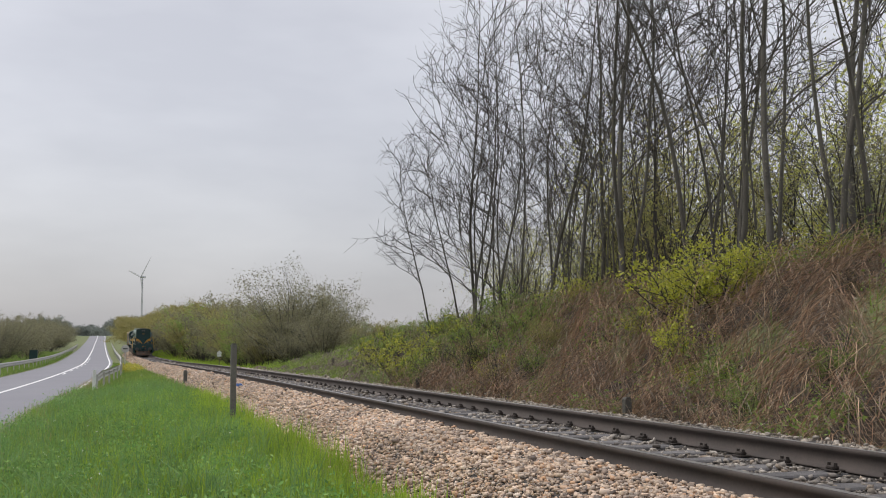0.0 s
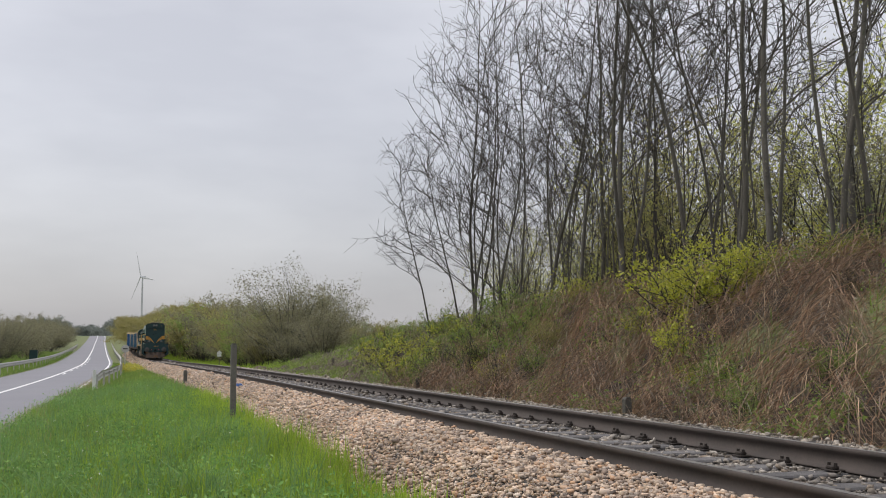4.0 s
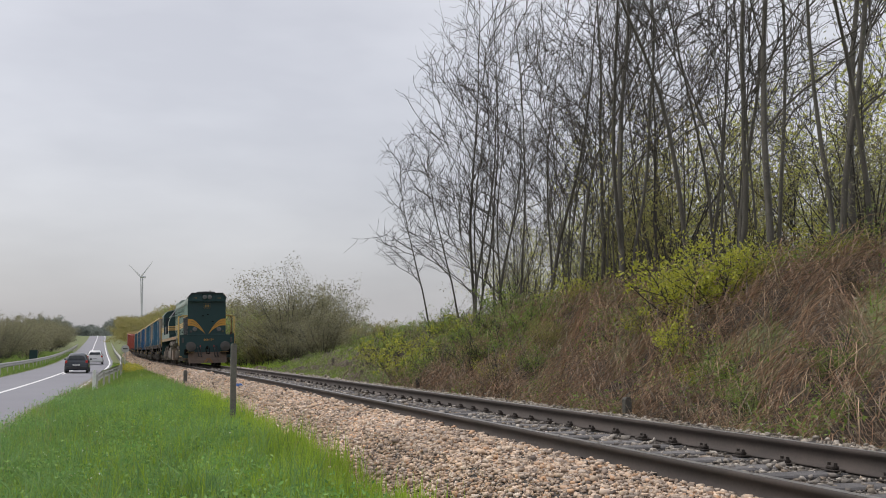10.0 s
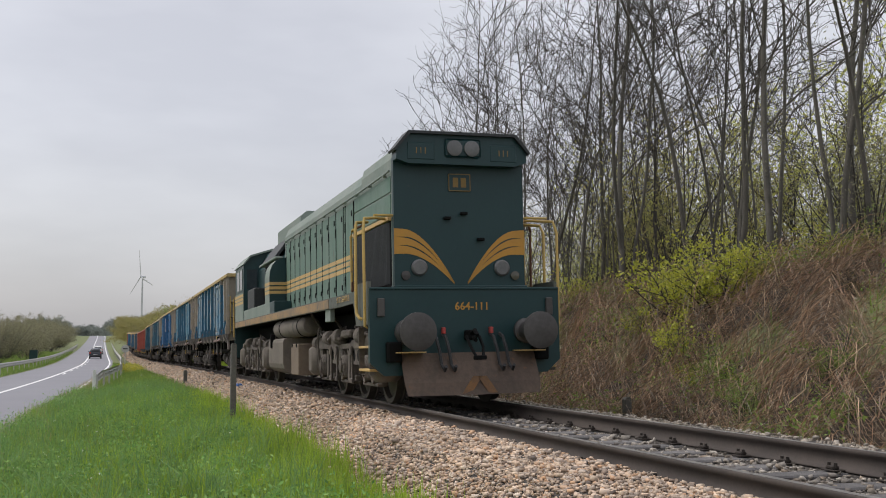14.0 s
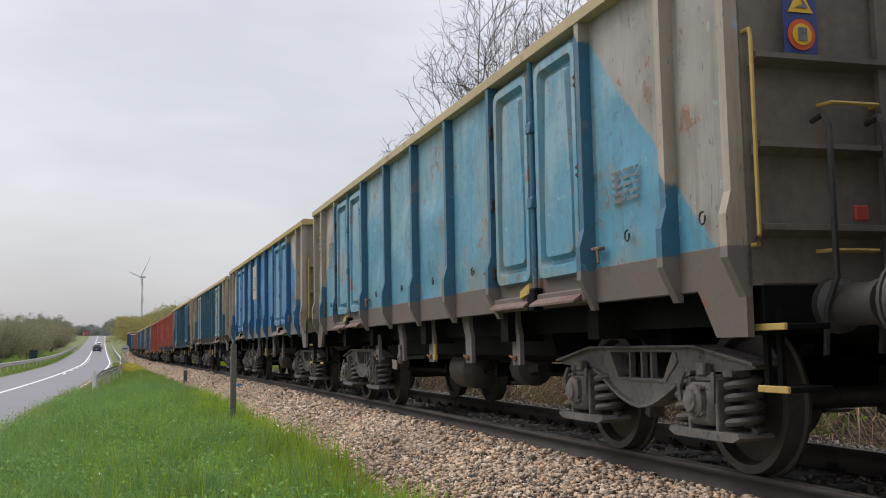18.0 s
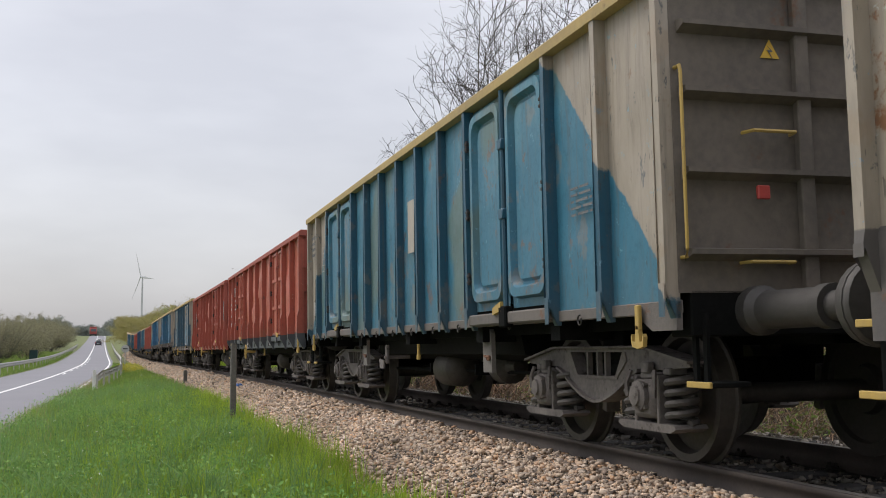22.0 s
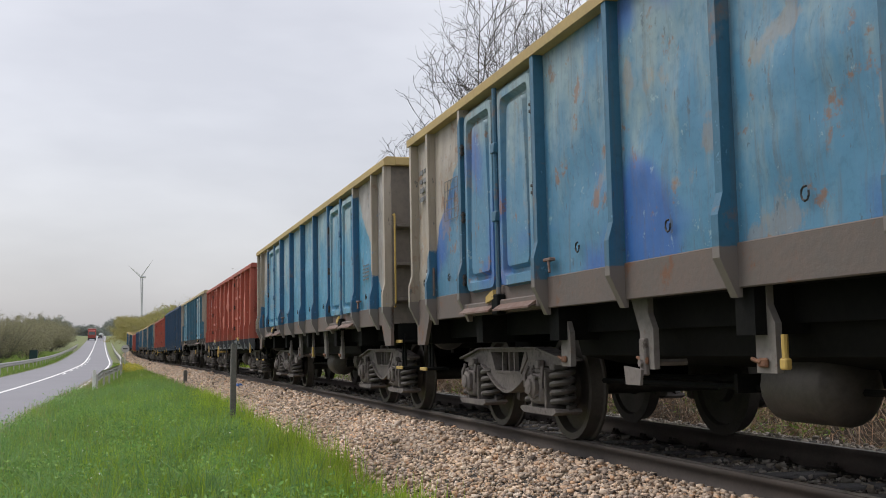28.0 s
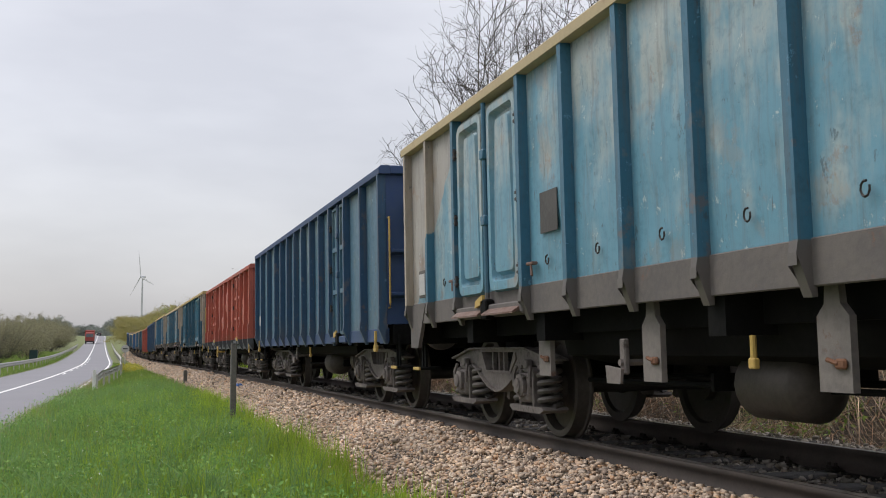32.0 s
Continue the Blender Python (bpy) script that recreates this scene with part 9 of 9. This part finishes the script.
def car(label, paint, name="car"):
    """A hatchback facing +x."""
    th = thing(name, label, "car", "cars on the road")
    lo = lambda zb, zt: [(-0.94, zb), (-1.0, zb + 0.2), (-1.0, zt - 0.16), (-0.95, zt), (0.95, zt), (1.0, zt - 0.16), (1.0, zb + 0.2), (0.94, zb)]
    part("body", loft([(-2.02, 0.78, lo(0.3, 0.86)), (-1.95, 0.84, lo(0.22, 0.95)), (-1.3, 0.88, lo(0.2, 0.98)), (0.6, 0.88, lo(0.2, 0.95)), (1.5, 0.84, lo(0.2, 0.84)), (1.95, 0.74, lo(0.24, 0.68)), (2.02, 0.62, lo(0.3, 0.6))]), paint, th, smooth=True)
    up = lambda zt, k: [(-0.95, 0.9), (-k, zt - 0.05), (-k * 0.85, zt), (k * 0.85, zt), (k, zt - 0.05), (0.95, 0.9)]
    part("roof", loft([(-1.98, 0.84, up(0.97, 0.9)), (-1.72, 0.83, up(1.34, 0.72)), (-1.5, 0.83, up(1.42, 0.69)), (-0.8, 0.83, up(1.47, 0.68)), (0.1, 0.83, up(1.44, 0.68)), (0.95, 0.84, up(0.95, 0.9))]), paint, th, smooth=True)
    part("rear_window", loft([(-1.985, 0.8, [(-0.74, 1.03), (-0.62, 1.28), (0.62, 1.28), (0.74, 1.03)]), (-1.64, 0.8, [(-0.74, 1.03), (-0.62, 1.31), (0.62, 1.31), (0.74, 1.03)])]), M_CARGLASS, th, at=pose(-0.012, 0, 0, 0, 0, 0) @ Matrix.Translation((0.0, 0, 0)))
    for sgn in (-1, 1):
        part("side_window", Geo().add([(-1.6, sgn * 0.815, 0.96), (0.7, sgn * 0.83, 0.94), (0.1, sgn * 0.62, 1.36), (-1.35, sgn * 0.62, 1.37), (-1.6, sgn * 0.79, 0.96), (0.7, sgn * 0.80, 0.94), (0.1, sgn * 0.59, 1.36), (-1.35, sgn * 0.59, 1.37)], [(0, 1, 2, 3), (7, 6, 5, 4), (0, 1, 5, 4), (1, 2, 6, 5), (2, 3, 7, 6), (3, 0, 4, 7)]), M_CARGLASS, th)
        part("tail_light", Geo().box(-2.03, -1.82, *sorted((sgn * 0.64, sgn * 0.82)), 0.72, 0.93, 0.03), M_REDLENS, th, "red tail light")
        part("mirror", Geo().box(0.45, 0.62, *sorted((sgn * 0.86, sgn * 1.02)), 0.92, 1.06, 0.03), paint, th)
        part("headlight", Geo().box(1.7, 1.95, *sorted((sgn * 0.45, sgn * 0.72)), 0.55, 0.7, 0.03), M_LENS, th, "clear headlight")
        for x in (-1.25, 1.3):
            w = part("wheel", MESH["tyre"], None, th, at=pose(x, sgn * 0.78, 0.315))
            part("rim", MESH["rim"], None, w)
    part("bumper", Geo().box(-2.06, -1.85, -0.78, 0.78, 0.28, 0.5, 0.04), M_BLACKPLASTIC if name != "pale_car" else paint, th)
    part("number_plate", Geo().box(-2.075, -2.055, -0.26, 0.26, 0.55, 0.66), M_WHITE, th, "white plate with plain bars")
    part("plate_bars", Geo().box(-2.08, -2.072, -0.2, 0.2, 0.58, 0.63), M_BLACKPLASTIC, th)
    return th


def lorry(label, paint):
    th = thing("lorry", label, "lorry")
    part("cab", loft([(-0.1, 1.22, [(-1, 0.6), (-1, 3.0), (-0.9, 3.2), (0.9, 3.2), (1, 3.0), (1, 0.6)]), (1.5, 1.22, [(-1, 0.6), (-1, 2.9), (-0.9, 3.1), (0.9, 3.1), (1, 2.9), (1, 0.6)]), (1.95, 1.15, [(-1, 0.6), (-1, 1.7), (-0.9, 1.9), (0.9, 1.9), (1, 1.7), (1, 0.6)])]), paint, th)
    part("windscreen", Geo().add([(1.97, -1.0, 1.85), (1.97, 1.0, 1.85), (1.62, 0.95, 2.8), (1.62, -0.95, 2.8), (1.9, -1.0, 1.85), (1.9, 1.0, 1.85), (1.55, 0.95, 2.8), (1.55, -0.95, 2.8)], [(0, 1, 2, 3), (7, 6, 5, 4), (0, 1, 5, 4), (1, 2, 6, 5), (2, 3, 7, 6), (3, 0, 4, 7)]), M_CARGLASS, th)
    part("cargo_box", Geo().box(-8.5, -0.4, -1.25, 1.25, 1.1, 3.7, 0.04), M_REDBOX, th, "dull red cargo box")
    part("bumper", Geo().box(1.7, 2.02, -1.2, 1.2, 0.45, 0.85, 0.04), M_BLACKPLASTIC, th)
    for sgn in (-1, 1):
        part("headlight", Geo().box(1.95, 2.04, *sorted((sgn * 0.8, sgn * 1.1)), 0.72, 0.9, 0.02), M_LENS, th, "clear headlight")
        for x in (0.9, -5.6, -6.8):
            part("wheel", MESH["tyre"], None, th, at=pose(x, sgn * 1.05, 0.5) @ Matrix.Scale(1.6, 4))
    return th


M_REDBOX = surface("dull_red_lorry_paint", (0.30, 0.05, 0.04), (0.24, 0.05, 0.04), 0.55, big=1, small=12, relief=0.1)
M_CARWHITE = surface("dusty_white_car_paint", (0.60, 0.60, 0.585), (0.54, 0.54, 0.525), 0.3, big=2, small=20, amount=0.6, relief=0.02)
M_CARBLACK = surface("dark_blue_grey_car_paint", (0.03, 0.037, 0.045), (0.045, 0.05, 0.058), 0.25, big=2, small=20, amount=0.6, relief=0.02)
white_car = car("pale silver-white hatchback driving away", M_CARWHITE, "pale_car")
white_car.name = "car"
dark_car = car("dark blue-grey hatchback driving away", M_CARBLACK)
red_lorry = lorry("red box lorry coming over the rise", M_REDBOX)
for th in (white_car, dark_car):
    th.scale = (0.9, 0.9, 0.93)
ROLL_BACK = 235.0


def road_pose(a, off, back=False):
    """On the road at a along the line, off to the right of its middle, facing away or back."""
    p, q = (Vector((*ab(k, float(road_b(k)) + off), float(road_z(k)))) for k in (a - 1.2, a + 1.2))
    d, m = q - p, (p + q) / 2
    if back:
        d = -d
    return pose(m.x, m.y, m.z, 0, -math.degrees(math.asin(d.z / d.length)), math.degrees(math.atan2(d.y, d.x)))


def motions():
    times = [k * 0.5 for k in range(65)]
    for th, back in TRAIN:
        walk(th, [(t, track_pose(front_s(t) + back)) for t in times])
    # wheels roll on their axles
    ticks = [k / 15 for k in range(481)]
    for th, back in TRAIN:
        if back > ROLL_BACK:
            continue
        for o in th.children_recursive:
            if o.name.startswith("wheelset"):
                at = o.matrix_basis.translation.copy()
                sgn = -1 if o.parent.matrix_basis[0][0] < 0 else 1
                walk(o, [(t, pose(at.x, at.y, at.z, 0, sgn * math.degrees(-front_s(t) / at.z), 0)) for t in ticks])
    walk(rotor, [(k * 0.5, pose(0, 0, 115.3, 0, 0, YAW) @ pose(0, -4.5, 0, 0, 73.2 * (k * 0.5 - 1.0), 0)) for k in range(65)])
    walk(white_car, [(t, road_pose(a, 1.2)) for t, a in ((0, -110), (3, -38), (5, 4), (6, 31), (6.5, 41), (7, 51), (8, 72), (9, 91), (10, 109.5), (11, 127.5), (12, 145.5), (13, 163), (14, 180), (15.5, 203), (18, 241), (20, 275), (24, 342), (28, 405), (32, 450))])
    walk(dark_car, [(t, road_pose(a, 0.95)) for t, a in ((0, -115), (4, -40), (6.5, 10), (7.5, 31), (8, 41), (9, 59), (10, 77), (11, 94), (12, 112), (13, 129), (14, 144), (15.5, 164), (18, 203), (20, 240), (24, 312), (28, 376), (32, 430))])
    walk(red_lorry, [(t, road_pose(a, -1.45, True)) for t, a in ((0, 760), (14, 560), (17, 495), (20, 444), (23, 410), (26, 375), (28.5, 345), (32, 304))])


motions()
